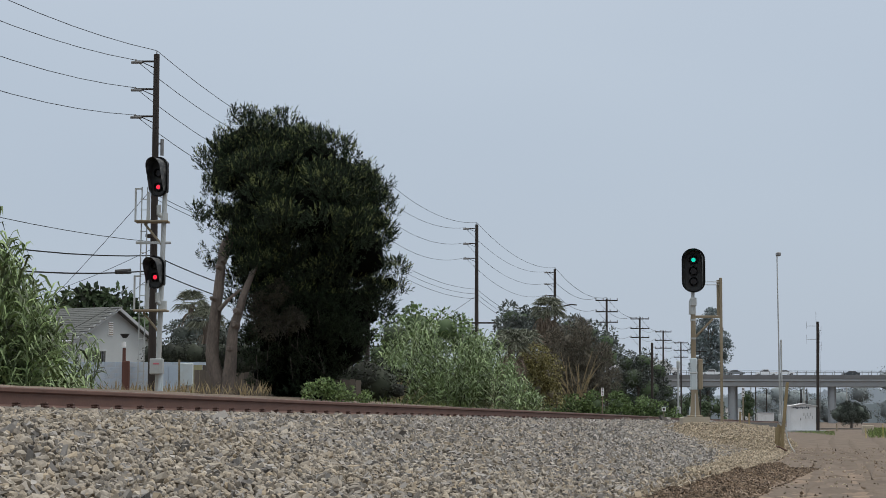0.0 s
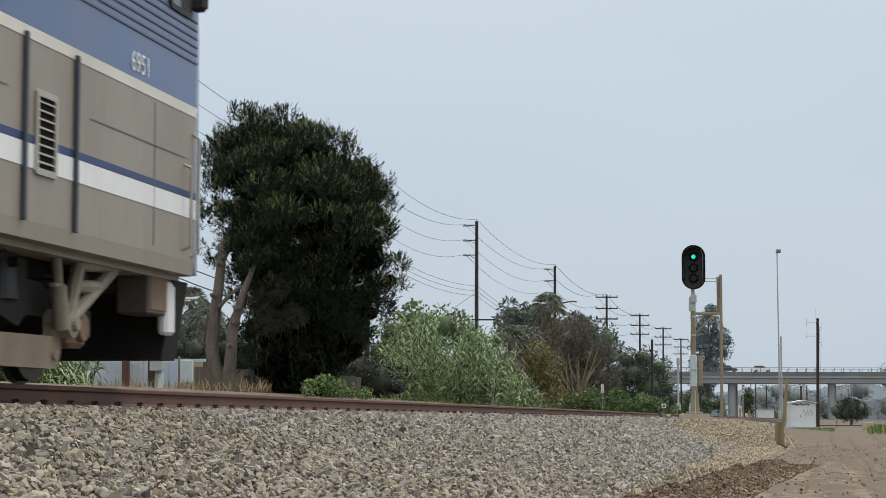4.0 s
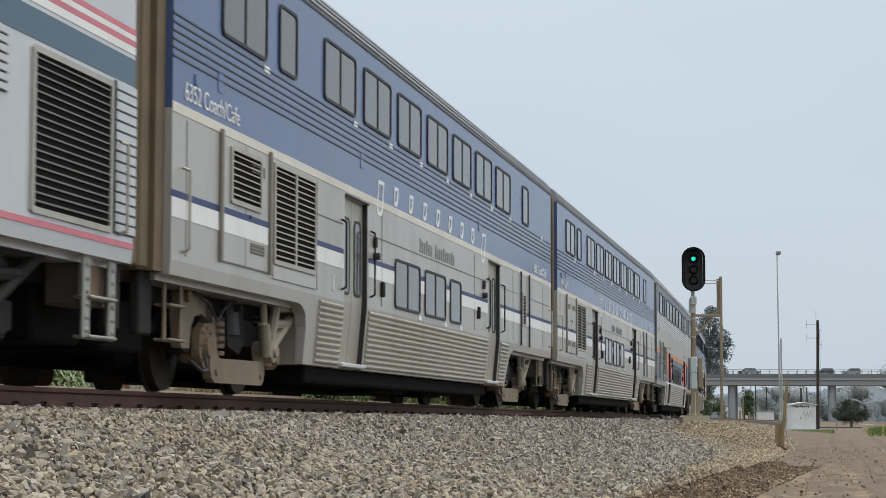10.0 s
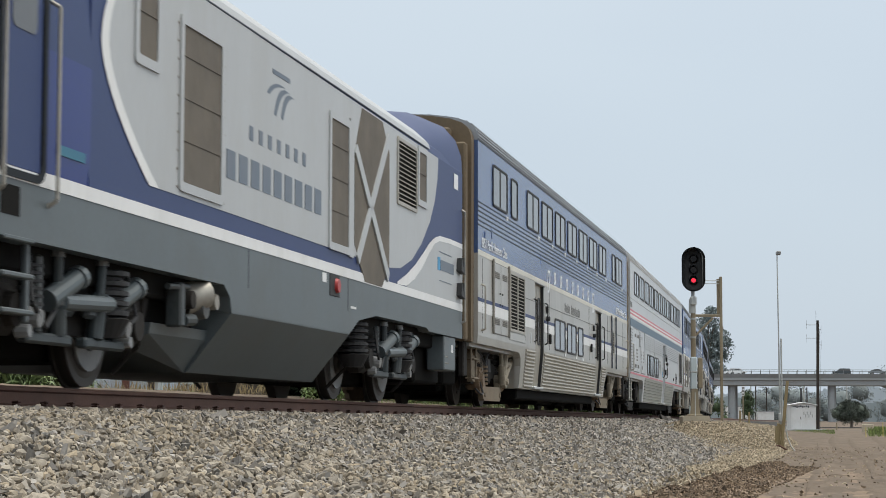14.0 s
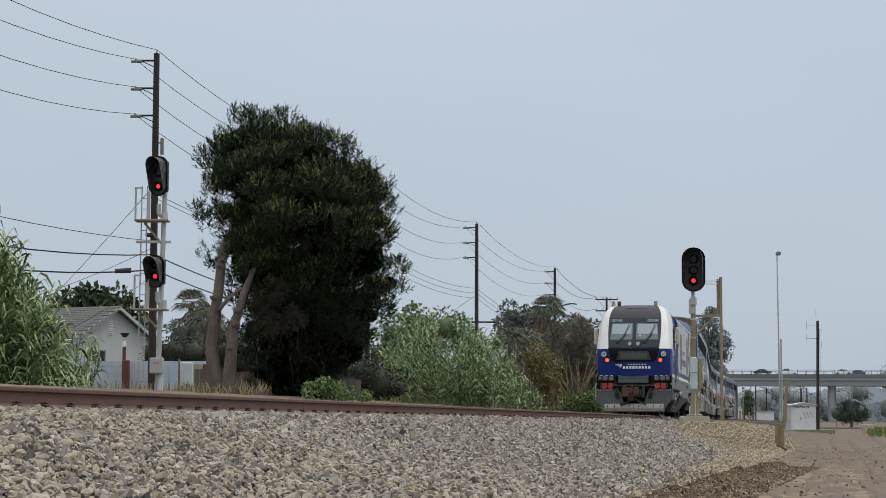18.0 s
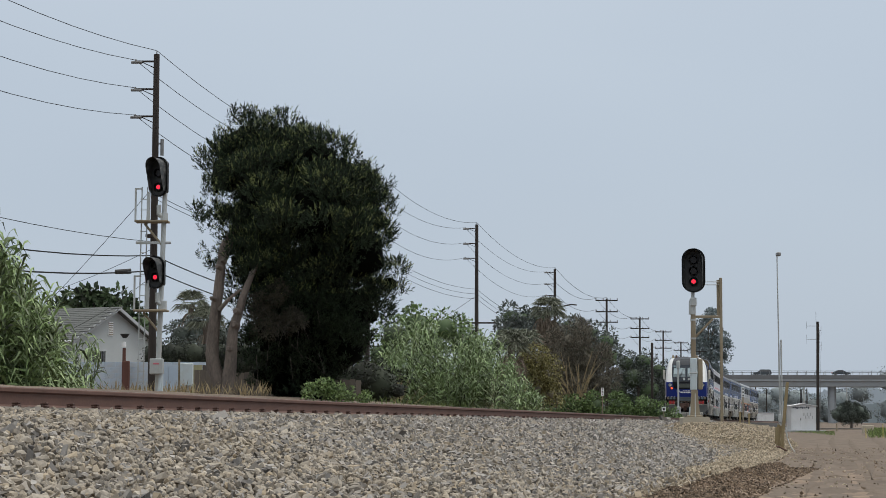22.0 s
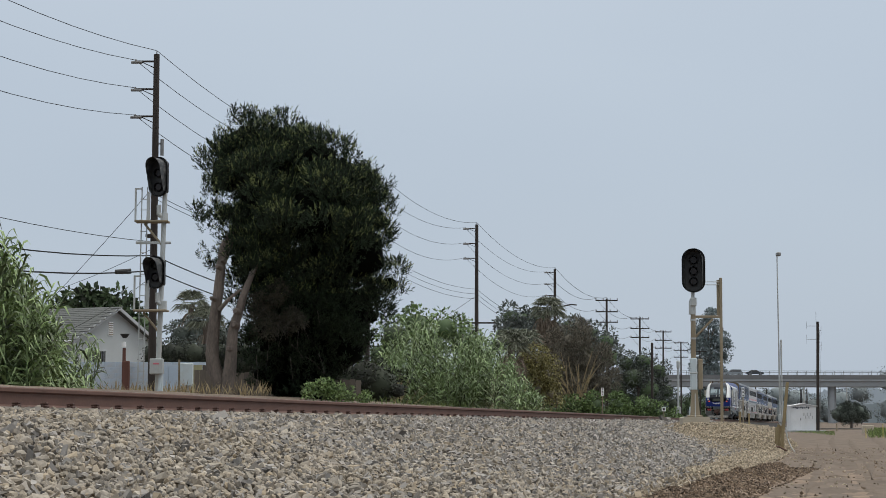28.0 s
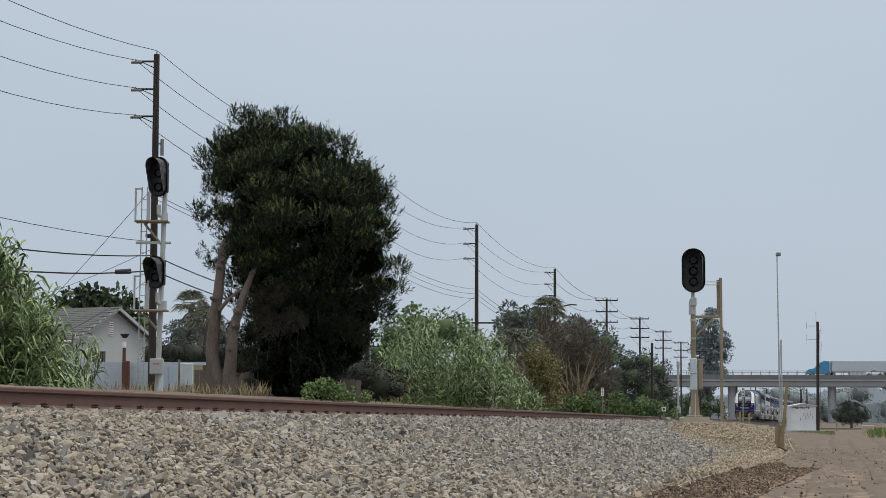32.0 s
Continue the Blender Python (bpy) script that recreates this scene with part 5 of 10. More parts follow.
        words("2114", 0.155, DIGIT, lo, Matrix.Translation(slant((a + b) / 2 + (0.2 if a > 0 else -0.2), 3.69, 0.05)) @ Matrix.Rotation(radians(-39), 4, "X") @ NOSE_TEXT, "road_number")
        x0 = -0.62 if a < 0 else 0.38
        part("wiper", Geo().tube([slant(x0, 2.86, 0.03), slant(x0 + 0.22, 3.10, 0.05), slant(x0 + 0.40, 3.55, 0.03)], 0.011, 6).tube([slant(x0 + 0.08, 2.86, 0.03), slant(x0 + 0.33, 3.16, 0.045)], 0.012, 6).tube([slant(x0 + 0.16, 2.94, 0.03), slant(x0 + 0.46, 3.52, 0.032)], 0.008, 5).box(slant(x0, 2.83, 0.03), (0.16, 0.06, 0.10), 0.02), RUBBER, lo)
    # pale lens disc of a camera in the right windshield, no lamp
    part("cab_lamp", Geo().cyl(slant(0.22, 3.06, 0.01), slant(0.22, 3.05, 0.03), 0.055, 0.05, 14), LENS, lo, "small round camera lens behind the glass")
    for x in (-0.16, 0.16):
        lamp = part("spot_lamp", Geo().cyl(slant(x, 2.78, -0.02), slant(x, 2.76, 0.05), 0.095, 0.10, 18), LOCO_DARK, lo, "", True)
        part("lens", Geo().cyl(slant(x, 2.77, 0.045), slant(x, 2.76, 0.085), 0.08, 0.075, 16), LENS, lamp)
    for sx in (-1, 1):
        for z, r, m, label in ((2.36, 0.105, LENS, "clear headlight"), (2.13, 0.072, GLOW_AMBER, "lit orange-red tail lamp")):
            x = sx * (1.14 if z > 2.2 else 1.02)
            b = part("headlight" if z > 2.2 else "tail_light", Geo().cyl((x, 0.60, z), (x, 0.405, z), r + 0.03, r + 0.02, 20), RUBBER, lo, label, True)
            part("lens", Geo().cyl((x, 0.41, z), (x, 0.385, z), r, r * 0.9, 20), m, b)
            part("lamp_rim", ring_frame(Geo(), round_rect(x - r - 0.02, x + r + 0.02, z - r - 0.02, z + r + 0.02, r + 0.019, 6), round_rect(x - r, x + r, z - r, z + r, r - 0.001, 6), "y", 0.378, 0.41), PALE_RIM, b)
            if m is LENS:
                for q in range(4):
                    part("bulb", Geo().cyl((x + 0.042 * math.cos(0.6 + q * 1.571), 0.384, z + 0.042 * math.sin(0.6 + q * 1.571)), (x + 0.042 * math.cos(0.6 + q * 1.571), 0.376, z + 0.042 * math.sin(0.6 + q * 1.571)), 0.026, 0.02, 10), DIM_LENS, b)
    # lower front: frame (nose undershade in its colour), lamp boxes, hose caps, coupler, pilot
    part("front_frame", Geo().box((0, 0.72, 1.26), (2.86, 0.5, 0.56), 0.04), UNDER, lo)
    part("front_panel", Geo().box((-0.02, 0.44, 1.40), (1.16, 0.10, 0.30), 0.02), LOCO_SKIRT, lo, "slate hinged front panel")
    part("panel_line", Geo().box((-0.02, 0.386, 1.42), (1.14, 0.012, 0.02)), GROOVE, lo)
    for sx in (-1, 1):
        part("lamp_box", Geo().box((sx * 1.06, 0.45, 1.44), (0.62, 0.06, 0.22), 0.015), RUBBER, lo)
        for k, dx in enumerate((0.86, 1.10, 1.29)):
            part("lamp_cover", Geo().cyl((sx * dx, 0.43, 1.44), (sx * dx, 0.38, 1.44), 0.10 if k < 2 else 0.065, 0.09 if k < 2 else 0.06, 16), DIM_LENS if k < 2 else TRUCK_TAN, lo, "", True)
        part("socket_box", Geo().box((sx * 1.03, 0.47, 1.14), (0.54, 0.06, 0.24), 0.015), RUBBER, lo)
        for dx in (0.90, 1.12):
            part("socket_cap", Geo().cyl((sx * dx, 0.45, 1.13), (sx * dx, 0.37, 1.13), 0.105, 0.095, 14).box((sx * dx, 0.41, 1.23), (0.17, 0.07, 0.04), 0.01), RED_CAP, lo, "red cable socket cap", True)
        part("step_bar", Geo().tube([(sx * 0.80, 0.44, 1.02), (sx * 0.80, 0.36, 0.98), (sx * 1.40, 0.36, 0.98), (sx * 1.40, 0.44, 1.02)], 0.015, 6), STEEL, lo)
        part("pilot_wing", Geo().loft([[(sx * x, y, z) for x, z in ((0.55, 0.98), (1.43, 0.98), (1.43, 0.62), (1.20, 0.30), (0.35, 0.30), (0.42, 0.60))] for y in (0.42, 0.55)]), PILOT_GREY, lo)
        for k in range(3):
            part("brake_hose", Geo().tube([(sx * (0.62 + 0.05 * k), 0.40, 1.06), (sx * (0.60 + 0.05 * k), 0.33, 0.85), (sx * (0.56 + 0.05 * k), 0.36, 0.66)], 0.022, 6), RUBBER, lo)
        part("plow_bar", Geo().loft([[(sx * (0.01 if e == 0 else 1.13), 0.30 + d + (0.10 if e else 0), z) for d, z in ((0, 0.45), (0.10, 0.47), (0.10, 0.14), (0.0, 0.17), (-0.03, 0.31))] for e in (0, 1)]), ALU, lo, "scuffed aluminium plow bar")
        for k in range(4):
            part("bolt", Geo().box((sx * (0.18 + 0.28 * k), 0.29 + 0.025 * k, 0.37), (0.03, 0.03, 0.07), 0.008), TRUCK, lo)
    part("cut_lever", Geo().tube([(-0.92, 0.40, 1.06), (-0.78, 0.34, 1.17), (0.78, 0.34, 1.17), (0.92, 0.40, 1.06)], 0.011, 6), BRACE, lo, "pale uncoupling lever")
    for sx in (-1, 1):
        part("hinge_bracket", Geo().box((sx * 0.70, 0.42, 1.40), (0.05, 0.08, 0.22), 0.012).box((sx * 0.72, 0.40, 1.20), (0.10, 0.12, 0.18), 0.02).cyl((sx * 0.70, 0.38, 1.30), (sx * 0.70, 0.38, 1.50), 0.018, 0.018, 8), TRUCK, lo)
        part("corner_rail", Geo().tube([(sx * 1.40, 0.46, 1.22), (sx * 1.47, 0.50, 1.20), (sx * 1.48, 0.52, 0.62)], 0.022, 8), ALU, lo, "pale corner grab rail")
        part("draft_plate", Geo().box((sx * 0.36, 0.50, 0.92), (0.12, 0.2, 0.46), 0.02), SLATE_GREASE, lo)
        for k in range(3):
            part("marker_dot", Geo().box((sx * (0.84 + 0.2 * k), 0.36, 1.535), (0.08, 0.02, 0.016)), WHITE, lo)
    part("draft_gear", Geo().box((0.02, 0.58, 0.90), (0.62, 0.2, 0.40), 0.03).cyl((0.24, 0.36, 0.82), (0.24, 0.36, 1.02), 0.045, 0.04, 10), SLATE_GREASE, lo)
    # solid near-black box drawn in place of the recess's shade
    part("coupler_recess", Geo().box((0, 0.75, 0.80), (1.0, 0.3, 0.5)), UNDER, lo)
    knuckle = Geo().box((-0.12, 0.34, 0.90), (0.36, 0.4, 0.34), 0.04)
    knuckle.prism([(-0.44, 0.04), (-0.32, -0.04), (-0.20, 0.02), (-0.18, 0.20), (-0.30, 0.30), (-0.42, 0.26)], "z", 0.74, 1.08)
    knuckle.prism([(0.02, 0.04), (0.12, 0.0), (0.20, 0.08), (0.18, 0.24), (0.06, 0.28), (-0.02, 0.18)], "z", 0.80, 1.10)
    knuckle.box((-0.12, 0.16, 0.88), (0.18, 0.12, 0.10), 0.02).box((-0.05, 0.22, 1.15), (0.07, 0.08, 0.14), 0.02).box((-0.12, 0.34, 0.66), (0.24, 0.22, 0.18), 0.03)
    part("coupler", knuckle, RUSTY, lo, "rusty knuckle coupler")
    part("air_hose", Geo().tube([(-0.05, 0.32, 0.66), (-0.25, 0.24, 0.50), (-0.52, 0.28, 0.42)], 0.035, 8), RUBBER, lo)
    part("air_hose", Geo().tube([(0.0, 0.32, 0.66), (0.28, 0.24, 0.50), (0.48, 0.28, 0.46)], 0.035, 8), RUBBER, lo)
    # the mark on the nose as plain shapes
    for q, (xa, xb, za, zb) in enumerate(((-0.72, -0.44, 1.962, 1.925), (-0.66, -0.45, 1.915, 1.885), (-0.58, -0.47, 1.875, 1.845))):
        part("emblem", Geo().prism([(xa, za), (xb, za + 0.004), (xb - 0.02, zb), (xa + 0.07, zb + 0.012)], "y", 0.328, 0.345), WHITE, lo)
    for i in range(7):
        part("letter_bar", Geo().box((-0.20 + 0.108 * i, 0.335, 1.963), (0.050, 0.02, 0.050), 0.006), WHITE, lo)
    for i in range(9):
        part("letter_bar", Geo().box((-0.37 + 0.121 * i, 0.332, 1.845), (0.086, 0.02, 0.098), 0.012), WHITE, lo)

    # hood
    hood = [(1.455, 1.452), (1.455, 3.74), (1.43, 3.86), (1.36, 3.93), (1.20, 4.06), (0.85, 4.18), (0.0, 4.22)]
    part("hood", Geo().prism(hood + [(-x, z) for x, z in reversed(hood) if x > 0], "y", 4.38, 21.35), LOCO_MID, lo, "royal blue hood")
    part("hood_roof", Geo().prism([(1.462, 3.785), (1.437, 3.868), (1.37, 3.94), (1.22, 4.075), (0.86, 4.20), (0.0, 4.24), (-0.86, 4.20), (-1.22, 4.075), (-1.37, 3.94), (-1.437, 3.868), (-1.462, 3.785)], "y", 4.39, 18.6), LOCO_GREY, lo, "pale grey roof")
    fair = [(1.0, 0.0), (0.985, 0.30), (0.92, 0.55), (0.78, 0.76), (0.5, 0.93), (0.0, 1.0)]
    part("roof_fairing", Geo().loft([[(1.455 * u * w, y, 3.70 + (top - 3.70) * v) for u, v in fair] + [(-1.455 * u * w, y, 3.70 + (top - 3.70) * v) for u, v in reversed(fair[:-1])] for y, w, top in ((18.3, 0.97, 4.16), (18.9, 0.98, 4.36), (19.6, 0.99, 4.55), (20.4, 1.0, 4.70), (21.36, 1.0, 4.78))]), LOCO_MID, lo, "blue fairing up to the cars' height", True)
    part("rear_wall", Geo().prism([(1.40, 1.3), (1.40, 3.7), (-1.40, 3.7), (-1.40, 1.3)], "y", 21.35, 21.55), LOCO_DARK, lo)
    part("gangway", Geo().box((0, 21.6, 2.3), (1.2, 0.36, 2.3), 0.05), RUBBER, lo)
    for sx in (1, -1):
        x = sx * 1.457
        curve = [(4.62 + 0.9 * abs(u) ** 2.1 if u > 0 else 4.62 + 1.25 * abs(u) ** 1.6, 2.85 + 0.92 * u if u > 0 else 2.85 + 1.065 * u) for u in [1 - 0.1 * k for k in range(21)]]
        rear = [(15.6, 1.785), (16.5, 1.84), (17.3, 2.02), (18.0, 2.32), (18.6, 2.68), (19.0, 3.05), (19.2, 3.4), (19.27, 3.73)]
        part("grey_flank", Geo().prism(curve + rear, "x", x, x + sx * 0.004), LOCO_GREY, lo, "pale grey flank panel")
        out = []
        for k, (y, z) in enumerate(curve):
            wd = 0.10 + 0.14 * (k / 20)
            out.append((y - 0.02, y + wd, z))
        g = Geo()
        for (a0, b0, z0), (a1, b1, z1) in zip(out[:-1], out[1:]):
            g.add([(x + sx * 0.006, a0, z0), (x + sx * 0.006, b0, z0), (x + sx * 0.006, b1, z1), (x + sx * 0.006, a1, z1)], [(0, 1, 2, 3)])
        part("white_arc", g, WHITE, lo, "white curved line")
        stripe = [(16.3, 1.605, 1.64), (16.9, 1.62, 1.78), (17.5, 1.76, 1.96), (18.1, 1.99, 2.18), (18.6, 2.24, 2.38), (19.0, 2.40, 2.49), (19.4, 2.47, 2.55), (20.2, 2.50, 2.575), (21.33, 2.51, 2.585)]
        g = Geo()
        for (ya, a, b), (yb, c, d) in zip(stripe[:-1], stripe[1:]):
            g.add([(x + sx * 0.006, ya, a), (x + sx * 0.006, yb, c), (x + sx * 0.006, yb, d), (x + sx * 0.006, ya, b)], [(0, 1, 2, 3)])
        part("white_sweep", g, WHITE, lo, "white swept line")
        part("white_stripe", panel(0.62, 21.33, 1.488, 1.605, x + sx * 0.004, 0.003), WHITE, lo, "white waist stripe")
        part("rear_flank", Geo().prism([(16.9, 1.60), (17.5, 1.78), (18.1, 2.02), (18.6, 2.27), (19.0, 2.42), (19.4, 2.49), (21.33, 2.52), (21.33, 1.60)], "x", x, x + sx * 0.004), LOCO_GREY, lo)
        # grilles
        for a, b, z0, z1 in ((5.50, 6.0, 2.90, 3.66), (6.75, 7.95, 1.92, 3.40), (12.45, 13.35, 1.86, 3.36), (17.75, 18.28, 2.94, 3.64)):
            f = part("grille_frame", ring_frame(Geo(), round_rect(a - 0.09, b + 0.09, z0 - 0.09, z1 + 0.09, 0.05, 2), round_rect(a, b, z0, z1, 0.03, 2), "x", x + sx * 0.003, x + sx * 0.024), LOCO_GREY, lo)
            part("mesh_screen", panel(a - 0.01, b + 0.01, z0 - 0.01, z1 + 0.01, x + sx * 0.006, 0.004), MESH_GRILLE, f)
            for k in range(1, int((z1 - z0) / 0.4) + 1):
                part("screen_bar", panel(a, b, z0 + 0.4 * k - 0.012, z0 + 0.4 * k + 0.012, x + sx * 0.013, 0.004), MESH_GRILLE, f)
        part("cross_screen", Geo().prism([(13.7, 3.1), (14.1, 3.72), (15.3, 3.72), (15.75, 3.35), (15.75, 1.80), (15.3, 1.50), (14.3, 1.50), (13.7, 1.95)], "x", x + sx * 0.003, x + sx * 0.010), MESH_GRILLE, lo, "brown mesh screen behind a cross")
        for p, q in (((13.72, 3.15), (15.65, 1.65)), ((15.65, 3.55), (13.85, 1.75))):
            d = Vector((0, q[0] - p[0], q[1] - p[1]))
            side = Vector((0, -d.z, d.y)).normalized() * 0.075
            vs = [Vector((x + sx * o, w[0], w[1])) + s * side for o in (0.006, 0.03) for w in (p, q) for s in (-1, 1)]
            part("cross_bar", Geo().add(vs, [(0, 1, 3, 2), (4, 6, 7, 5), (0, 4, 5, 1), (2, 3, 7, 6), (0, 2, 6, 4), (1, 5, 7, 3)]), LOCO_GREY, lo, "pale cross brace")
        part("screen_post", panel(13.42, 13.62, 1.75, 3.5, x + sx * 0.012, 0.010, 0.004), LOCO_GREY, lo)
        louvre(lo, 16.25, 17.6, 2.72, 3.66, x + sx * 0.004, 1)
        part("roof_seam", panel(5.6, 18.5, 3.768, 3.782, x + sx * 0.004, 0.004), GROOVE, lo)
        # names as bars
        for q in range(3):
            track_mark(lo, x + sx * 0.002, 9.62, 3.02, 1.05, 0.36, q, SLATE)
        part("letter_bar", panel(9.85, 10.55, 3.46, 3.51, x + sx * 0.006, 0.003), SLATE, lo)
        for i in range(7):
            part("letter_bar", panel(8.97 + 0.36 * i, 9.11 + 0.36 * i, 2.615, 2.765, x + sx * 0.006, 0.003), SLATE, lo)
        for i in range(9):
            part("letter_bar", panel(8.17 + 0.44 * i, 8.48 + 0.44 * i, 2.13, 2.42, x + sx * 0.006, 0.003), SLATE, lo)
        for i in range(3):
            part("letter_bar", panel((19.45, 19.35, 19.35)[i], (20.55, 20.35, 20.35)[i], (2.03, 2.30, 1.86)[i], (2.19, 2.315, 1.875)[i], x + sx * 0.006, 0.003), SLATE, lo)
        part("emblem", panel(19.22, 19.42, 2.02, 2.22, x + sx * 0.006, 0.003), BLUE_NOTICE, lo, "small blue mark")
        for yy, zz in ((20.95, 2.12), (20.95, 1.72)):
            part("step_clip", Geo().prism([(yy - 0.16, zz), (yy + 0.20, zz - 0.04), (yy + 0.10, zz + 0.22), (yy, zz + 0.06), (yy - 0.10, zz + 0.20)], "x", x, x + sx * 0.09), RUBBER, lo, "black folding step")
        part("rear_rail", Geo().tube([(x, 21.28, 1.30), (x + sx * 0.06, 21.28, 1.34), (x + sx * 0.06, 21.28, 3.1), (x, 21.28, 3.14)], 0.018, 6), ALU, lo)
        part("rear_notice", panel(20.58, 20.92, 3.42, 3.66, x + sx * 0.004, 0.003), WHITE, lo)
        part("teal_mark", panel(3.66, 4.28, 1.78, 1.86, x + sx * 0.004, 0.003), TEAL_MARK, lo)
        for yy, zz in ((1.50, 1.92),):
            part("hatch_line", ring_frame(Geo(), round_rect(yy, yy + 0.36, zz - 0.06, zz + 0.24, 0.02, 1), round_rect(yy + 0.015, yy + 0.345, zz - 0.045, zz + 0.225, 0.01, 1), "x", x, x + sx * 0.004), LOCO_DARK, lo)
        for k in range(10):
            part("rivet", Geo().cyl((x, 6.62, 1.86 + 0.17 * k), (x + sx * 0.012, 6.62, 1.86 + 0.17 * k), 0.014, 0.012, 6), SLAT, lo)
            part("rivet", Geo().cyl((x, 8.08, 1.86 + 0.17 * k), (x + sx * 0.012, 8.08, 1.86 + 0.17 * k), 0.014, 0.012, 6), SLAT, lo)
        # cab door, window, mirror, flag, number
        part("door_frame", ring_frame(Geo(), round_rect(2.50, 3.42, 1.50, 3.55, 0.15), round_rect(2.58, 3.34, 1.56, 3.47, 0.12), "x", x, x + sx * 0.02), LOCO_DARK, lo)
        d = part("cab_door", panel(2.6, 3.32, 1.58, 3.44, x + sx * 0.004, 0.006, 0.004), LOCO_MID, lo)
        part("pane", Geo().prism(round_rect(2.72, 3.2, 2.62, 3.32, 0.08), "x", x + sx * 0.008, x + sx * 0.016), GLASS, d)
        w = part("side_window", ring_frame(Geo(), round_rect(1.78, 2.42, 2.70, 3.40, 0.08), round_rect(1.84, 2.36, 2.76, 3.34, 0.06), "x", x, x + sx * 0.02), RUBBER, lo)
        part("pane", Geo().prism(round_rect(1.83, 2.37, 2.75, 3.35, 0.06), "x", x - sx * 0.01, x + sx * 0.010), GLASS, w)
        part("mirror", Geo().box((x + sx * 0.14, 2.22, 3.12), (0.15, 0.11, 0.66), 0.025), CREAM, lo, "cream upright mirror housing")
        part("mirror_arm", Geo().box((x + sx * 0.08, 2.32, 3.5), (0.16, 0.03, 0.03)).box((x + sx * 0.08, 2.32, 2.9), (0.16, 0.03, 0.03)), RUBBER, lo)
        for y in (2.46, 3.50):
            part("handrail", Geo().tube([(x, y, 1.35), (x + sx * 0.08, y, 1.40), (x + sx * 0.08, y, 2.9), (x, y, 2.95)], 0.018, 6), ALU, lo)
        for k in range(3):
            part("cab_step", Geo().box((sx * 1.38, 2.97, 0.52 + 0.27 * k), (0.16, 0.6, 0.04), 0.01), LOCO_SKIRT, lo)
        part("step_plate", Geo().box((sx * 1.36, 2.62, 0.85), (0.05, 0.06, 0.8), 0.01), LOCO_SKIRT, lo)
        part("step_plate", Geo().box((sx * 1.36, 3.32, 0.85), (0.05, 0.06, 0.8), 0.01), LOCO_SKIRT, lo)
        for k in range(4):
            part("flag_stripe", panel(1.74, 2.18, 2.35 + 0.058 * k, 2.378 + 0.058 * k, x + sx * 0.004, 0.003), RED_STRIPE, lo)
        part("flag_field", panel(1.74, 2.18, 2.34, 2.58, x + sx * 0.002, 0.002), WHITE, lo)
        part("flag_canton", panel(1.74, 1.92, 2.46, 2.58, x + sx * 0.006, 0.003), LOCO_BLUE, lo)
        for k in range(4):
            part("letter_bar", panel(0.90 + 0.13 * k, 0.98 + 0.13 * k, 2.63, 2.72, x + sx * 0.004, 0.003), WHITE, lo)
        words("2114", 0.30, WHITE, lo, Matrix.Translation((x + sx * 0.006, 1.11, 2.43)) @ (SIDE_TEXT if sx > 0 else Matrix.Rotation(math.pi, 4, "Z") @ SIDE_TEXT), "road_number")
        # skirts
        part("skirt", Geo().prism([(0.62, 1.06), (0.62, 1.487), (21.35, 1.487), (21.35, 1.05), (18.6, 1.05), (18.4, 1.10), (15.0, 1.10), (14.0, 0.99), (13.5, 0.80), (8.42, 0.80), (8.36, 0.95), (8.15, 1.06)], "x", sx * 1.30, sx * 1.4565), LOCO_SKIRT, lo, "graphite grey side skirt")
        for y in (9.0, 13.4):
            part("skirt_seam", panel(y, y + 0.02, 1.08, 1.484, sx * 1.456, 0.003), GROOVE, lo)
        part("fuel_box", Geo().box((sx * 1.445, 12.70, 1.35), (0.04, 0.50, 0.27), 0.01), RUBBER, lo)
        part("fuel_cap", Geo().cyl((sx * 1.45, 12.78, 1.35), (sx * 1.50, 12.78, 1.35), 0.10, 0.08, 14), RED_CAP, lo, "red filler cap", True)
        part("notice", panel(12.10, 12.30, 1.36, 1.47, sx * 1.458, 0.003), WHITE, lo)
        part("notice", panel(13.55, 13.85, 1.12, 1.15, sx * 1.458, 0.003), WHITE, lo)
        part("notice", panel(1.65, 1.90, 1.30, 1.42, sx * 1.458, 0.003), PALE_RIM, lo)
        # flat near-black panel carries the pocket's inner shade
        part("step_pocket", panel(2.60, 2.95, 1.22, 1.44, sx * 1.458, 0.004), UNDER, lo)
        # gear in the pocket ahead of the tank
        part("air_dryer", Geo().cyl((sx * 1.22, 7.55, 0.88), (sx * 1.42, 7.75, 0.95), 0.17, 0.13, 14), ALU, lo, "worn silver canister", True)
        part("valve_body", Geo().box((sx * 1.32, 7.05, 0.80), (0.16, 0.14, 0.42), 0.02).cyl((sx * 1.34, 7.2, 0.66), (sx * 1.34, 7.5, 0.68), 0.06, 0.06, 10).cyl((sx * 1.36, 6.7, 0.95), (sx * 1.36, 7.3, 0.98), 0.03, 0.03, 8), SLATE_GREASE, lo)
        part("pocket_wall", Geo().box((sx * 1.02, 7.3, 0.80), (0.06, 2.2, 0.55)), UNDER, lo)
        for k, (y, z, r) in enumerate(((7.3, 0.86, 0.10), (7.7, 0.80, 0.12), (8.05, 0.88, 0.09))):
            part("side_lamp", Geo().cyl((sx * 1.2, y, z), (sx * 1.42, y, z), r, r * 0.85, 14), (TRUCK, PILOT_GREY, ALU)[k], lo, "", True)
        part("end_box", Geo().box((sx * 1.30, 20.35, 0.78), (0.28, 0.95, 0.54), 0.02), LOCO_SKIRT, lo, "slate equipment box")
        part("notice", panel(20.45, 20.60, 0.80, 0.92, sx * 1.442, 0.003), WHITE, lo)
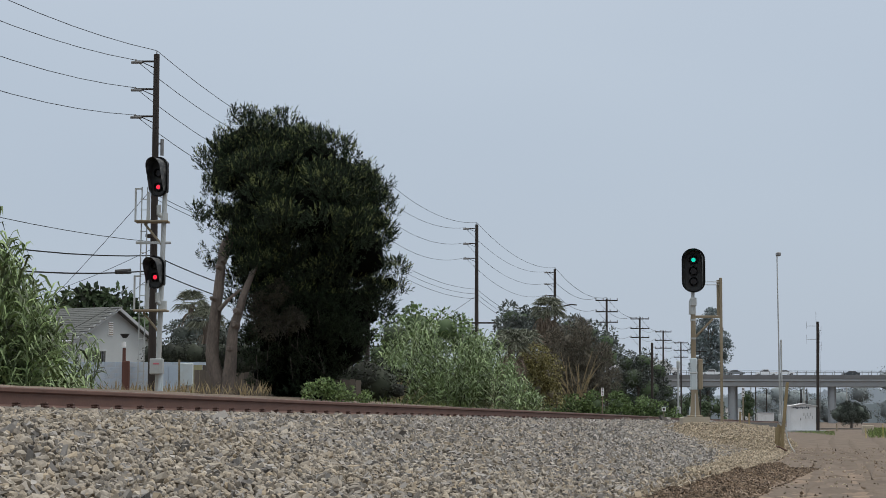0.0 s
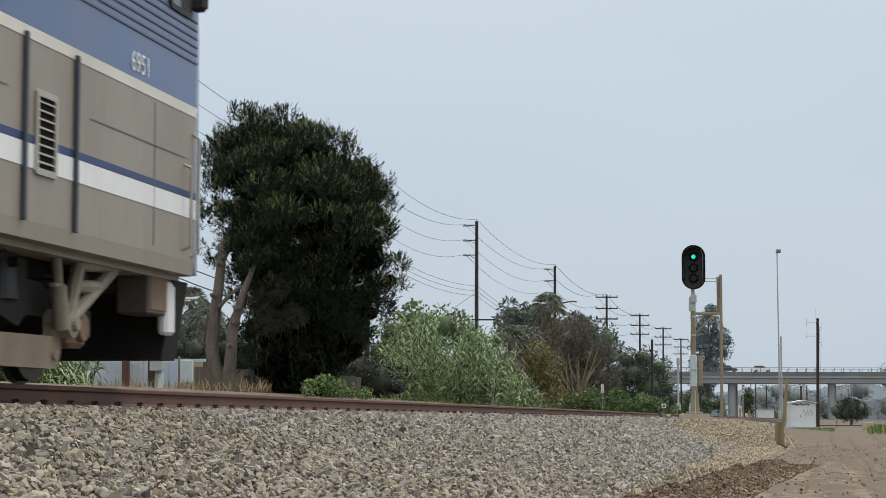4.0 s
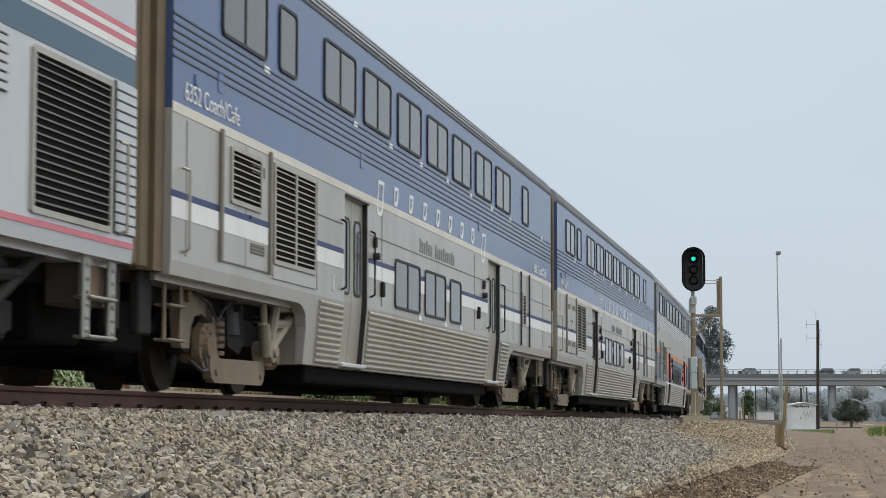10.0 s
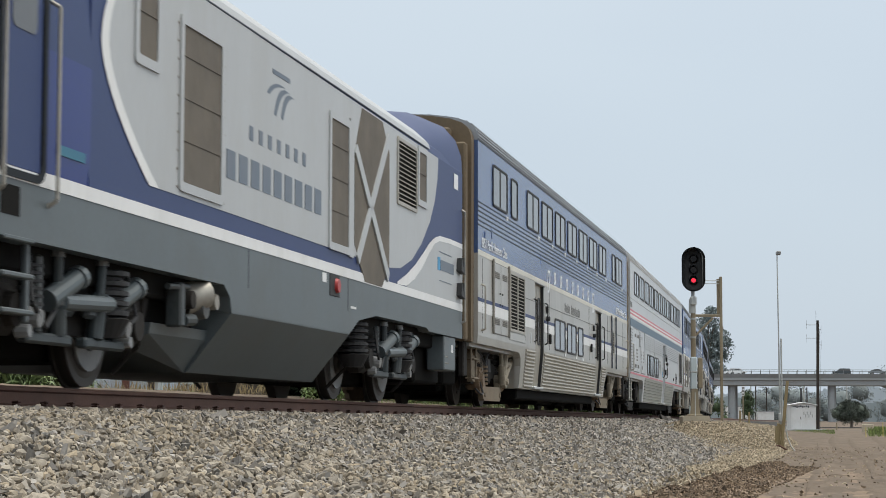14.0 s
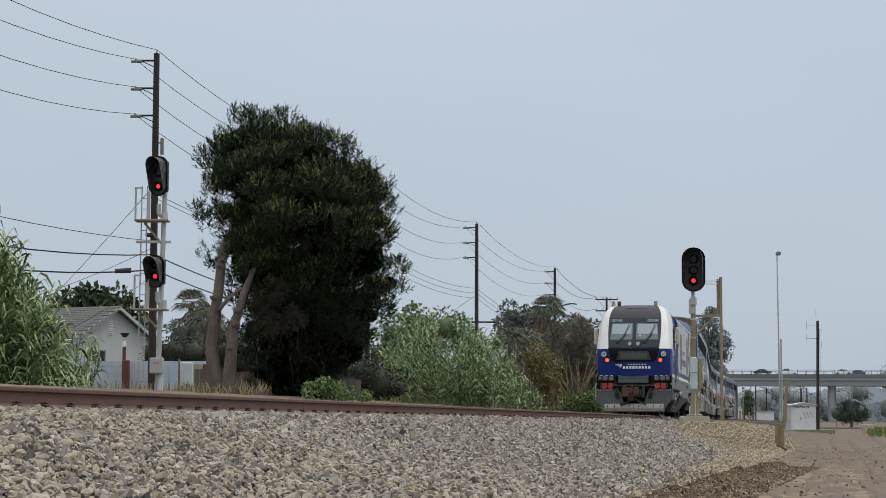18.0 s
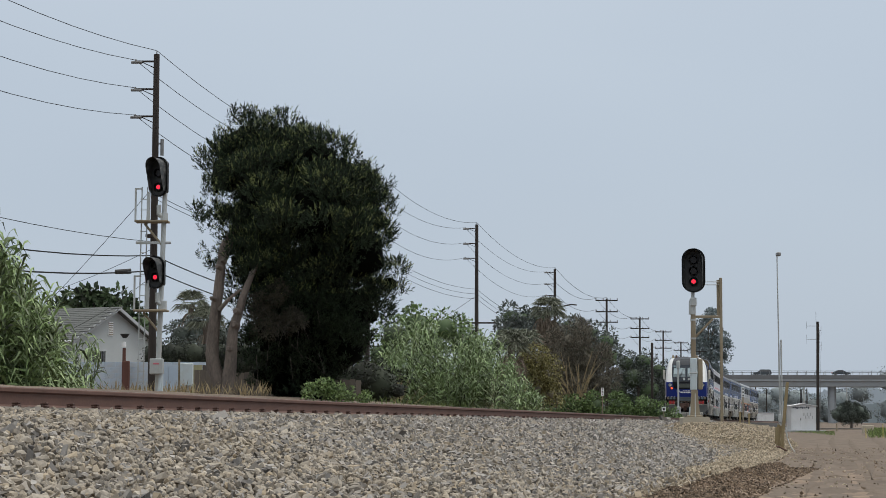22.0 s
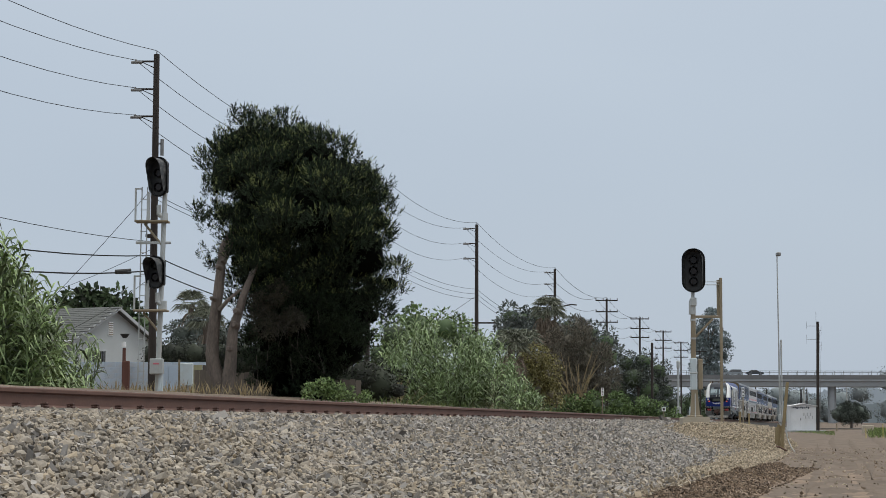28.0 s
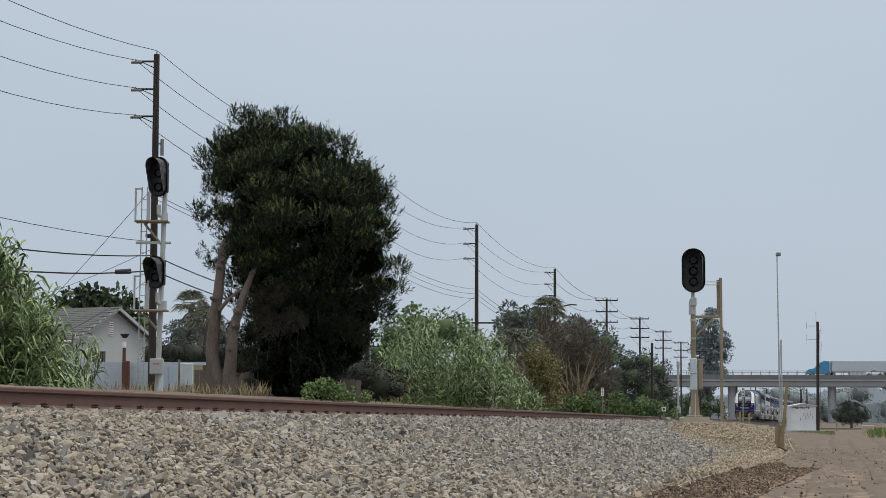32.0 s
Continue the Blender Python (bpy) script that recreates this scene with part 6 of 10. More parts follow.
        for k in range(5):
            part("bolt", Geo().cyl((sx * 1.44, 20.0 + 0.1 * (k % 3), 0.62 + 0.10 * (k // 3)), (sx * 1.452, 20.0 + 0.1 * (k % 3), 0.62 + 0.10 * (k // 3)), 0.014, 0.012, 6), ALU, lo)
    part("underframe", Geo().box((0, 11.0, 1.02), (2.5, 20.4, 0.35), 0.03), UNDER, lo)
    # added near-black box for the dark under the locomotive's tail
    part("draft_box", Geo().box((0, 20.2, 0.66), (2.2, 1.9, 0.7), 0.04), UNDER, lo)
    part("fuel_tank", Geo().loft([[(sx * w, y, z) for sx, w, z in ((1, 1.452, 1.0), (1, 1.452, 0.79), (1, 0.98, 0.20), (-1, 0.98, 0.20), (-1, 1.452, 0.79), (-1, 1.452, 1.0))] for y in (8.44, 13.5)]).loft([[(sx * w, y, z) for sx, w, z in ((1, 1.20, 0.62), (1, 1.18, 0.52), (1, 0.95, zb), (-1, 0.95, zb), (-1, 1.18, 0.52), (-1, 1.20, 0.62))] for y, zb in ((6.7, 0.40), (8.44, 0.20))]), LOCO_SKIRT, lo, "graphite fuel tank")
    for y in (4.66, 16.72):
        loco_truck(lo, y)
    return lo


def loco_truck(lo, y):
    """A powered two-axle truck: big wheels, frame, springs, dampers, cylinders and hoses."""
    for dy in (-1.4, 1.4):
        g = Geo()
        for sx in (-1, 1):
            g.cyl((sx * 0.70, 0, 0), (sx * 0.81, 0, 0), 0.54, 0.54, 32)
            g.cyl((sx * 0.67, 0, 0), (sx * 0.70, 0, 0), 0.57, 0.57, 32)
            g.cyl((sx * 0.81, 0, 0), (sx * 0.825, 0, 0), 0.46, 0.40, 28)
            g.cyl((sx * 0.825, 0, 0), (sx * 0.90, 0, 0), 0.2, 0.18, 18)
            for a in range(8):
                g.box((sx * 0.835, 0.31 * math.cos(a * 0.785), 0.31 * math.sin(a * 0.785)), (0.03, 0.06, 0.06), 0.01)
        g.cyl((-0.7, 0, 0), (0.7, 0, 0), 0.11, 0.11, 12)
        w = part("wheelset", g, WHEEL, lo, "dark steel driving wheelset", True)
        w.matrix_basis = pose(0, y + dy, 0.55)
        WHEELS.append((w, y + dy, 0.55))
        for sx in (-1, 1):
            ring = ring_frame(Geo(), [(0.40 * math.cos(q * 0.2618), 0.40 * math.sin(q * 0.2618)) for q in range(24)], [(0.22 * math.cos(q * 0.2618), 0.22 * math.sin(q * 0.2618)) for q in range(24)], "x", sx * 0.826, sx * 0.852)
            part("brake_disc", ring, DISC, w, "pale bolted brake disc")
    for sx in (-1, 1):
        part("side_frame", Geo().prism([(y - 2.1, 0.86), (y - 2.0, 0.66), (y - 0.9, 0.55), (y - 0.6, 0.42), (y + 0.6, 0.42), (y + 0.9, 0.55), (y + 2.0, 0.66), (y + 2.1, 0.86)], "x", sx * 0.98, sx * 1.16), TRUCK, lo)
        for dy in (-1.4, 1.4):
            part("journal_box", Geo().box((sx * 1.12, y + dy, 0.56), (0.26, 0.44, 0.40), 0.06).cyl((sx * 1.2, y + dy, 0.55), (sx * 1.32, y + dy, 0.55), 0.15, 0.13, 16), TRUCK, lo)
            coil = [(r_, 0.60 + k * 0.06 + o_) for k in range(6) for r_, o_ in ((0.11, 0.0), (0.15, 0.010), (0.15, 0.034), (0.11, 0.044))]
            part("coil_spring", Geo().loft([[(sx * 1.16 + r_ * math.cos(q * 0.4488), y + dy * 0.62 + r_ * math.sin(q * 0.4488), z_) for q in range(14)] for r_, z_ in coil]), RUBBER, lo)
            part("damper", Geo().cyl((sx * 1.26, y + dy * 0.30, 0.40), (sx * 1.28, y + dy * 0.34, 0.78), 0.075, 0.075, 12).cyl((sx * 1.28, y + dy * 0.34, 0.78), (sx * 1.29, y + dy * 0.36, 1.05), 0.045, 0.045, 10), SLATE_GREASE, lo)
            part("brake_cylinder", Geo().cyl((sx * 1.26, y + dy * 0.5 + 0.05, 0.66), (sx * 1.34, y + dy * 0.5 + 0.48, 0.86), 0.095, 0.085, 14).cyl((sx * 1.34, y + dy * 0.5 + 0.48, 0.86), (sx * 1.35, y + dy * 0.5 + 0.54, 0.885), 0.10, 0.10, 14), LOCO_SKIRT, lo, "slate brake cylinder")
            ys_ = y + dy + (-0.66 if dy < 0 else -0.62)
            prof = [(0.13, 0.42), (0.22, 0.58)] + [(r_, 0.60 + k * 0.085 + o_) for k in range(5) for r_, o_ in ((0.15, 0.0), (0.205, 0.012), (0.205, 0.050), (0.15, 0.062))]
            part("rubber_spring", Geo().loft([[(sx * 1.22 + r_ * math.cos(q * 0.3927), ys_ + r_ * math.sin(q * 0.3927), z_) for q in range(16)] for r_, z_ in prof]), RUBBER, lo, "black stacked rubber spring")
            part("frame_bar", Geo().box((sx * 1.24, y + dy * 0.45, 0.36), (0.10, 0.95, 0.09), 0.02), SLATE_GREASE, lo)
            part("bracket", Geo().box((sx * 1.26, y + dy * 0.62, 0.70), (0.08, 0.10, 0.62), 0.02), SLATE_GREASE, lo)
            part("bracket", Geo().box((sx * 1.27, y + dy * 0.18, 0.66), (0.08, 0.22, 0.20), 0.03), SLATE_GREASE, lo)
            part("clamp", Geo().cyl((sx * 1.22, y + dy * 0.72, 0.52), (sx * 1.36, y + dy * 0.72, 0.50), 0.09, 0.07, 12).cyl((sx * 1.22, y + dy * 0.82, 0.40), (sx * 1.33, y + dy * 0.82, 0.40), 0.06, 0.05, 10), DISC, lo)
            part("cap", Geo().cyl((sx * 1.29, y + dy * 0.36, 1.02), (sx * 1.29, y + dy * 0.36, 1.08), 0.06, 0.05, 10).box((sx * 1.34, y + dy * 0.34, 0.66), (0.02, 0.06, 0.07), 0.006), DISC, lo)
            part("brake_hose", Geo().tube([(sx * 1.30, y + dy * 0.8, 0.98), (sx * 1.36, y + dy * 0.85, 0.62), (sx * 1.33, y + dy * 0.6, 0.44), (sx * 1.30, y + dy * 0.4, 0.60)], 0.02, 6), RUBBER, lo)
            part("sand_pipe", Geo().tube([(sx * 1.2, y + dy * 1.3, 0.95), (sx * 1.1, y + dy * 1.42, 0.40), (sx * 0.85, y + dy * 1.42, 0.15)], 0.025, 6), TRUCK, lo)
        part("yaw_damper", Geo().cyl((sx * 1.32, y - 0.5, 0.66), (sx * 1.32, y + 0.6, 0.70), 0.07, 0.07, 12).cyl((sx * 1.32, y + 0.6, 0.70), (sx * 1.32, y + 0.95, 0.715), 0.04, 0.04, 10), LOCO_SKIRT, lo)
    # the long second box is an added near-black block that darkens the truck
    part("bolster", Geo().box((0, y, 0.78), (1.9, 0.8, 0.3), 0.04).box((0, y, 0.60), (1.24, 4.4, 0.74), 0.05), UNDER, lo)

# ---------------------------------------------------------------- plants
PINE = M("pine_needles", (0.022, 0.035, 0.018), 0.8, spec=0.25, var=0.5, scale=0.8, fine=20, island=0.9)
PINE_TIP = M("pine_tips", (0.190, 0.220, 0.080), 0.8, var=0.4, scale=0.8, fine=20, island=0.8)
# near-black for the pine's cores: the crown's inner shade put into colour
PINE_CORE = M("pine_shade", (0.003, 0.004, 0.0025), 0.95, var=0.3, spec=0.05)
BARK = M("grey_bark", (0.138, 0.113, 0.096), 0.9, var=0.6, scale=4, fine=22, bump=0.02, stretch=(1, 1, 0.35))
REED = M("reed_leaf", (0.180, 0.245, 0.100), 0.5, var=0.4, scale=0.7, fine=10, island=0.9)
REED_PALE = M("pale_reed_leaf", (0.195, 0.265, 0.118), 0.5, var=0.4, scale=0.7, fine=10, island=0.9)
CANE = M("dry_cane", (0.30, 0.235, 0.125), 0.7, var=0.3, island=0.6)
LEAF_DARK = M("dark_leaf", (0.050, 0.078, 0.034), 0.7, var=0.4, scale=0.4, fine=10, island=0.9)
LEAF_MID = M("mid_leaf", (0.115, 0.175, 0.058), 0.65, var=0.4, scale=0.4, fine=10, island=0.9)
LEAF_LIGHT = M("light_leaf", (0.165, 0.235, 0.085), 0.65, var=0.4, scale=0.4, fine=10, island=0.9)
# far crowns: distance haze is put into these pale grey leaf colours
LEAF_GREY = M("grey_green_leaf", (0.135, 0.158, 0.145), 0.75, var=0.35, scale=0.3, fine=8, island=0.8)
LEAF_EUC_HAZE = M("hazed_eucalyptus", (0.150, 0.188, 0.192), 0.8, var=0.35, scale=0.12, fine=3, island=0.8)
LEAF_HAZE = M("hazed_grove_leaf", (0.21, 0.24, 0.245), 0.8, var=0.3, scale=0.1, fine=3, island=0.7)
YELLOWING = M("yellowing_leaf", (0.200, 0.182, 0.072), 0.75, var=0.4, scale=0.5, island=0.9)
LEAF_FAR = M("dull_leaf", (0.064, 0.078, 0.064), 0.75, var=0.4, scale=0.3, fine=8, island=0.9)
TWIG = M("brown_twig", (0.138, 0.124, 0.096), 0.9, var=0.4, island=0.8)
PALM_LEAF = M("palm_leaf", (0.128, 0.140, 0.098), 0.65, var=0.35, island=0.8)
DEAD_FROND = M("dead_frond", (0.20, 0.16, 0.12), 0.9, var=0.35, island=0.8)
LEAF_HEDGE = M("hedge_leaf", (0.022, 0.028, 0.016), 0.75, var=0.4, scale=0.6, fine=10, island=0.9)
GRASS = M("green_grass", (0.135, 0.190, 0.052), 0.7, var=0.4, scale=0.8, island=0.8)


def unit(v):
    return v / (np.linalg.norm(v, axis=1)[:, None] + 1e-9)


def leaves(name, base, way, length, width, material, rng, droop=0.0):
    """Pointed leaves as bent kites from base along way."""
    n = len(base)
    way = unit(way)
    side = unit(np.cross(way, rng.normal(size=(n, 3))))
    length, width = np.broadcast_to(length, n)[:, None], np.broadcast_to(width, n)[:, None]
    midp = base + way * length * 0.5
    tip = base + way * length
    tip[:, 2] -= droop * length[:, 0]
    co = np.stack([base, midp + side * width / 2, tip, midp - side * width / 2], 1).reshape(-1, 3)
    return numpy_mesh(name, co, np.arange(4 * n).reshape(n, 4), material)


def bunches(lobes, per, k, seed):
    """Smaller lobes over the faces of larger ones, so that the crown breaks into bunches: x, y offset, z, radius."""
    rng = np.random.default_rng(seed)
    out = []
    off = np.random.default_rng(7).uniform(-1, 1, len(lobes))
    for i, (x, z, r) in enumerate(lobes):
        d = unit(rng.normal(size=(max(3, int(per * r)), 3)))
        for q in d:
            out.append((x + q[0] * r * 0.78, q[1] * r * 0.78, z + q[2] * r * 0.78, r * k * rng.uniform(0.6, 1.25), off[i]))
    return np.array(out)


def in_bunches(b, y, depth, n, rng):
    pick = rng.choice(len(b), n, p=b[:, 3] ** 2 / (b[:, 3] ** 2).sum())
    d = unit(rng.normal(size=(n, 3)) + np.array([0, 0, 0.35]))
    c = np.stack([b[pick, 0], y + b[pick, 1] + depth * b[pick, 4], b[pick, 2]], 1)
    return c + d * (b[pick, 3] * rng.uniform(0.3, 1.0, n) ** 0.5)[:, None], d, c


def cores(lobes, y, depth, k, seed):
    """Lumpy fill inside the crown; dark colours on it carry the inner shade."""
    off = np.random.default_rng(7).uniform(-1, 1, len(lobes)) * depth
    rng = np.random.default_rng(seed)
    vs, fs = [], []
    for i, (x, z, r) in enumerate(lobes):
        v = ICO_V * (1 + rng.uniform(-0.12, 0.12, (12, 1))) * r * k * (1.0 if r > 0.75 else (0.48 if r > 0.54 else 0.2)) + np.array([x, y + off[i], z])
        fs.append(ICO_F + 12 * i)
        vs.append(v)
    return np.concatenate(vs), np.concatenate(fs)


def limb(geo, pts, r0, r1, n=10, knots=0):
    """A tapering limb through points, with a slightly uneven girth."""
    m = len(pts)
    rings = []
    for i, p in enumerate(pts):
        p = Vector(p)
        d = (Vector(pts[min(i + 1, m - 1)]) - Vector(pts[max(i - 1, 0)])).normalized()
        e = d.orthogonal().normalized()
        g = d.cross(e)
        r = r0 + (r1 - r0) * i / (m - 1)
        rings.append([p + r * (1 + 0.10 * math.sin(3 * j + i * 1.7)) * (math.cos(2 * math.pi * j / n) * e + math.sin(2 * math.pi * j / n) * g) for j in range(n)])
    geo.loft(rings)
    return geo


def smooth_path(pts, k=4):
    """More points along a bent line."""
    out = []
    P = [Vector(p) for p in pts]
    for i in range(len(P) - 1):
        a, b, c, d = P[max(i - 1, 0)], P[i], P[i + 1], P[min(i + 2, len(P) - 1)]
        for j in range(k):
            t = j / k
            out.append(0.5 * ((2 * b) + (c - a) * t + (2 * a - 5 * b + 4 * c - d) * t * t + (3 * b - a - 3 * c + d) * t ** 3))
    return out + [P[-1]]


# the big pine beside the track
pine = tagged(new("pine_tree"), "large dense dark green pine with two bare grey trunks", "tree")
rng = np.random.default_rng(11)
CROWN = [(-6.02, 9.30, 0.89), (-4.90, 9.18, 0.94), (-6.61, 8.39, 0.82), (-5.40, 7.88, 1.20), (-3.95, 8.57, 0.99), (-3.08, 8.23, 0.89), (-4.02, 6.93, 1.37), (-2.65, 7.28, 0.94),
         (-2.15, 7.71, 0.58), (-1.90, 6.86, 0.55), (-2.57, 5.90, 1.13), (-1.62, 4.95, 0.58), (-2.02, 6.2, 0.52), (-3.84, 5.38, 1.37), (-5.39, 6.32, 0.99), (-7.00, 8.65, 0.51), (-7.01, 5.29, 0.36), (-7.2, 6.75, 0.36),
         (-3.15, 4.01, 1.30), (-2.28, 4.05, 0.62), (-4.51, 3.75, 1.13), (-3.0, 2.98, 0.77), (-3.9, 2.72, 1.13), (-5.20, 4.17, 0.70), (-5.85, 5.50, 0.62), (-3.5, 2.21, 0.55), (-4.75, 2.75, 0.55),
         (-6.25, 7.3, 0.75), (-6.05, 6.1, 0.62), (-6.15, 5.0, 0.45), (-5.35, 3.2, 0.62), (-5.3, 2.5, 0.58), (-4.2, 2.0, 0.6), (-3.8, 1.9, 0.55), (-5.6, 3.7, 0.55), (-5.75, 2.2, 0.58), (-5.7, 4.5, 0.58), (-5.5, 5.2, 0.6), (-5.1, 1.6, 0.56),
         (-7.30, 6.85, 0.34), (-7.1, 5.6, 0.34), (-6.35, 5.7, 0.58), (-6.1, 4.4, 0.42), (-6.05, 3.5, 0.40), (-6.3, 6.6, 0.66), (-6.0, 2.7, 0.40), (-2.3, 8.0, 0.5), (-5.3, 5.2, 0.76), (-5.7, 3.5, 0.70),
         (-4.6, 1.75, 0.9), (-3.9, 1.7, 0.8), (-5.25, 2.1, 0.85), (-5.1, 3.3, 0.95), (-4.3, 2.9, 1.1), (-3.4, 3.1, 0.9),
         (-6.88, 7.7, 0.46), (-6.7, 6.95, 0.44), (-6.4, 4.9, 0.36), (-6.4, 4.2, 0.36), (-6.42, 3.5, 0.34), (-6.42, 2.9, 0.34)]
BUNCH = bunches(CROWN, 20, 0.40, 4)
up = np.array([0, 0, 1.0])


def overhang(z):
    """The upper boughs reach out over the lower ones."""
    return np.interp(z, [2.0, 6.5, 9.5], [1.9, -0.9, -0.2])


def sprays(n, per, seed, low, high, thin):
    """Upswept sprays of needles over the bunches: base, way, height along the spray."""
    rng = np.random.default_rng(seed)
    p, d, c = in_bunches(BUNCH, 62.7, 0.8, n, rng)
    p[:, 1] += overhang(c[:, 2])
    # fewer needles low down, so the near-black cores stand for shade there
    keep = (d[:, 2] > low) & (d[:, 1] < 0.55) & (rng.random(n) < np.interp(p[:, 2], [2.2, 4.3], [thin, 1.0]))
    p, d = p[keep], d[keep]
    axis = unit(d * np.array([0.75, 0.5, 0.35]) + up * rng.uniform(0.45, 1.0, (len(p), 1)) + rng.normal(size=p.shape) * 0.16)
    tall = rng.uniform(0.18, high, len(p))
    u = np.tile(np.linspace(0.0, 1.0, per), len(p))
    axis_, tall_ = np.repeat(axis, per, 0), np.repeat(tall, per)
    base = np.repeat(p, per, 0) + axis_ * (u * tall_)[:, None]
    way = axis_ * (0.55 + 0.5 * u)[:, None] + rng.normal(size=base.shape) * (0.62 - 0.30 * u)[:, None]
    return base, way, u, rng


base, way, u, rng = sprays(30000, 14, 11, -0.35, 0.34, 0.35)
o = new("crown", leaves("crown", base, way, rng.uniform(0.10, 0.17, len(base)), 0.026, PINE, rng))
o.parent = pine
# pale tips on upper boughs only: light from above put into colour
base, way, u, rng = sprays(20000, 11, 12, 0.25, 0.40, 0.0)
keep = (u > 0.35) & (base[:, 2] > 4.6)
o = new("new_growth", leaves("new_growth", base[keep], way[keep], rng.uniform(0.07, 0.12, keep.sum()), 0.020, PINE_TIP, rng))
o.parent = pine
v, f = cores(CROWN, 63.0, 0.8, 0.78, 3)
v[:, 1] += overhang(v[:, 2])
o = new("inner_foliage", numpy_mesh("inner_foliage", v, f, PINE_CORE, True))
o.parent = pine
for k, (pts, r0, r1) in enumerate((([(-6.50, 61.5, 1.2), (-6.62, 61.5, 1.75), (-6.90, 61.5, 2.55), (-6.87, 61.5, 3.57), (-6.72, 61.55, 4.94), (-6.66, 61.9, 5.98), (-6.42, 62.5, 6.6), (-6.30, 62.9, 7.4)], 0.255, 0.06),
                                   ([(-6.48, 61.4, 1.2), (-6.40, 61.35, 1.95), (-6.33, 61.3, 2.65), (-6.28, 61.3, 3.4), (-6.10, 61.3, 4.05), (-5.93, 61.4, 4.66), (-5.72, 61.5, 5.2), (-5.4, 61.9, 6.0)], 0.225, 0.05),
                                   ([(-6.70, 61.3, 4.05), (-6.40, 61.3, 4.40), (-6.06, 61.4, 4.69)], 0.07, 0.035),
                                   ([(-6.62, 61.55, 5.5), (-6.45, 61.9, 6.1), (-6.30, 62.6, 6.8)], 0.10, 0.07))):
    part("trunk" if k < 2 else "branch", limb(Geo(), smooth_path(pts), r0, r1, 14), BARK, pine, "", True)
for x, z, r in ((-6.16, 4.02, 0.085), (-6.22, 3.62, 0.095), (-6.36, 2.9, 0.07), (-6.88, 4.4, 0.06), (-6.72, 5.35, 0.07)):
    part("knot", limb(Geo(), [(x + 0.06, 61.25, z - 0.03), (x - 0.02, 61.05, z), (x - 0.03, 60.98, z + 0.01)], r * 1.25, r * 0.8, 12), BARK, pine, "", True)
# a half-dead spray of brownish needles and bare hanging twigs beside the trunks
PINE_DRY = M("dry_pine_needles", (0.036, 0.033, 0.020), 0.85, var=0.4, scale=0.8, fine=20, island=0.8)
rng = np.random.default_rng(15)
p, d, c = in_bunches(bunches([(-5.55, 4.15, 0.45), (-5.0, 4.0, 0.5), (-4.6, 3.55, 0.5), (-5.4, 3.55, 0.45), (-4.9, 4.6, 0.4)], 22, 0.42, 9), 61.5, 0.2, 6000, rng)
o = new("dry_needles", leaves("dry_needles", p, d + rng.normal(size=p.shape) * 0.6, rng.uniform(0.08, 0.16, len(p)), 0.022, PINE_DRY, rng))
o.parent = pine
TWIG_DARK = M("dead_twig", (0.060, 0.050, 0.042), 0.9, var=0.3)
for k in range(18):
    x, z, w, h = rng.uniform(-5.9, -3.6), rng.uniform(2.6, 4.3), rng.normal(0, 0.3), rng.uniform(0.35, 0.9)
    part("twig", limb(Geo(), smooth_path([(x, 61.3, z), (x + 0.5 * w, 61.1, z - 0.35 * h), (x + w, 61.05, z - h)], 3), 0.010, 0.004, 4), TWIG_DARK, pine, "", True)


def blades(name, base, way, length, width, material, rng, droop):
    """Long leaves that rise, arch over and hang."""
    n = len(base)
    way = unit(way)
    flat = way * np.array([1.0, 1.0, 0.35])
    side = unit(np.cross(way, np.array([0, 0, 1.0])) + rng.normal(size=(n, 3)) * 0.35)
    L, w = length[:, None], width[:, None]
    down = np.array([0, 0, -1.0])
    p1 = base + way * L * 0.35
    p2 = p1 + (way * 0.6 + flat * 0.4) * L * 0.33 + down * L * droop * 0.18
    p3 = p2 + flat * L * 0.33 + down * L * droop * rng.uniform(0.5, 1.3, (n, 1)) * 0.5
    co = np.stack([base - side * w * 0.3, base + side * w * 0.3, p1 - side * w / 2, p1 + side * w / 2, p2 - side * w * 0.42, p2 + side * w * 0.42, p3, p3 + side * w * 0.04], 1).reshape(-1, 3)
    f = np.array([(0, 1, 3, 2), (2, 3, 5, 4), (4, 5, 7, 6)])
    return numpy_mesh(name, co, (f[None] + 8 * np.arange(n)[:, None, None]).reshape(-1, 4), material)


def reed_clump(label, stalks, seed, material, lean=0.12, drift=0.0, leaf=1.0, droop=0.75):
    """Giant reeds: upright canes with long drooping leaves on both sides. stalks: x, y, foot, height."""
    rng = np.random.default_rng(seed)
    clump = tagged(new("giant_reed"), label, "reeds")
    geo, base, way, size = Geo(), [], [], []
    for x, y, z, h in stalks:
        tilt = rng.normal(0, lean, 2) + np.array([drift, 0.0])
        a = rng.uniform(0, math.pi)
        n = max(10, int(h / 0.105))
        pts = [(x + tilt[0] * h * u * u, y + tilt[1] * h * u * u, z + h * u) for u in (0, 0.35, 0.7, 1.0)]
        geo.tube(pts, 0.009, 3)
        for i in range(n):
            u = (i + rng.uniform(0, 1)) / n
            if u < 0.12:
                continue
            b = a + math.pi * (i % 2) + rng.normal(0, 0.5)
            base.append((x + tilt[0] * h * u * u, y + tilt[1] * h * u * u, z + h * u))
            rise = 0.7 + 0.8 * u
            way.append((math.cos(b), math.sin(b), rise))
            size.append(leaf * (0.92 - 0.26 * u) * rng.uniform(0.7, 1.25))
    tagged(part("cane_growth", geo, REED_PALE, clump), kind="stuff")
    base, way, size = np.array(base), np.array(way), np.array(size)
    o = new("foliage", blades("foliage", base, way, size, 0.042 + 0.034 * rng.random(len(size)), material, rng, droop))
    o.parent = clump
    return clump


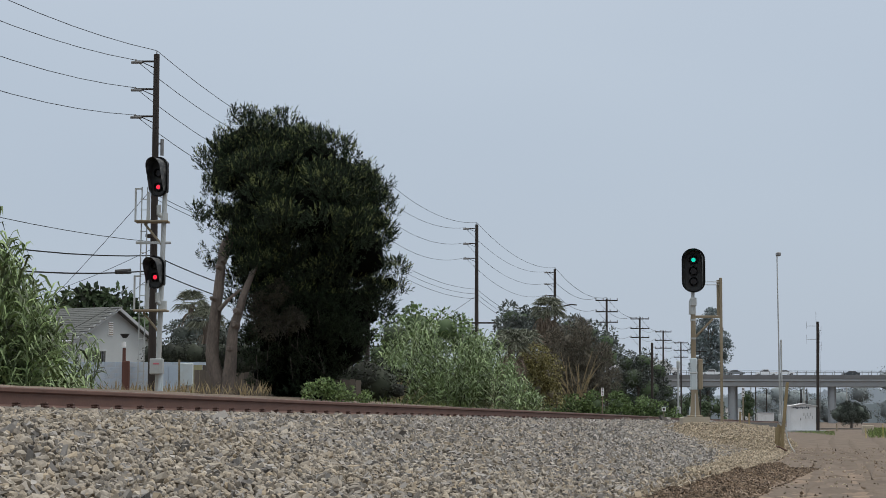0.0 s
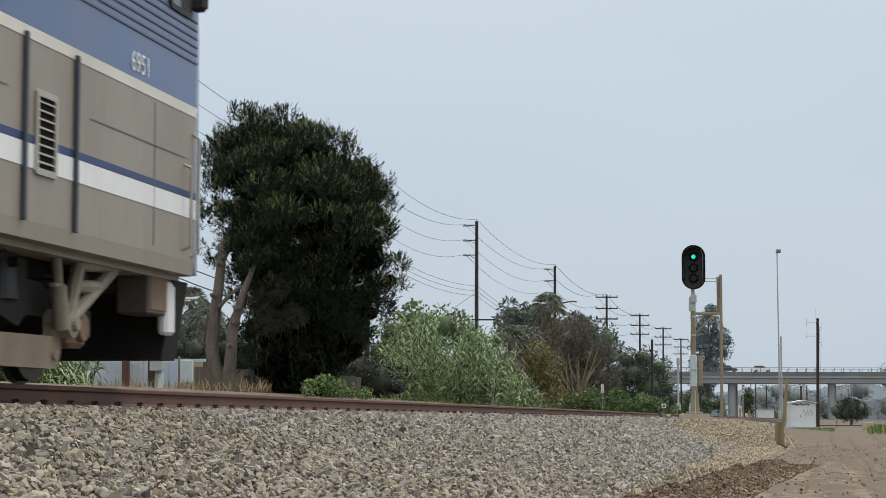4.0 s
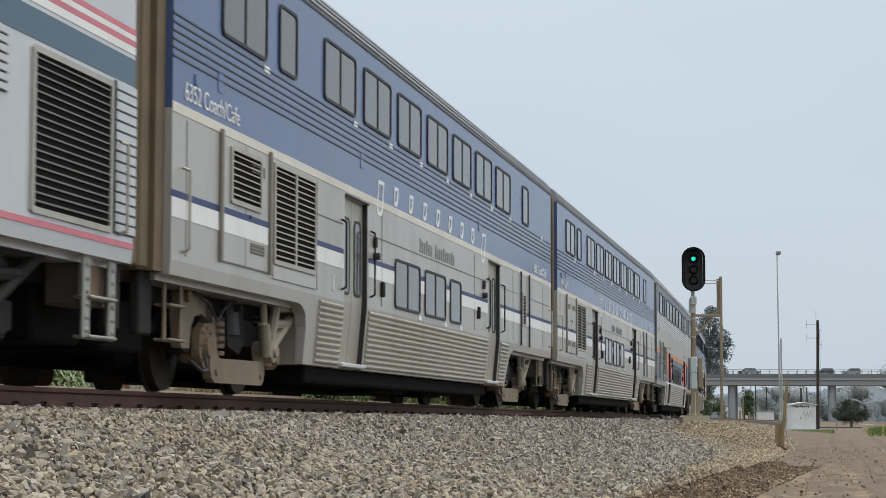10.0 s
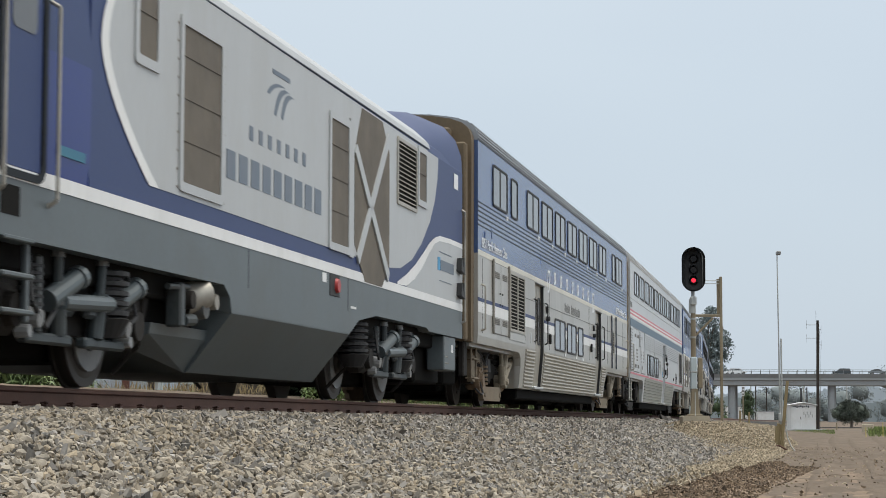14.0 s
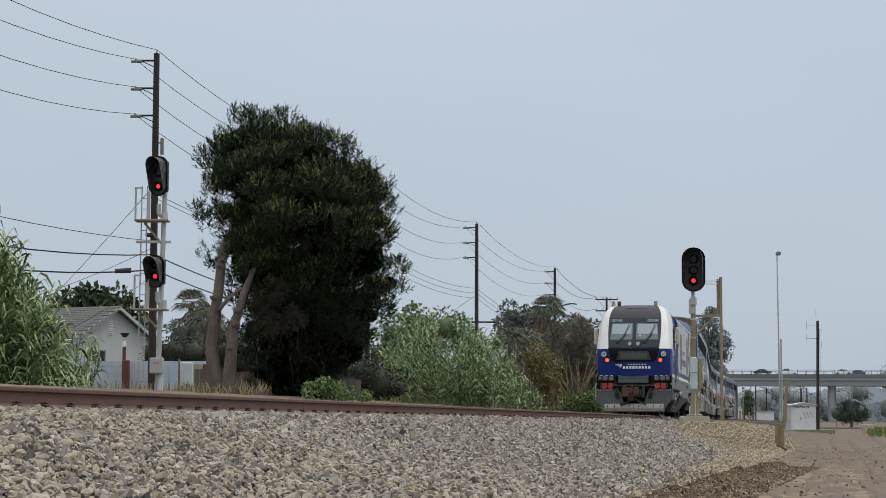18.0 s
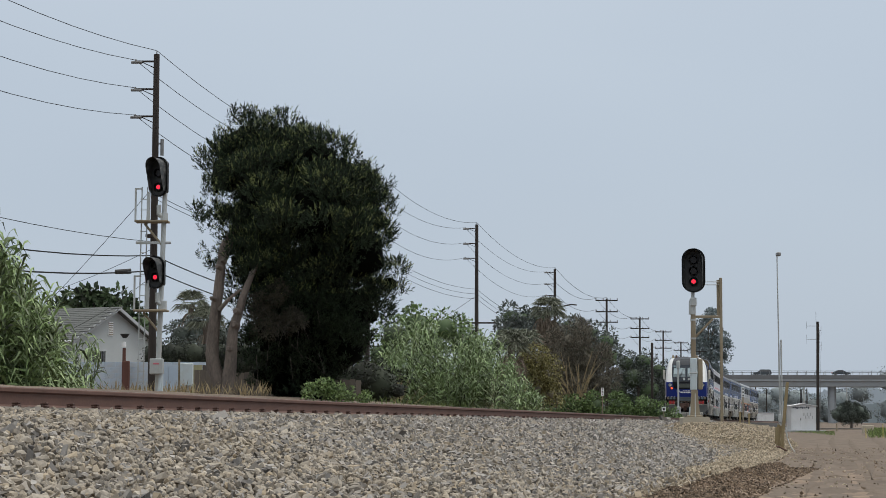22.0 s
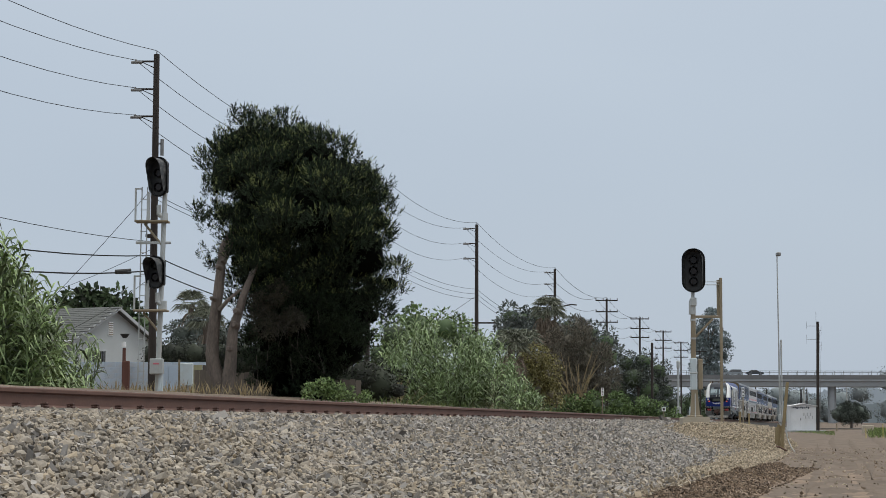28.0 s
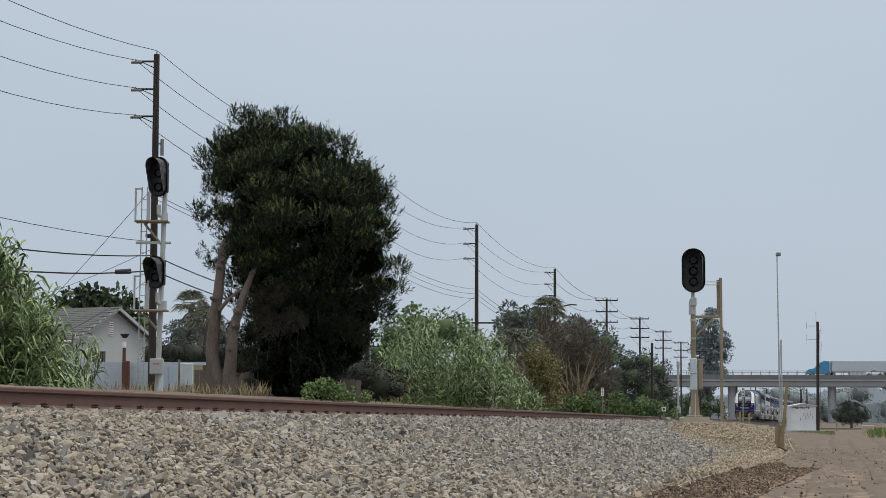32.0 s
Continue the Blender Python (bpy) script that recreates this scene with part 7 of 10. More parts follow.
def reed_field(seed, n, x0, x1, y0, y1, foot, tops, fuzz):
    """Stalks over a stretch; tops: (x, z) of the outline at that depth."""
    rng = np.random.default_rng(seed)
    out = []
    for _ in range(n):
        x, y = rng.uniform(x0, x1), rng.uniform(y0, y1)
        t = float(np.interp(x * (y0 + y1) / 2 / y, [p[0] for p in tops], [p[1] for p in tops]))
        h = (t - foot) * rng.uniform(1 - fuzz, 1.0)
        if h > 0.5:
            out.append((x, y, foot, h))
    return out


L_TOPS = [(-14, 5.8), (-10.9, 5.5), (-10.5, 5.0), (-10.15, 4.5), (-9.75, 3.9), (-9.4, 3.4), (-9.1, 2.9), (-8.8, 1.6)]
REED_LEFT = []
for k, (a, b) in enumerate(((-13.5, -10.9), (-10.9, -10.1), (-10.1, -9.4), (-9.4, -8.8))):
    st_ = reed_field(40 + k, 110 if k == 0 else 85, a, b, 45, 50, 0.9, L_TOPS, 0.32)
    REED_LEFT.append(reed_clump("tall lush green giant reeds behind the track", st_, 50 + k, REED))
reed_clump("thin young reeds in front of a block wall", reed_field(48, 12, -9.75, -8.85, 51, 54, 1.2, [(-9.75, 2.7), (-9.2, 2.9), (-8.85, 2.4)], 0.3), 58, REED_PALE)
R_TOPS = [(-3.3, 2.6), (-2.4, 4.4), (-1.6, 5.2), (-0.6, 5.35), (-0.1, 4.2), (0.3, 4.2), (0.9, 4.95), (1.6, 4.7), (2.3, 4.0), (3.2, 2.9), (4.1, 1.9)]
for k, (a, b) in enumerate(((-3.2, -1.4), (-1.4, 0.3), (0.3, 2.1), (2.1, 4.1))):
    reed_clump("pale green giant reeds on the bank behind the track", reed_field(60 + k, 95, a, b, 85, 91, 1.0, R_TOPS, 0.42), 70 + k, REED_PALE, 0.07, 0.10, 0.72, 0.40)
dry = reed_field(77, 70, -3.6, -1.6, 83.5, 85.5, 1.1, [(-3.6, 2.6), (-2.6, 3.2), (-1.6, 2.4)], 0.5)
g = Geo()
rng = np.random.default_rng(5)
for x, y, z, h in dry:
    g.tube([(x, y, z), (x + rng.normal(0.25, 0.3), y, z + h)], 0.012, 3)
thing("dry_cane", g, CANE, "bent dry straw-coloured canes beside green reeds", "dry reeds", kind="stuff")


def tree(label, lobes, y, depth, n, material, seed, size=0.3, trunk=None, core=LEAF_DARK, category="tree", name="tree", width=0.45, shell=0.6, k=0.66, up_bias=0.25):
    """A broadleaf crown of many leaves over lumpy lobes, with a trunk and limbs."""
    rng = np.random.default_rng(seed)
    t = tagged(new(name), label, category)
    p, d, c = in_bunches(bunches(lobes, 26 / max(l[2] for l in lobes), 0.40, seed), y, depth, n, rng)
    o = new("crown", leaves("crown", p, d + rng.normal(size=p.shape) * 0.7 + np.array([0, 0, up_bias]), rng.uniform(0.6, 1.3, n) * size, size * width, material, rng, 0.15))
    o.parent = t
    # lumps inside the crown; darker core colours put its inner shade into them
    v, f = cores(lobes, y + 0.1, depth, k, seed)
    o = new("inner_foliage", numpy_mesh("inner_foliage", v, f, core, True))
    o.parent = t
    if trunk:
        x, z0, z1, r = trunk
        part("trunk", limb(Geo(), smooth_path([(x, y, z0), (x + 0.1 * r, y, (z0 + z1) / 2), (x, y, z1)]), r, r * 0.6, 10), BARK, t, "", True)
        for i, (lx, lz, lr) in enumerate(lobes[:5]):
            part("branch", limb(Geo(), smooth_path([(x, y, z0 + (z1 - z0) * 0.6), ((x + lx) / 2, y, (z1 + lz) / 2 - 0.2 * lr), (lx, y, lz)], 3), r * 0.45, r * 0.15, 6), BARK, t, "", True)
    return t


tree("dark leafy tree behind the grey house", [(-19.86, 6.7, 1.0), (-18.80, 7.1, 0.95), (-17.73, 6.95, 0.95), (-16.97, 6.4, 0.8), (-16.2, 6.0, 0.8), (-18.3, 5.8, 1.3), (-16.8, 5.2, 1.2)], 110, 0.6, 2600, LEAF_DARK, 20, 0.42, (-18.2, 1.4, 5.5, 0.25), width=0.6)
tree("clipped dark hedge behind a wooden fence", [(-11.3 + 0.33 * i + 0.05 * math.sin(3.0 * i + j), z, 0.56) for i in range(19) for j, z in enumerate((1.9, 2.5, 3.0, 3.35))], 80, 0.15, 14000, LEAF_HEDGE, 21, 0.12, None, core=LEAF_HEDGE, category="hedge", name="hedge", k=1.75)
# the shade behind the pine is put into these shrubs' near-black leaves
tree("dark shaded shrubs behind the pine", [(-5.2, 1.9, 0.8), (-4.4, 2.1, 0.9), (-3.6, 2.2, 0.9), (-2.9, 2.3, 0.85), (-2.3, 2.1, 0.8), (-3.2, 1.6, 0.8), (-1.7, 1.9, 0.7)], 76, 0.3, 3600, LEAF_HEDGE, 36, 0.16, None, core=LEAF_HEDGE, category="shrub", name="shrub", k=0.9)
tree("dull grey-green trees behind a hedge", [(-15.6, 5.9, 0.9), (-14.7, 6.0, 0.95), (-13.9, 6.4, 0.9), (-13.2, 5.8, 0.9), (-14.4, 4.7, 1.2), (-13.2, 4.5, 1.2), (-15.7, 4.6, 1.0), (-12.4, 5.0, 0.9)], 122, 0.5, 5200, LEAF_GREY, 35, 0.26, (-14.2, 1.4, 5.0, 0.2), core=LEAF_FAR)
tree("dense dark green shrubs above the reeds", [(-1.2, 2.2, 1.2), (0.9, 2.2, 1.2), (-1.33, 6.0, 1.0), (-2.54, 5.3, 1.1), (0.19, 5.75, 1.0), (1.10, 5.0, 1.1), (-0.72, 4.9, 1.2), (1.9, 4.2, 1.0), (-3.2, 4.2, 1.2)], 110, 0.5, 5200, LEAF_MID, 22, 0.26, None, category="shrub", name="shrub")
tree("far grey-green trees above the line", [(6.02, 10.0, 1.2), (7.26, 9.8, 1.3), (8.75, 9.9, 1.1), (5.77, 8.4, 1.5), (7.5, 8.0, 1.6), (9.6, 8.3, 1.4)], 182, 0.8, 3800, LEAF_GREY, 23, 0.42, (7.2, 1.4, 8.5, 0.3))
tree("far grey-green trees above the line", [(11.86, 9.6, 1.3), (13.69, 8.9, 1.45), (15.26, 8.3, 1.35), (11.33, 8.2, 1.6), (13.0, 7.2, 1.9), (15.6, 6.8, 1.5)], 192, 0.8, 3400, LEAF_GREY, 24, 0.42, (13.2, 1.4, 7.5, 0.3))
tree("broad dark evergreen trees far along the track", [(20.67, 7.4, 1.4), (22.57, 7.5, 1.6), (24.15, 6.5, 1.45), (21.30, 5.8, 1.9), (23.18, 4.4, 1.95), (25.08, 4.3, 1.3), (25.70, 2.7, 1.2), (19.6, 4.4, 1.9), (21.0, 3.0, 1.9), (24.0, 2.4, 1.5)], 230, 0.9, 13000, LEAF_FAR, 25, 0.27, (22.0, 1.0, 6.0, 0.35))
tree("yellowing bush with pale flowers", [(5.33, 4.35, 1.0), (5.99, 3.6, 1.05), (4.84, 3.5, 0.9), (5.49, 2.6, 1.0), (6.3, 2.4, 0.8)], 120, 0.3, 6500, YELLOWING, 26, 0.17, None, core=TWIG, category="bush", name="bush", k=0.3)
brown = tree("bare brown brush with pale stems", [(8.11, 5.9, 1.4), (9.18, 4.6, 1.5), (7.39, 4.2, 1.5), (10.25, 3.1, 1.1), (8.45, 2.8, 1.6), (9.52, 2.0, 1.0), (6.67, 2.4, 1.1)], 130, 0.5, 26000, TWIG, 27, 0.36, None, core=TWIG, category="bush", name="bush", width=0.10, up_bias=1.0, k=0.38)
rng = np.random.default_rng(31)
for k in range(26):
    a, r = rng.uniform(-0.9, 0.9), rng.uniform(1.8, 4.0)
    x0 = 8.3 + rng.uniform(-0.5, 0.5)
    part("stem", limb(Geo(), smooth_path([(x0, 128.3, 1.2), (x0 + 0.4 * a * r, 128.2, 1.2 + 0.6 * r), (x0 + 0.85 * a * r, 128.2, 1.2 + r)], 3), 0.035, 0.012, 5), CANE, brown)
tree("leafy green weeds along the far side of the track", [(7.78, 1.75, 0.7), (9.16, 1.8, 0.8), (10.53, 1.75, 0.8), (11.91, 1.6, 0.75), (12.94, 1.4, 0.65), (6.75, 1.5, 0.55), (13.79, 1.15, 0.55), (8.5, 1.3, 0.7), (10.0, 1.3, 0.7), (11.3, 1.2, 0.7)], 124, 0.8, 9000, LEAF_MID, 28, 0.15, None, core=LEAF_DARK, category="weeds", name="weeds", width=0.7)
tree("green weeds under the pine", [(-3.8, 1.6, 0.26), (-3.45, 1.72, 0.28), (-3.1, 1.6, 0.26), (-2.7, 1.5, 0.24), (-2.2, 1.4, 0.2)], 59.3, 0.3, 1800, LEAF_LIGHT, 29, 0.11, None, core=LEAF_DARK, category="weeds", name="weeds", width=0.5, k=0.6)
tree("hazy tall eucalyptus beyond the road bridge", [(78.0, 31.4, 2.7), (75.8, 28.6, 2.4), (79.8, 28.4, 2.2), (75.2, 25.4, 2.6), (81.2, 24.9, 2.9), (78.3, 24.6, 2.6), (76.6, 21.6, 3.0), (80.2, 20.6, 2.4), (73.4, 22.6, 1.9), (82.6, 20.4, 2.0), (83.6, 23.4, 1.6), (79.5, 17.2, 2.8), (74.8, 17.0, 2.8), (77.2, 13.6, 3.4), (73.4, 13.0, 2.4), (81.6, 14.6, 2.2), (76.0, 9.5, 3.4)], 600, 1.5, 15000, LEAF_EUC_HAZE, 30, 0.62, (77.5, 0.0, 24.0, 0.7), core=LEAF_EUC_HAZE, width=0.5, k=0.5)
tree("round dark bush beyond the dirt road", [(65.4, 3.1, 1.2), (64.0, 2.7, 1.15), (66.9, 2.7, 1.15), (65.5, 2.0, 1.2), (63.1, 2.1, 0.9), (67.9, 2.1, 0.9), (64.4, 1.6, 1.0), (66.6, 1.6, 1.0)], 330, 0.6, 12000, LEAF_FAR, 32, 0.24, (65.6, 0, 2.5, 0.25), core=LEAF_FAR, k=0.9)
tree("shrubs on the slope under the bridge", [(56.17, 3.8, 1.8), (53.87, 4.3, 2.0), (51.2, 4.6, 2.2), (52.69, 2.2, 1.7), (57.5, 1.6, 1.2), (48.5, 3.5, 2.6)], 420, 1.0, 3000, LEAF_DARK, 33, 0.5, None, category="shrub", name="shrub")
tree("upright dark shrub beside a pier", [(62.5, 4.6, 1.4), (62.2, 6.1, 1.3), (62.6, 2.9, 1.5)], 420, 0.3, 1600, LEAF_DARK, 34, 0.4, None, category="shrub", name="shrub")


def fan_palm(label, x, y, foot, top, r, skirt, seed, n=70):
    """A fan palm: bare trunk, dead skirt and a head of fans."""
    rng = np.random.default_rng(seed)
    t = tagged(new("fan_palm"), label, "palm tree")
    part("trunk", limb(Geo(), [(x, y, foot), (x + 0.05, y, (foot + top) / 2), (x, y, top)], 0.24, 0.20, 10), BARK, t, "", True)
    for name, cnt, lo, hi, mat in (("fronds", n, -0.35, 1.3, PALM_LEAF), ("dead_skirt", int(n * skirt), -1.5, -0.7, DEAD_FROND)):
        base, way = [], []
        for _ in range(cnt):
            a, e = rng.uniform(0, 2 * math.pi), rng.uniform(lo, hi)
            ax = np.array([math.cos(a) * math.cos(e), math.sin(a) * math.cos(e), math.sin(e)])
            hub = np.array([x, y, top if name == "fronds" else top - rng.uniform(0, 1.0) * r]) + ax * r * 0.45
            sd = np.cross(ax, [0, 0, 1.0]) + 1e-6
            sd /= np.linalg.norm(sd)
            for q in np.linspace(-0.95, 0.95, 11):
                base.append(hub)
                way.append(ax * math.cos(q) + sd * math.sin(q))
        if base:
            o = new(name, leaves(name, np.array(base), np.array(way), r * 0.66 * rng.uniform(0.75, 1.1, len(base)), r * 0.05, mat, rng, 0.45))
            o.parent = t
    return t


fan_palm("tall fan palm with a shaggy dead skirt", 7.7, 150, 1.4, 8.9, 1.45, 1.6, 41, 90)
fan_palm("low fan palm with hanging dead fronds", 3.94, 118, 1.4, 5.2, 1.25, 1.6, 42)
fan_palm("low fan palm with hanging dead fronds", 5.0, 121, 1.4, 5.4, 1.15, 1.0, 43, 50)
fan_palm("small palm tree behind the fence", -16.0, 130, 1.4, 8.2, 1.25, 0.25, 44, 60)
fan_palm("wide low palm behind the hedge", -13.5, 117, 1.4, 6.5, 1.2, 0.1, 45, 60)


def grass_patch(label, x0, x1, y0, y1, n, h, seed, material=GRASS, keep=None):
    rng = np.random.default_rng(seed)
    x, y = rng.uniform(x0, x1, n), rng.uniform(y0, y1, n)
    z = ground_height(x, y)
    base = np.stack([x, y, z - 0.02], 1)
    if keep is not None:
        base = base[keep(x, y)]
    way = rng.normal(size=base.shape) * 0.35 + np.array([0, 0, 1.0])
    o = new("grass", leaves("grass", base, way, rng.uniform(0.5, 1.2, len(base)) * h, h * 0.055, material, rng, 0.1))
    return tagged(o, label, "grass", kind="stuff")


def far_bank(x, y):
    lat, s = lateral(x, y)
    return (lat < -3.4) & (lat > -8.5)


grass_patch("green grass strip on the far side of the track", -8, 16, 61, 150, 12000, 0.36, 51, keep=far_bank)
grass_patch("dry weeds at the foot of the block wall", -10.5, -5.0, 55, 60, 420, 0.5, 52, CANE)
grass_patch("low green weeds beside the dirt road", 19.0, 34.0, 112, 178, 14000, 0.22, 53, keep=lambda x, y: (x > 0.169 * y) & (x < 0.1905 * y) & (y > 116 + 2600 * (0.1905 - x / y) * (0.75 + 0.5 * np.abs(np.sin(37 * x)))))
grass_patch("bright green grass beside the dirt road", 21.0, 60.0, 100, 200, 42000, 0.50, 54, keep=lambda x, y: x > 0.2068 * y)

# ---------------------------------------------------------------- signals
CONC = M("concrete", (0.33, 0.355, 0.375), 0.85, var=0.12, scale=0.3, fine=6, dirt=(0.27, 0.265, 0.255, 0.5), dirt_scale=0.3)
CONC_WARM = M("foundation_concrete", (0.44, 0.39, 0.31), 0.9, var=0.15, scale=3, fine=30, bump=0.004)
POLE_WOOD = M("pole_wood", (0.036, 0.029, 0.025), 0.9, var=0.35, scale=2, fine=30, stretch=(1, 1, 0.15))
TAN_STEEL = M("dusty_steel", (0.27, 0.225, 0.155), 0.75, var=0.2, scale=3, fine=25, dirt=(0.17, 0.13, 0.085, 0.6), stretch=(1, 1, 0.4))
PALE_STEEL = M("pale_steel", (0.43, 0.45, 0.45), 0.6, 0.1, var=0.12, scale=3, fine=25, dirt=(0.29, 0.25, 0.19, 0.6), stretch=(1, 1, 0.4))
PALE_BLUE = M("pale_blue_paint", (0.50, 0.57, 0.60), 0.5, var=0.08, scale=3, dirt=(0.40, 0.40, 0.36, 0.4))
BLACK_HEAD = M("signal_black", (0.016, 0.017, 0.018), 0.5, var=0.3, scale=6, dirt=(0.06, 0.06, 0.06, 0.5))
HOOD_WORN = M("worn_hood", (0.035, 0.037, 0.038), 0.5, var=0.4, scale=8, dirt=(0.20, 0.20, 0.19, 0.75), dirt_scale=7)
DARK_LENS = M("dark_lens", (0.015, 0.011, 0.010), 0.25, var=0.2, scale=20, spec=0.3)
SHUTTERS = []


def signal_head(parent, x, y, zc, w, h, lamps, aim):
    """A light unit facing -y: housing, backplate, one hood over all lamps, lenses with shutters. lamps: (z, material or None)."""
    z0, z1 = zc - h / 2, zc + h / 2
    r = w / 2 - 0.01
    before = set(parent.children)
    part("backplate", Geo().prism(round_rect(x - w / 2, x + w / 2, z0, z1, r, 8), "y", y, y + 0.03), BLACK_HEAD, parent, "black oval backplate")
    part("housing", Geo().box((x, y + 0.16, zc), (w * 0.62, 0.26, h * 0.82), 0.05), BLACK_HEAD, parent)
    rim = Geo()
    ring_frame(rim, round_rect(x - w / 2, x + w / 2, z0, z1, r, 8), round_rect(x - w / 2 + 0.035, x + w / 2 - 0.035, z0 + 0.035, z1 - 0.035, r - 0.03, 8), "y", y - 0.03, y)
    part("rim", rim, BLACK_HEAD, parent)
    # hood: an open shell round the lamps, longest on top, cut back below
    rw, top, bot = w * 0.41, z1 - 0.05, z0 + 0.16
    arch = [(-rw, bot)] + [(-rw, bot + (top - rw - bot) * t) for t in (0.5, 1.0)] + [(rw * math.cos(a), top - rw + rw * math.sin(a)) for a in [math.pi * (1 - k / 10) for k in range(1, 10)]] + [(rw, bot + (top - rw - bot) * t) for t in (1.0, 0.5)] + [(rw, bot)]
    inner, outer = [], []
    for u, z in arch:
        reach = 0.14 + 0.28 * (z - bot) / (top - bot)
        inner.append((x + u, y, z))
        outer.append((x + u * 0.94, y - reach, z))
    g = Geo().loft([inner, outer], closed=False)
    g.loft([[(p[0] * 0.97 + x * 0.03, p[1], p[2] - 0.012) for p in outer], [(p[0] * 0.97 + x * 0.03, p[1], p[2] - 0.012) for p in inner]], closed=False)
    part("hood", g, HOOD_WORN, parent, "scratched black hood", True)
    for z, mat, times in lamps:
        ring = part("lamp", ring_frame(Geo(), round_rect(x - 0.125, x + 0.125, z - 0.125, z + 0.125, 0.124, 8), round_rect(x - 0.10, x + 0.10, z - 0.10, z + 0.10, 0.099, 8), "y", y - 0.05, y), BLACK_HEAD, parent, "lamp ring")
        part("lens", Geo().cyl((x, y - 0.005, z), (x, y - 0.022, z), 0.10, 0.085, 20), DARK_LENS, ring, "dark glass lens")
        if mat:
            b = new("light_unit", Geo().cyl((x, -0.004, z), (x, 0.004, z), 0.056, 0.056, 20).mesh("light_unit", mat))
            b.parent = ring
            SHUTTERS.append((b, y, times))
    turn = Matrix.Translation((x, y, 0)) @ Matrix.Rotation(-aim, 4, "Z") @ Matrix.Translation((-x, -y, 0))
    for o in parent.children:
        if o not in before:
            o.matrix_basis = turn


right = tagged(new("railway_signal"), "three-lamp railway signal on a tan steel mast and concrete base", "railway signal", "signals")
part("foundation", Geo().prism([(6.38, 0.30), (7.10, 0.30), (7.10, 0.85), (7.06, 0.88), (6.42, 0.88), (6.38, 0.85)], "y", 54.6, 55.4), CONC_WARM, right, "concrete foundation block")
part("base", Geo().loft([[(6.74 + sx * w, 55 + sy * w, z) for sx, sy in ((-1, -1), (1, -1), (1, 1), (-1, 1))] for w, z in ((0.20, 0.88), (0.20, 0.91), (0.135, 0.93), (0.10, 1.22), (0.085, 1.46), (0.08, 1.6))]), TAN_STEEL, right, "flared steel mast base")
part("lower_post", Geo().box((6.72, 55, 2.02), (0.17, 0.17, 0.86), 0.02), PALE_BLUE, right, "pale square lower post")
part("collar", Geo().box((6.72, 55, 2.05), (0.20, 0.20, 0.04), 0.01), PALE_STEEL, right)
part("mast", Geo().cyl((6.72, 55, 2.40), (6.72, 55, 4.0), 0.068, 0.066, 16), TAN_STEEL, right, "", True)
part("side_box", Geo().box((6.90, 55.02, 2.02), (0.12, 0.16, 0.82), 0.02), TAN_STEEL, right, "tan relay box")
part("mast_neck", Geo().cyl((6.70, 55, 3.62), (6.70, 55, 4.0), 0.095, 0.09, 14).box((6.72, 54.95, 3.95), (0.17, 0.2, 0.24), 0.03).cyl((6.72, 55.0, 4.0), (6.72, 55.05, 4.3), 0.05, 0.05, 12), PALE_STEEL, right, "cast mast clamp")
for z in (2.95, 3.45):
    part("band", Geo().cyl((6.72, 55, z), (6.72, 55, z + 0.05), 0.078, 0.078, 14), PALE_STEEL, right)
part("stub", Geo().cyl((6.60, 54.9, 0.9), (6.60, 54.9, 1.15), 0.02, 0.02, 8), PALE_BLUE, right)
part("stub", Geo().cyl((6.72, 54.7, 0.84), (6.72, 54.7, 1.5), 0.012, 0.012, 8), PALE_STEEL, right)
part("platform_arm", Geo().box((7.08, 55, 3.56), (0.72, 0.05, 0.07), 0.01), TAN_STEEL, right)
part("brace_arm", Geo().cyl((6.76, 55, 3.0), (7.25, 55, 3.5), 0.03, 0.03, 8), TAN_STEEL, right)
part("ladder_stile", Geo().box((7.47, 55.0, 2.68), (0.075, 0.06, 3.86), 0.01), TAN_STEEL, right, "tan upright ladder stile")
part("ladder_stile", Geo().box((7.40, 55.05, 4.08), (0.07, 0.05, 0.95), 0.01), TAN_STEEL, right)
for z in (4.42, 4.50):
    part("tie_rod", Geo().cyl((6.98, 55, z), (7.46, 55, z), 0.010, 0.010, 6), PALE_STEEL, right)
signal_head(right, 6.73, 54.9, 4.80, 0.63, 1.19, [(5.08, GLOW_GREEN, [(0, 1), (10.6, 1), (10.8, 0), (32, 0)]), (4.78, None, None), (4.50, GLOW_RED, [(0, 0), (10.6, 0), (10.8, 1), (26.3, 1), (26.5, 0), (32, 0)])], 0.16)

left = tagged(new("railway_signal"), "two-headed railway signal mast with a ladder and platforms", "railway signal", "signals")
part("mast", Geo().cyl((-7.66, 55, 0.9), (-7.50, 55, 7.1), 0.075, 0.065, 16), PALE_STEEL, left, "", True)
part("base_post", Geo().cyl((-7.70, 55, 1.0), (-7.58, 55, 2.0), 0.075, 0.07, 14), PALE_BLUE, left, "pale painted base pipe", True)
part("base_post", Geo().cyl((-7.56, 55.1, 1.0), (-7.56, 55.1, 2.0), 0.06, 0.06, 14), PALE_BLUE, left, "pale painted base pipe", True)
part("junction_box", Geo().box((-7.65, 54.88, 2.20), (0.36, 0.22, 0.42), 0.02), PALE_STEEL, left, "pale steel junction box")
part("box_note", Geo().box((-7.65, 54.766, 2.27), (0.16, 0.006, 0.04)), RED_STRIPE, left)
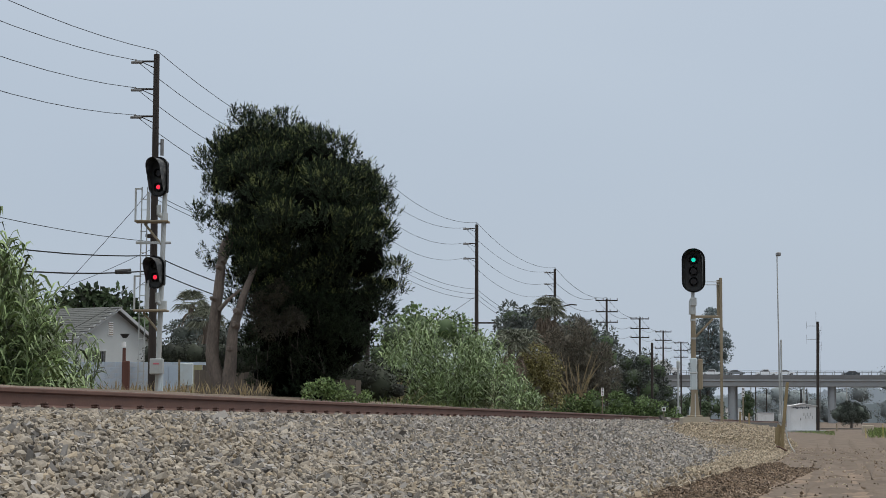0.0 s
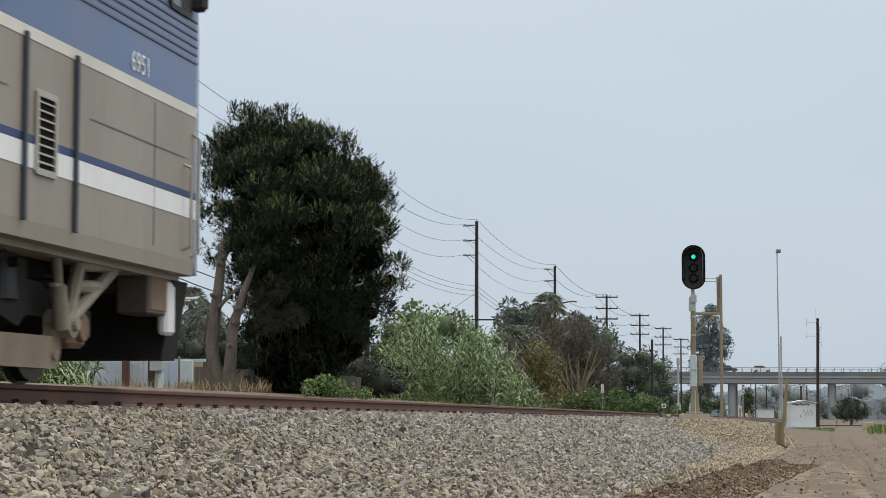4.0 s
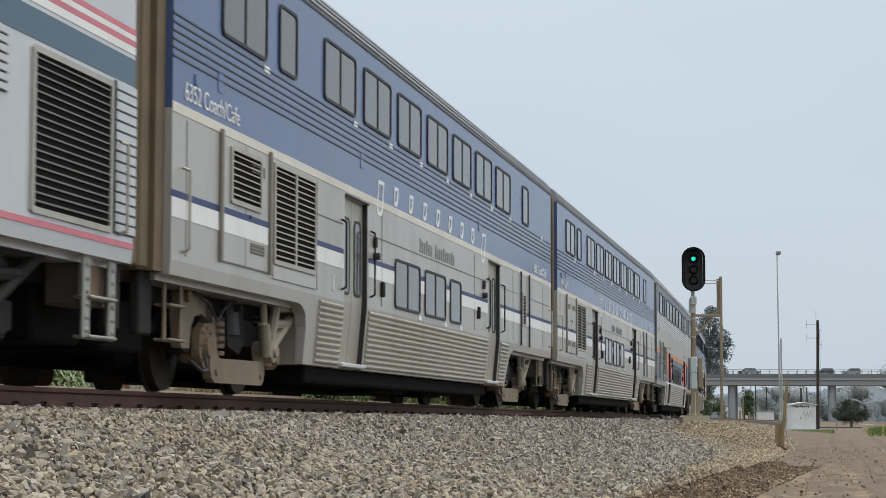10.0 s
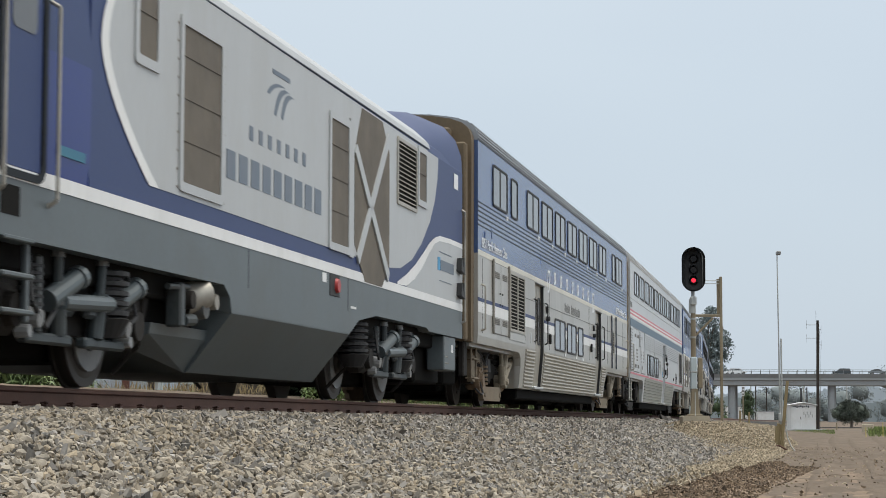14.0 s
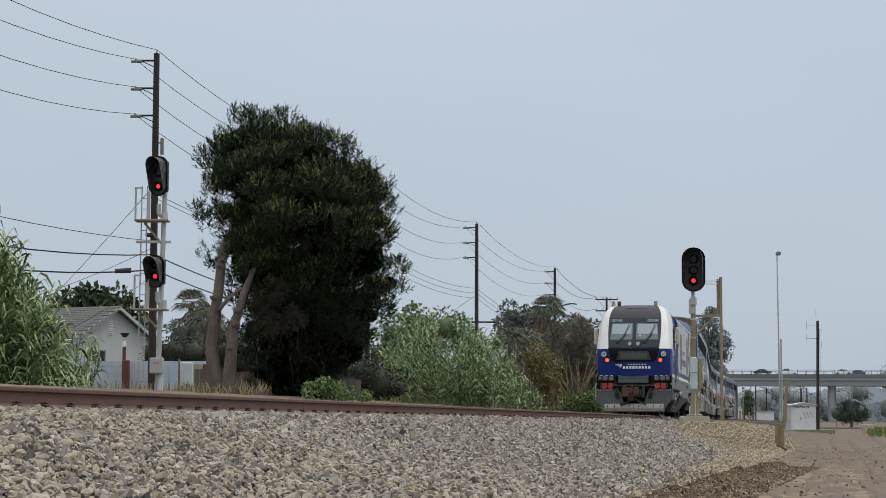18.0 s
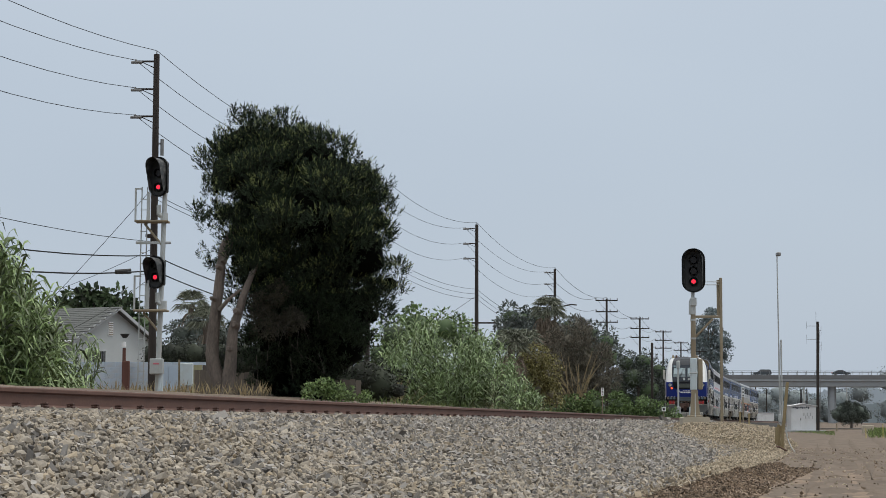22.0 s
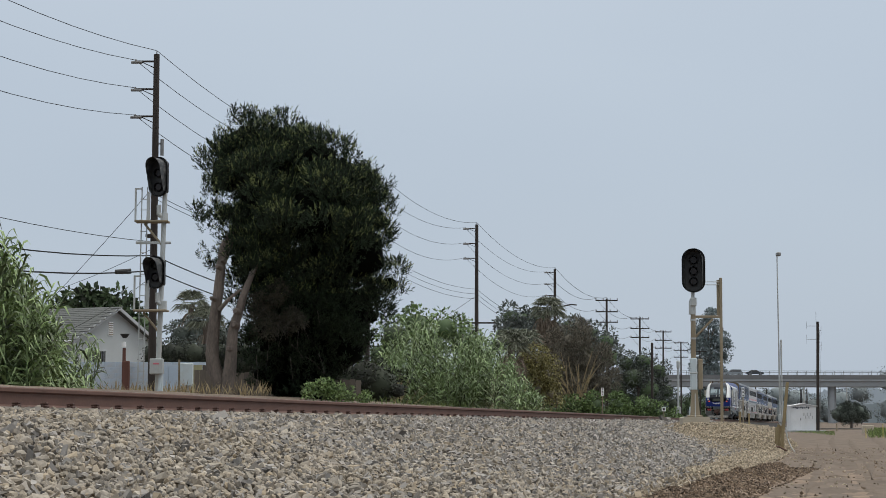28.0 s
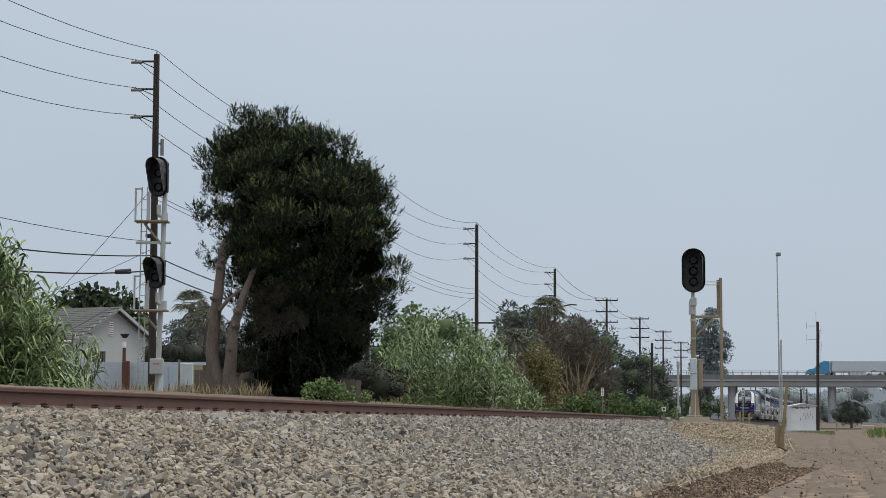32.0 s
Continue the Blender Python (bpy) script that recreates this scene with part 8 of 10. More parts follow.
for z, zl in ((6.10, 6.98), (3.70, 4.62)):
    part("platform", Geo().box((-7.84, 55, z), (0.90, 0.5, 0.05), 0.01), TAN_STEEL, left, "grated steel platform")
    part("platform_brace", Geo().cyl((-8.05, 55, z - 0.05), (-7.58, 55, z - 0.62), 0.032, 0.032, 8), TAN_STEEL, left)
    part("rail_post", Geo().box((-8.28, 54.9, (z + zl) / 2), (0.05, 0.05, zl - z), 0.01), PALE_STEEL, left)
    part("rail_post", Geo().box((-7.93, 54.9, (z + zl) / 2 - 0.05), (0.09, 0.05, zl - z - 0.1), 0.01), PALE_STEEL, left)
    part("rail_bar", Geo().box((-8.20, 54.9, zl), (0.2, 0.04, 0.04)), PALE_STEEL, left)
for dx in (-8.17, -8.02):
    part("ladder_rail", Geo().cyl((dx - 0.02, 55.1, 1.3), (dx + 0.03, 55.1, 7.05), 0.018, 0.018, 6), PALE_STEEL, left)
for k in range(19):
    part("rung", Geo().cyl((-8.175, 55.1, 1.5 + 0.29 * k), (-8.0, 55.1, 1.5 + 0.29 * k), 0.011, 0.011, 6), PALE_STEEL, left)
part("cross_arm", Geo().box((-7.80, 55, 5.53), (0.95, 0.06, 0.07), 0.01), PALE_STEEL, left)
for zc in (6.55, 4.18):
    part("gooseneck", Geo().cyl((-7.66, 54.95, zc), (-7.66, 54.95, zc - 0.26), 0.06, 0.06, 12).cyl((-7.66, 54.95, zc - 0.26), (-7.50, 55, zc - 0.34), 0.075, 0.06, 12).cyl((-7.52, 55, zc - 0.45), (-7.52, 55, zc - 0.22), 0.10, 0.10, 12), PALE_STEEL, left, "cast gooseneck bracket", True)
OFF_LEFT = [(0, 1), (26.3, 1), (26.5, 0), (32, 0)]
signal_head(left, -7.66, 54.85, 7.30, 0.56, 1.08, [(7.40, None, None), (7.02, GLOW_RED, OFF_LEFT)], 0.38)
signal_head(left, -7.71, 54.85, 4.72, 0.55, 0.88, [(4.92, None, None), (4.59, GLOW_RED, OFF_LEFT)], 0.38)
cabinet = tagged(new("equipment_cabinet"), "pale blue steel cabinet on a post by the fence", "cabinet")
part("body", Geo().box((-7.11, 57, 2.03), (0.34, 0.3, 0.64), 0.02), PALE_BLUE, cabinet)
part("door", Geo().box((-7.07, 56.845, 2.03), (0.25, 0.02, 0.58), 0.005), PALE_BLUE, cabinet)
part("post", Geo().cyl((-7.10, 57, 0.9), (-7.10, 57, 1.72), 0.06, 0.06, 10), PALE_STEEL, cabinet)
part("back_post", Geo().box((-7.33, 57.05, 1.9), (0.05, 0.05, 1.1)), TAN_STEEL, cabinet)

# ---------------------------------------------------------------- utility poles and lines
INSULATOR = M("grey_insulator", (0.20, 0.20, 0.20), 0.4, var=0.1)
WIRE = M("line_wire", (0.030, 0.030, 0.033), 0.6)
LINE = [(-16.2, 31, 0), (-9.62, 68, 0), (-3.6, 98, 0), (2.10, 127, 0), (8.98, 164, 0), (16.24, 203, 1), (22.98, 239, 1), (29.35, 273, 1), (36.0, 310, 1), (43.5, 347, 1)]
POLE_ENDS = []
for i, (x, y, arms) in enumerate(LINE):
    pole = tagged(new("utility_pole"), "weathered dark wooden utility pole with wire brackets" if not arms else "dark wooden utility pole with three crossarms", "utility pole", "utility poles")
    z = float(ground_height(np.array([x]), np.array([float(y)]))[0])
    part("pole", Geo().cyl((x - 0.02, y, z - 0.2), (x, y, 13.02), 0.140, 0.100, 14), POLE_WOOD, pole, "", True)
    ends = [(x, y, 13.15)]
    part("top_pin", Geo().cyl((x, y, 12.98), (x, y, 13.12), 0.03, 0.02, 8), INSULATOR, pole)
    if not arms:
        for z in (12.78, 11.84, 10.92):
            part("bracket", Geo().box((x - 0.36, y, z), (0.72, 0.06, 0.06), 0.01).cyl((x, y, z - 0.25), (x - 0.5, y, z - 0.02), 0.015, 0.015, 6), POLE_WOOD, pole)
            part("insulator", Geo().cyl((x - 0.85, y, z - 0.03), (x - 0.48, y, z - 0.03), 0.05, 0.05, 8).cyl((x - 0.70, y, z + 0.0), (x - 0.70, y, z + 0.07), 0.045, 0.03, 8), INSULATOR, pole)
            ends.append((x - 0.72, y, z + 0.05))
    else:
        for z in (12.86, 11.74, 10.70):
            part("crossarm", Geo().box((x, y, z), (2.2, 0.10, 0.12), 0.02), POLE_WOOD, pole)
            for dx in (-1.05, -0.35, 0.35, 1.05):
                part("insulator", Geo().cyl((x + dx, y, z + 0.06), (x + dx, y, z + 0.22), 0.05, 0.04, 8), INSULATOR, pole)
            ends.append((x - 1.05, y, z + 0.22))
    if i == 1:
        part("transformer_fuse", Geo().cyl((x + 0.22, y, 9.6), (x + 0.22, y, 10.15), 0.06, 0.06, 10).box((x + 0.1, y, 10.0), (0.3, 0.05, 0.05)), INSULATOR, pole)
        part("splice_case", Geo().cyl((x - 1.2, y - 0.5, 5.66), (x - 0.72, y - 0.3, 5.70), 0.075, 0.09, 12), RUBBER, pole)
        part("cable_clamp", Geo().box((x - 0.15, y, 6.9), (0.25, 0.3, 0.12), 0.02), POLE_WOOD, pole)
    if i == 4:
        part("street_arm", Geo().tube([(x, y, 9.9), (x + 1.3, y, 10.2), (x + 1.75, y, 10.15)], 0.05, 8), POLE_WOOD, pole)
        part("transformer", Geo().cyl((x + 0.3, y, 7.9), (x + 0.3, y, 8.6), 0.2, 0.2, 12), INSULATOR, pole)
    if i == 3:
        part("crossarm", Geo().box((x + 0.2, y, 6.9), (1.9, 0.1, 0.1), 0.02), POLE_WOOD, pole)
    POLE_ENDS.append(ends)


def wire(a, b, sag, r=0.011, n=14, label="thin dark overhead wire between poles"):
    a, b = Vector(a), Vector(b)
    pts = [a.lerp(b, k / n) - Vector((0, 0, 4 * sag * (k / n) * (1 - k / n))) for k in range(n + 1)]
    ring = [[p + Vector((r * math.cos(q), 0, r * math.sin(q))) for q in (0.5, 2.6, 4.7)] for p in pts]
    return thing("power_line", Geo().loft(ring), WIRE, label, "overhead wire", "overhead wires")


for A, B in zip(POLE_ENDS[:-1], POLE_ENDS[1:]):
    far = A[0][1] > 150
    for k, (a, b) in enumerate(zip(A, B)):
        wire(a, b, (1.05 if A[0][1] < 40 else 0.80) + 0.06 * k, 0.012 if not far else 0.02)
x, y, _ = LINE[1]
for (z, bx, by, bz, r, sag) in ((6.25, -16.4, 31, 6.0, 0.024, 0.8), (5.75, -16.4, 31, 5.3, 0.028, 0.85), (6.70, -16.4, 31, 6.9, 0.012, 0.6)):
    wire((x, y, z), (bx, by, bz), sag, r, label="thick black cable strung between wooden poles")
for z, dz in ((6.25, 0.0), (5.75, 0.0), (8.3, 0.5), (8.15, 0.4)):
    wire((x, y, z), (-3.6, 98, z + dz), 0.6, 0.022 if z < 7 else 0.011, label="black cable running behind the pine")
wire((x, y, 8.6), (-17.0, 84, 4.8), 0.1, 0.012, label="straight service drop to the house")
wire((x, y, 6.5), (-19.5, 88, 5.6), 0.25, 0.010, label="slack service wire to the house")
wire((x, y, 5.6), (-18.0, 92, 4.4), 0.3, 0.010, label="slack service wire to the house")
x, y, _ = LINE[3]
for z in (9.0, 8.7, 8.4):
    wire((x, y, z), (-3.6, 98, z + 0.3), 0.5, 0.012)
    wire((x, y, z), (8.98, 164, z - 0.2), 0.7, 0.014)
wire((x, y, 8.6), (-0.5, 122, 6.6), 0.02, 0.014, label="guy wire from a utility pole")

# ---------------------------------------------------------------- house and fences
STUCCO = M("grey_stucco", (0.45, 0.475, 0.48), 0.9, var=0.08, scale=1.2, fine=40, bump=0.004)
SHINGLE = M("grey_shingle", (0.105, 0.110, 0.106), 0.9, var=0.16, scale=1.5, fine=20, obj=0.15, island=0.2)
BLOCK = M("blue_block_wall", (0.44, 0.53, 0.63), 0.85, var=0.10, scale=2, fine=20, obj=0.35, dirt=(0.50, 0.42, 0.32, 0.55), dirt_scale=0.7)
PLANK = M("old_fence_plank", (0.115, 0.098, 0.082), 0.9, var=0.3, scale=3, fine=25, obj=0.5, stretch=(1, 1, 0.2))
RED_WOOD = M("rust_red_wood", (0.115, 0.048, 0.036), 0.8, var=0.2, scale=3, stretch=(1, 1, 0.3))
house = tagged(new("house"), "small grey stucco house with a shingled gable roof", "house")
HM = Matrix.Translation((-16.24, 90, 1.55)) @ Matrix.Rotation(radians(60), 4, "Z")     # x along the gable wall, y along the ridge
house.matrix_basis = HM
part("wall", Geo().prism([(0, -0.4), (5.6, -0.4), (5.6, 2.85), (2.8, 4.22), (0, 2.85)], "y", 0, 9), STUCCO, house, "grey stucco walls")
for sgn, (a, b) in ((1, ((-0.35, 2.66), (2.8, 4.26))), (-1, ((5.95, 2.66), (2.8, 4.26)))):
    part("roof", Geo().prism([a, b, (b[0], b[1] + 0.1), (a[0], a[1] + 0.1)], "y", -0.3, 9.3), SHINGLE, house, "grey asphalt shingle roof")
    part("rake_board", Geo().prism([(a[0], a[1] - 0.06), (b[0], b[1] - 0.06), (b[0], b[1] + 0.09), (a[0], a[1] + 0.09)], "y", -0.34, -0.29), LOCO_GREY, house, "pale rake board")
shingle_me = Geo().box((0, 0, 0), (0.20, 0.92, 0.018)).mesh("shingle", SHINGLE)
slope = math.atan2(4.26 - 2.66, 3.15)
for r in range(17):
    for c in range(10):
        o = new("shingle", shingle_me)
        o.parent = house.children[1]
        u = 0.10 + r * 0.205
        o.matrix_basis = Matrix.Translation((-0.35 + u * math.cos(slope), 0.2 + 0.95 * c + 0.47 * (r % 2) - 0.3, 2.775 + u * math.sin(slope))) @ Matrix.Rotation(-slope + 0.05, 4, "Y")
part("gutter", Geo().box((-0.42, 4.5, 2.68), (0.12, 9.6, 0.12), 0.02), WHITE, house, "white eaves gutter")
w = part("window", ring_frame(Geo(), round_rect(0.9, 2.2, 1.55, 2.35, 0.02, 1), round_rect(0.97, 2.13, 1.62, 2.28, 0.01, 1), "y", -0.05, 0.0), WHITE, house, "barred window")
part("pane", Geo().box((1.55, -0.01, 1.95), (1.18, 0.02, 0.68)), GLASS, w)
for k in range(8):
    part("bar", Geo().cyl((1.0 + 0.157 * k, -0.08, 1.58), (1.0 + 0.157 * k, -0.08, 2.32), 0.014, 0.014, 6), RUBBER, w)
v = part("gable_vent", Geo().box((2.55, -0.02, 3.35), (0.34, 0.04, 0.62), 0.01), WHITE, house, "slatted gable vent")
for k in range(6):
    part("slat", Geo().box((2.55, -0.045, 3.10 + 0.1 * k), (0.28, 0.02, 0.035)), DEAD_FROND, v)
wall_ = tagged(new("block_wall"), "weathered pale blue concrete block wall beside the track", "wall", kind="structure")
block_me = Geo().box((0, 0, 0), (0.400, 0.19, 0.198), 0.004).mesh("block", BLOCK)
for r in range(8):
    for c in range(14):
        o = new("block", block_me)
        o.parent = wall_
        o.matrix_basis = Matrix.Translation((-14.2 + 0.403 * c + 0.2 * (r % 2), 74, 1.38 + 0.2 * r))
part("mortar", Geo().box((-11.5, 74.02, 2.05), (5.8, 0.178, 1.55)), BLOCK, wall_)
post = thing("gate_post", Geo().box((-11.35, 73.5, 2.1), (0.26, 0.2, 1.6), 0.02), RED_WOOD, "rust-red wooden gate post at a block wall", "post")
fence = tagged(new("plank_fence"), "old dark wooden plank fence behind the pine", "fence", kind="structure")
plank_me = Geo().box((0, 0, 0), (0.185, 0.025, 1.6), 0.006).mesh("plank", PLANK)
for k in range(30):
    o = new("plank", plank_me)
    o.parent = fence
    o.matrix_basis = Matrix.Translation((-8.62 + 0.195 * k, 72 + 0.01 * (k % 3), 1.75 - 0.012 * k + 0.02 * math.sin(k * 2.3)))
for z in (1.4, 2.2):
    part("rail", Geo().box((-5.75, 72.06, z - 0.1), (5.8, 0.06, 0.09)), PLANK, fence)
YELLOW_PANEL = M("faded_yellow_panel", (0.36, 0.34, 0.20), 0.85, var=0.2, scale=3)
pale = tagged(new("plank_fence"), "pale yellowish panel fence beside a signal mast", "fence", kind="structure")
for k in range(5):
    part("panel", Geo().box((-9.95 + 0.40 * k, 73, 2.0), (0.39, 0.06, 1.5), 0.01), PLANK if k == 4 else (YELLOW_PANEL if k == 3 else BLOCK), pale)
lamp_post = tagged(new("camera_post"), "dark post with a security camera and flood light", "security camera")
part("post", Geo().cyl((-13.05, 84, 1.4), (-13.05, 84, 3.75), 0.07, 0.07, 10), RED_WOOD, lamp_post)
part("camera", Geo().cyl((-13.05, 83.9, 3.80), (-13.05, 83.9, 4.0), 0.10, 0.08, 12), WHITE, lamp_post, "", True)
part("flood_light", Geo().cyl((-13.02, 83.9, 4.15), (-13.02, 83.9, 4.32), 0.08, 0.20, 12), RUBBER, lamp_post, "", True)

# ---------------------------------------------------------------- right side: fill, stakes, poles, shed
def spill_edge(q):
    """Where the tan gravel begins to cover the grey stone of the slope."""
    return np.interp(q, [25, 35, 41, 45, 53, 60, 67, 80], [5.75, 5.45, 4.95, 4.45, 3.4, 2.6, 2.2, 2.1])


fq, fl, rng = scatter(81, 46, 78, 2.6, 6.2, 560)


def fill_height(s, lat):
    """The pile of tan fill round the signal's base, above the rail's top."""
    e = step(46.5, 52.5, s) * (1 - step(66, 80, s))
    top = np.interp(lat, [2.2, 3.0, 4.4, 5.1, 5.6, 6.25], [-0.40, -0.30, -0.31, -0.38, -0.46, -1.06])
    return -1.06 + (top + 1.06) * e


bs2, bl2 = np.meshgrid(np.arange(46, 81, 0.3), np.linspace(0, 1, 26), indexing="ij")
bl2 = spill_edge(bs2) + (7.2 - spill_edge(bs2)) * bl2
fp = bank_point(bs2.ravel(), bl2.ravel())
fp[:, 2] = np.minimum(rail_z(bs2.ravel()) + fill_height(bs2.ravel(), bl2.ravel()), fp[:, 2] + 0.02 + 0.9 * (bl2.ravel() - spill_edge(bs2.ravel()))) + 0.03 * waves(fp[:, 0], fp[:, 1], 9, [(2.2, 1.0), (0.8, 0.5)])
nl = bl2.shape[1]
fi = (np.arange(bs2.shape[0] - 1)[:, None] * nl + np.arange(nl - 1)[None, :]).reshape(-1)
fill = tagged(new("gravel_fill", numpy_mesh("gravel_fill", fp, np.stack([fi, fi + 1, fi + nl + 1, fi + nl], -1), FILL, True)), "mound of tan gravel fill round a signal base", "gravel", kind="structure")
keep = fl > spill_edge(fq) + 0.1 * rng.normal(size=len(fq))
fq, fl = fq[keep], fl[keep]
c = bank_point(fq, fl)
c[:, 2] = np.minimum(rail_z(fq) + fill_height(fq, fl), c[:, 2] + 0.02 + 0.9 * np.maximum(fl - spill_edge(fq), 0)) + rng.uniform(0.0, 0.045, len(fq))
o = new("gravel", stones("gravel", c, 0.0205, 82, FILL, fine=False))
o.parent = fill
tagged(o, kind="stuff")

# tan gravel spilt along the foot of the slope towards the camera
sq, sl = np.meshgrid(np.arange(27, 53, 0.3), np.linspace(0, 1, 22), indexing="ij")
lo_ = np.clip(spill_edge(sq), 2.6, 5.9)
sl = lo_ + (6.30 - lo_) * sl
sp = bank_point(sq.ravel(), sl.ravel())
top_ = np.maximum(sp[:, 2] + 0.012, 0.09 * (1 - step(5.7, 6.25, sl.ravel())) - 0.03)
sp[:, 2] = top_ - 0.10 * (1 - step(27, 31, sq.ravel())) + 0.014 * waves(sp[:, 0], sp[:, 1], 19, [(1.2, 1.0), (0.4, 0.7)])
ns_ = sl.shape[1]
si = (np.arange(sq.shape[0] - 1)[:, None] * ns_ + np.arange(ns_ - 1)[None, :]).reshape(-1)
o = new("gravel_apron", numpy_mesh("gravel_apron", sp, np.stack([si, si + 1, si + ns_ + 1, si + ns_], -1), FILL, True))
o.parent = fill
for q0, q1, dens, size, seed in ((17, 30, 70, 0.017, 83), (27, 53, 560, 0.0200, 85)):
    gq, gl_, rng = scatter(seed, q0, q1, 2.8, 6.25, dens)
    edge = np.where(gq < 30, 5.55 + 0.25 * rng.normal(size=len(gq)), spill_edge(gq) + 0.12 * rng.normal(size=len(gq)))
    keep = (gl_ > edge) & ((gl_ < 6.2) | (gq > 27))
    gq, gl_ = gq[keep], gl_[keep]
    c = bank_point(gq, gl_)
    c[:, 2] = np.maximum(c[:, 2] + 0.015, 0.09 * (1 - step(5.7, 6.25, gl_)) - 0.02) + rng.uniform(-0.008, 0.022, len(gq))
    o = new("gravel", stones("gravel", c, size, seed + 1, FILL, fine=False))
    o.parent = fill
    tagged(o, kind="stuff")

# dark clods of soil along the toe of the bank
rs2, rl2 = np.meshgrid(np.arange(10, 36, 0.14), np.arange(5.3, 7.8, 0.07), indexing="ij")
rp = bank_point(rs2.ravel(), rl2.ravel())


def ridge_height(p, s, lat):
    """The loose soil pushed up along the bank's toe."""
    mid = 5.98 + 0.034 * (s - 14)
    return 0.14 * np.exp(-((lat - mid) / 0.40) ** 2) * (0.8 + 0.4 * waves(p[:, 0], p[:, 1], 17, [(1.6, 0.6), (0.5, 0.5)])) * step(10, 15, s) * (1 - step(29, 33.5, s)) - 0.012


rp[:, 2] = ridge_height(rp, rs2.ravel(), rl2.ravel()) + 0.012 * waves(rp[:, 0], rp[:, 1], 18, [(0.3, 0.8)])
nr = rl2.shape[1]
ri = (np.arange(rs2.shape[0] - 1)[:, None] * nr + np.arange(nr - 1)[None, :]).reshape(-1)
tagged(new("soil_ridge", numpy_mesh("soil_ridge", rp, np.stack([ri, ri + 1, ri + nr + 1, ri + nr], -1), SOIL, True)), "low ridge of loose brown soil along the bank", "soil", kind="structure")
cq, cl, rng = scatter(91, 14, 33, 5.5, 6.9, 800)
cl = 5.98 + 0.034 * (cq - 14) + np.clip(0.25 * rng.normal(size=len(cl)), -0.6, 0.5)
c = bank_point(cq, cl)
c[:, 2] = np.maximum(ridge_height(c, cq, cl), 0.0) + rng.uniform(-0.004, 0.012, len(cl))
clods = new("soil_clods", stones("soil_clods", c, 0.0115, 92, SOIL, 0.7, False))
tagged(clods, "crumbly brown soil clods beside the track bank", "soil", kind="stuff")
cq, cl, rng = scatter(93, 8, 60, 5.6, 12.5, 5)
c = bank_point(cq, cl)
c[:, 2] = ground_height(c[:, 0], c[:, 1]) + 0.005
tagged(new("loose_clods", stones("loose_clods", c + np.array([0.23, 0.31, 0.0]), 0.012, 95, SOIL, fine=False)), "scattered crumbs of dark soil on the dirt road", "soil", kind="stuff")
tagged(new("loose_stones", stones("loose_stones", c, 0.014, 94, FILL)), "scattered small stones on the dirt road", "stones", kind="stuff")

# dark damp tracks of tyres on the dirt road
for k, (off, wide, y0, y1) in enumerate(((0.50, 0.13, 20, 70), (1.15, 0.16, 18, 110), (1.85, 0.12, 22, 90), (2.75, 0.20, 24, 150), (3.9, 0.26, 40, 170), (0.95, 0.09, 28, 60), (5.4, 0.35, 50, 180))):
    ys = np.arange(y0, y1, 0.35)
    xs = 0.190 * ys - 1.0 + off + 0.24 * np.sin(ys / 24.0 + off) + 0.02 * np.sin(ys / 5.0 + 2 * off) + (0.5 * np.sin(ys / 14.0 + k) if k > 4 else 0)
    wd = wide * np.clip(0.85 + 0.3 * waves(xs * 2, ys, 300 + k, [(5.0, 0.8), (1.6, 0.4)]), 0.25, 1.3) * np.clip((ys - y0) / 6, 0.15, 1) * np.clip((y1 - ys) / 12, 0.15, 1)
    cols = [np.stack([xs + u * wd, ys, ground_height(xs, ys) + (0.016 if abs(u) < 0.9 else 0.0)], -1) for u in (-1, -0.4, 0.4, 1)]
    co = np.stack(cols, 1).reshape(-1, 3)
    ti = (np.arange(len(ys) - 1)[:, None] * 4 + np.arange(3)[None, :]).reshape(-1)
    tagged(new("tyre_track", numpy_mesh("tyre_track", co, np.stack([ti, ti + 1, ti + 5, ti + 4], -1), TRACKS, True)), "dark damp tyre track pressed into the dirt road", "tyre track", "tyre tracks", "structure")

for k, pts in enumerate((((7.55, 30.0), (6.2, 28.0), (5.1, 27.2)), ((5.6, 26.3), (4.6, 24.6), (3.75, 21.9)), ((10.4, 40.0), (9.0, 45.5), (8.9, 54.0)), ((9.6, 37.5), (7.9, 41.0), (7.9, 50.0)), ((6.6, 26.0), (6.0, 24.6), (5.3, 23.6)))):
    line = np.array([list(v) for v in smooth_path([(x, y, 0) for x, y in pts], 14)])
    d = np.gradient(line[:, :2], axis=0)
    nrm = unit(np.stack([-d[:, 1], d[:, 0]], 1))
    taper = np.sin(np.linspace(0.12, math.pi - 0.12, len(line)))[:, None] * (0.14 + 0.05 * np.sin(np.arange(len(line)) * 1.3 + k))[:, None]
    cols = [np.concatenate([line[:, :2] + nrm * taper * u, (ground_height(*(line[:, :2] + nrm * taper * u).T) + (0.013 if abs(u) < 0.9 else 0.001))[:, None]], 1) for u in (-1, -0.4, 0.4, 1)]
    ti = (np.arange(len(line) - 1)[:, None] * 4 + np.arange(3)[None, :]).reshape(-1)
    tagged(new("tyre_track", numpy_mesh("tyre_track", np.stack(cols, 1).reshape(-1, 3), np.stack([ti, ti + 1, ti + 5, ti + 4], -1), TRACKS, True)), "dark tyre mark turning across the dirt road", "tyre track", "tyre tracks", "structure")

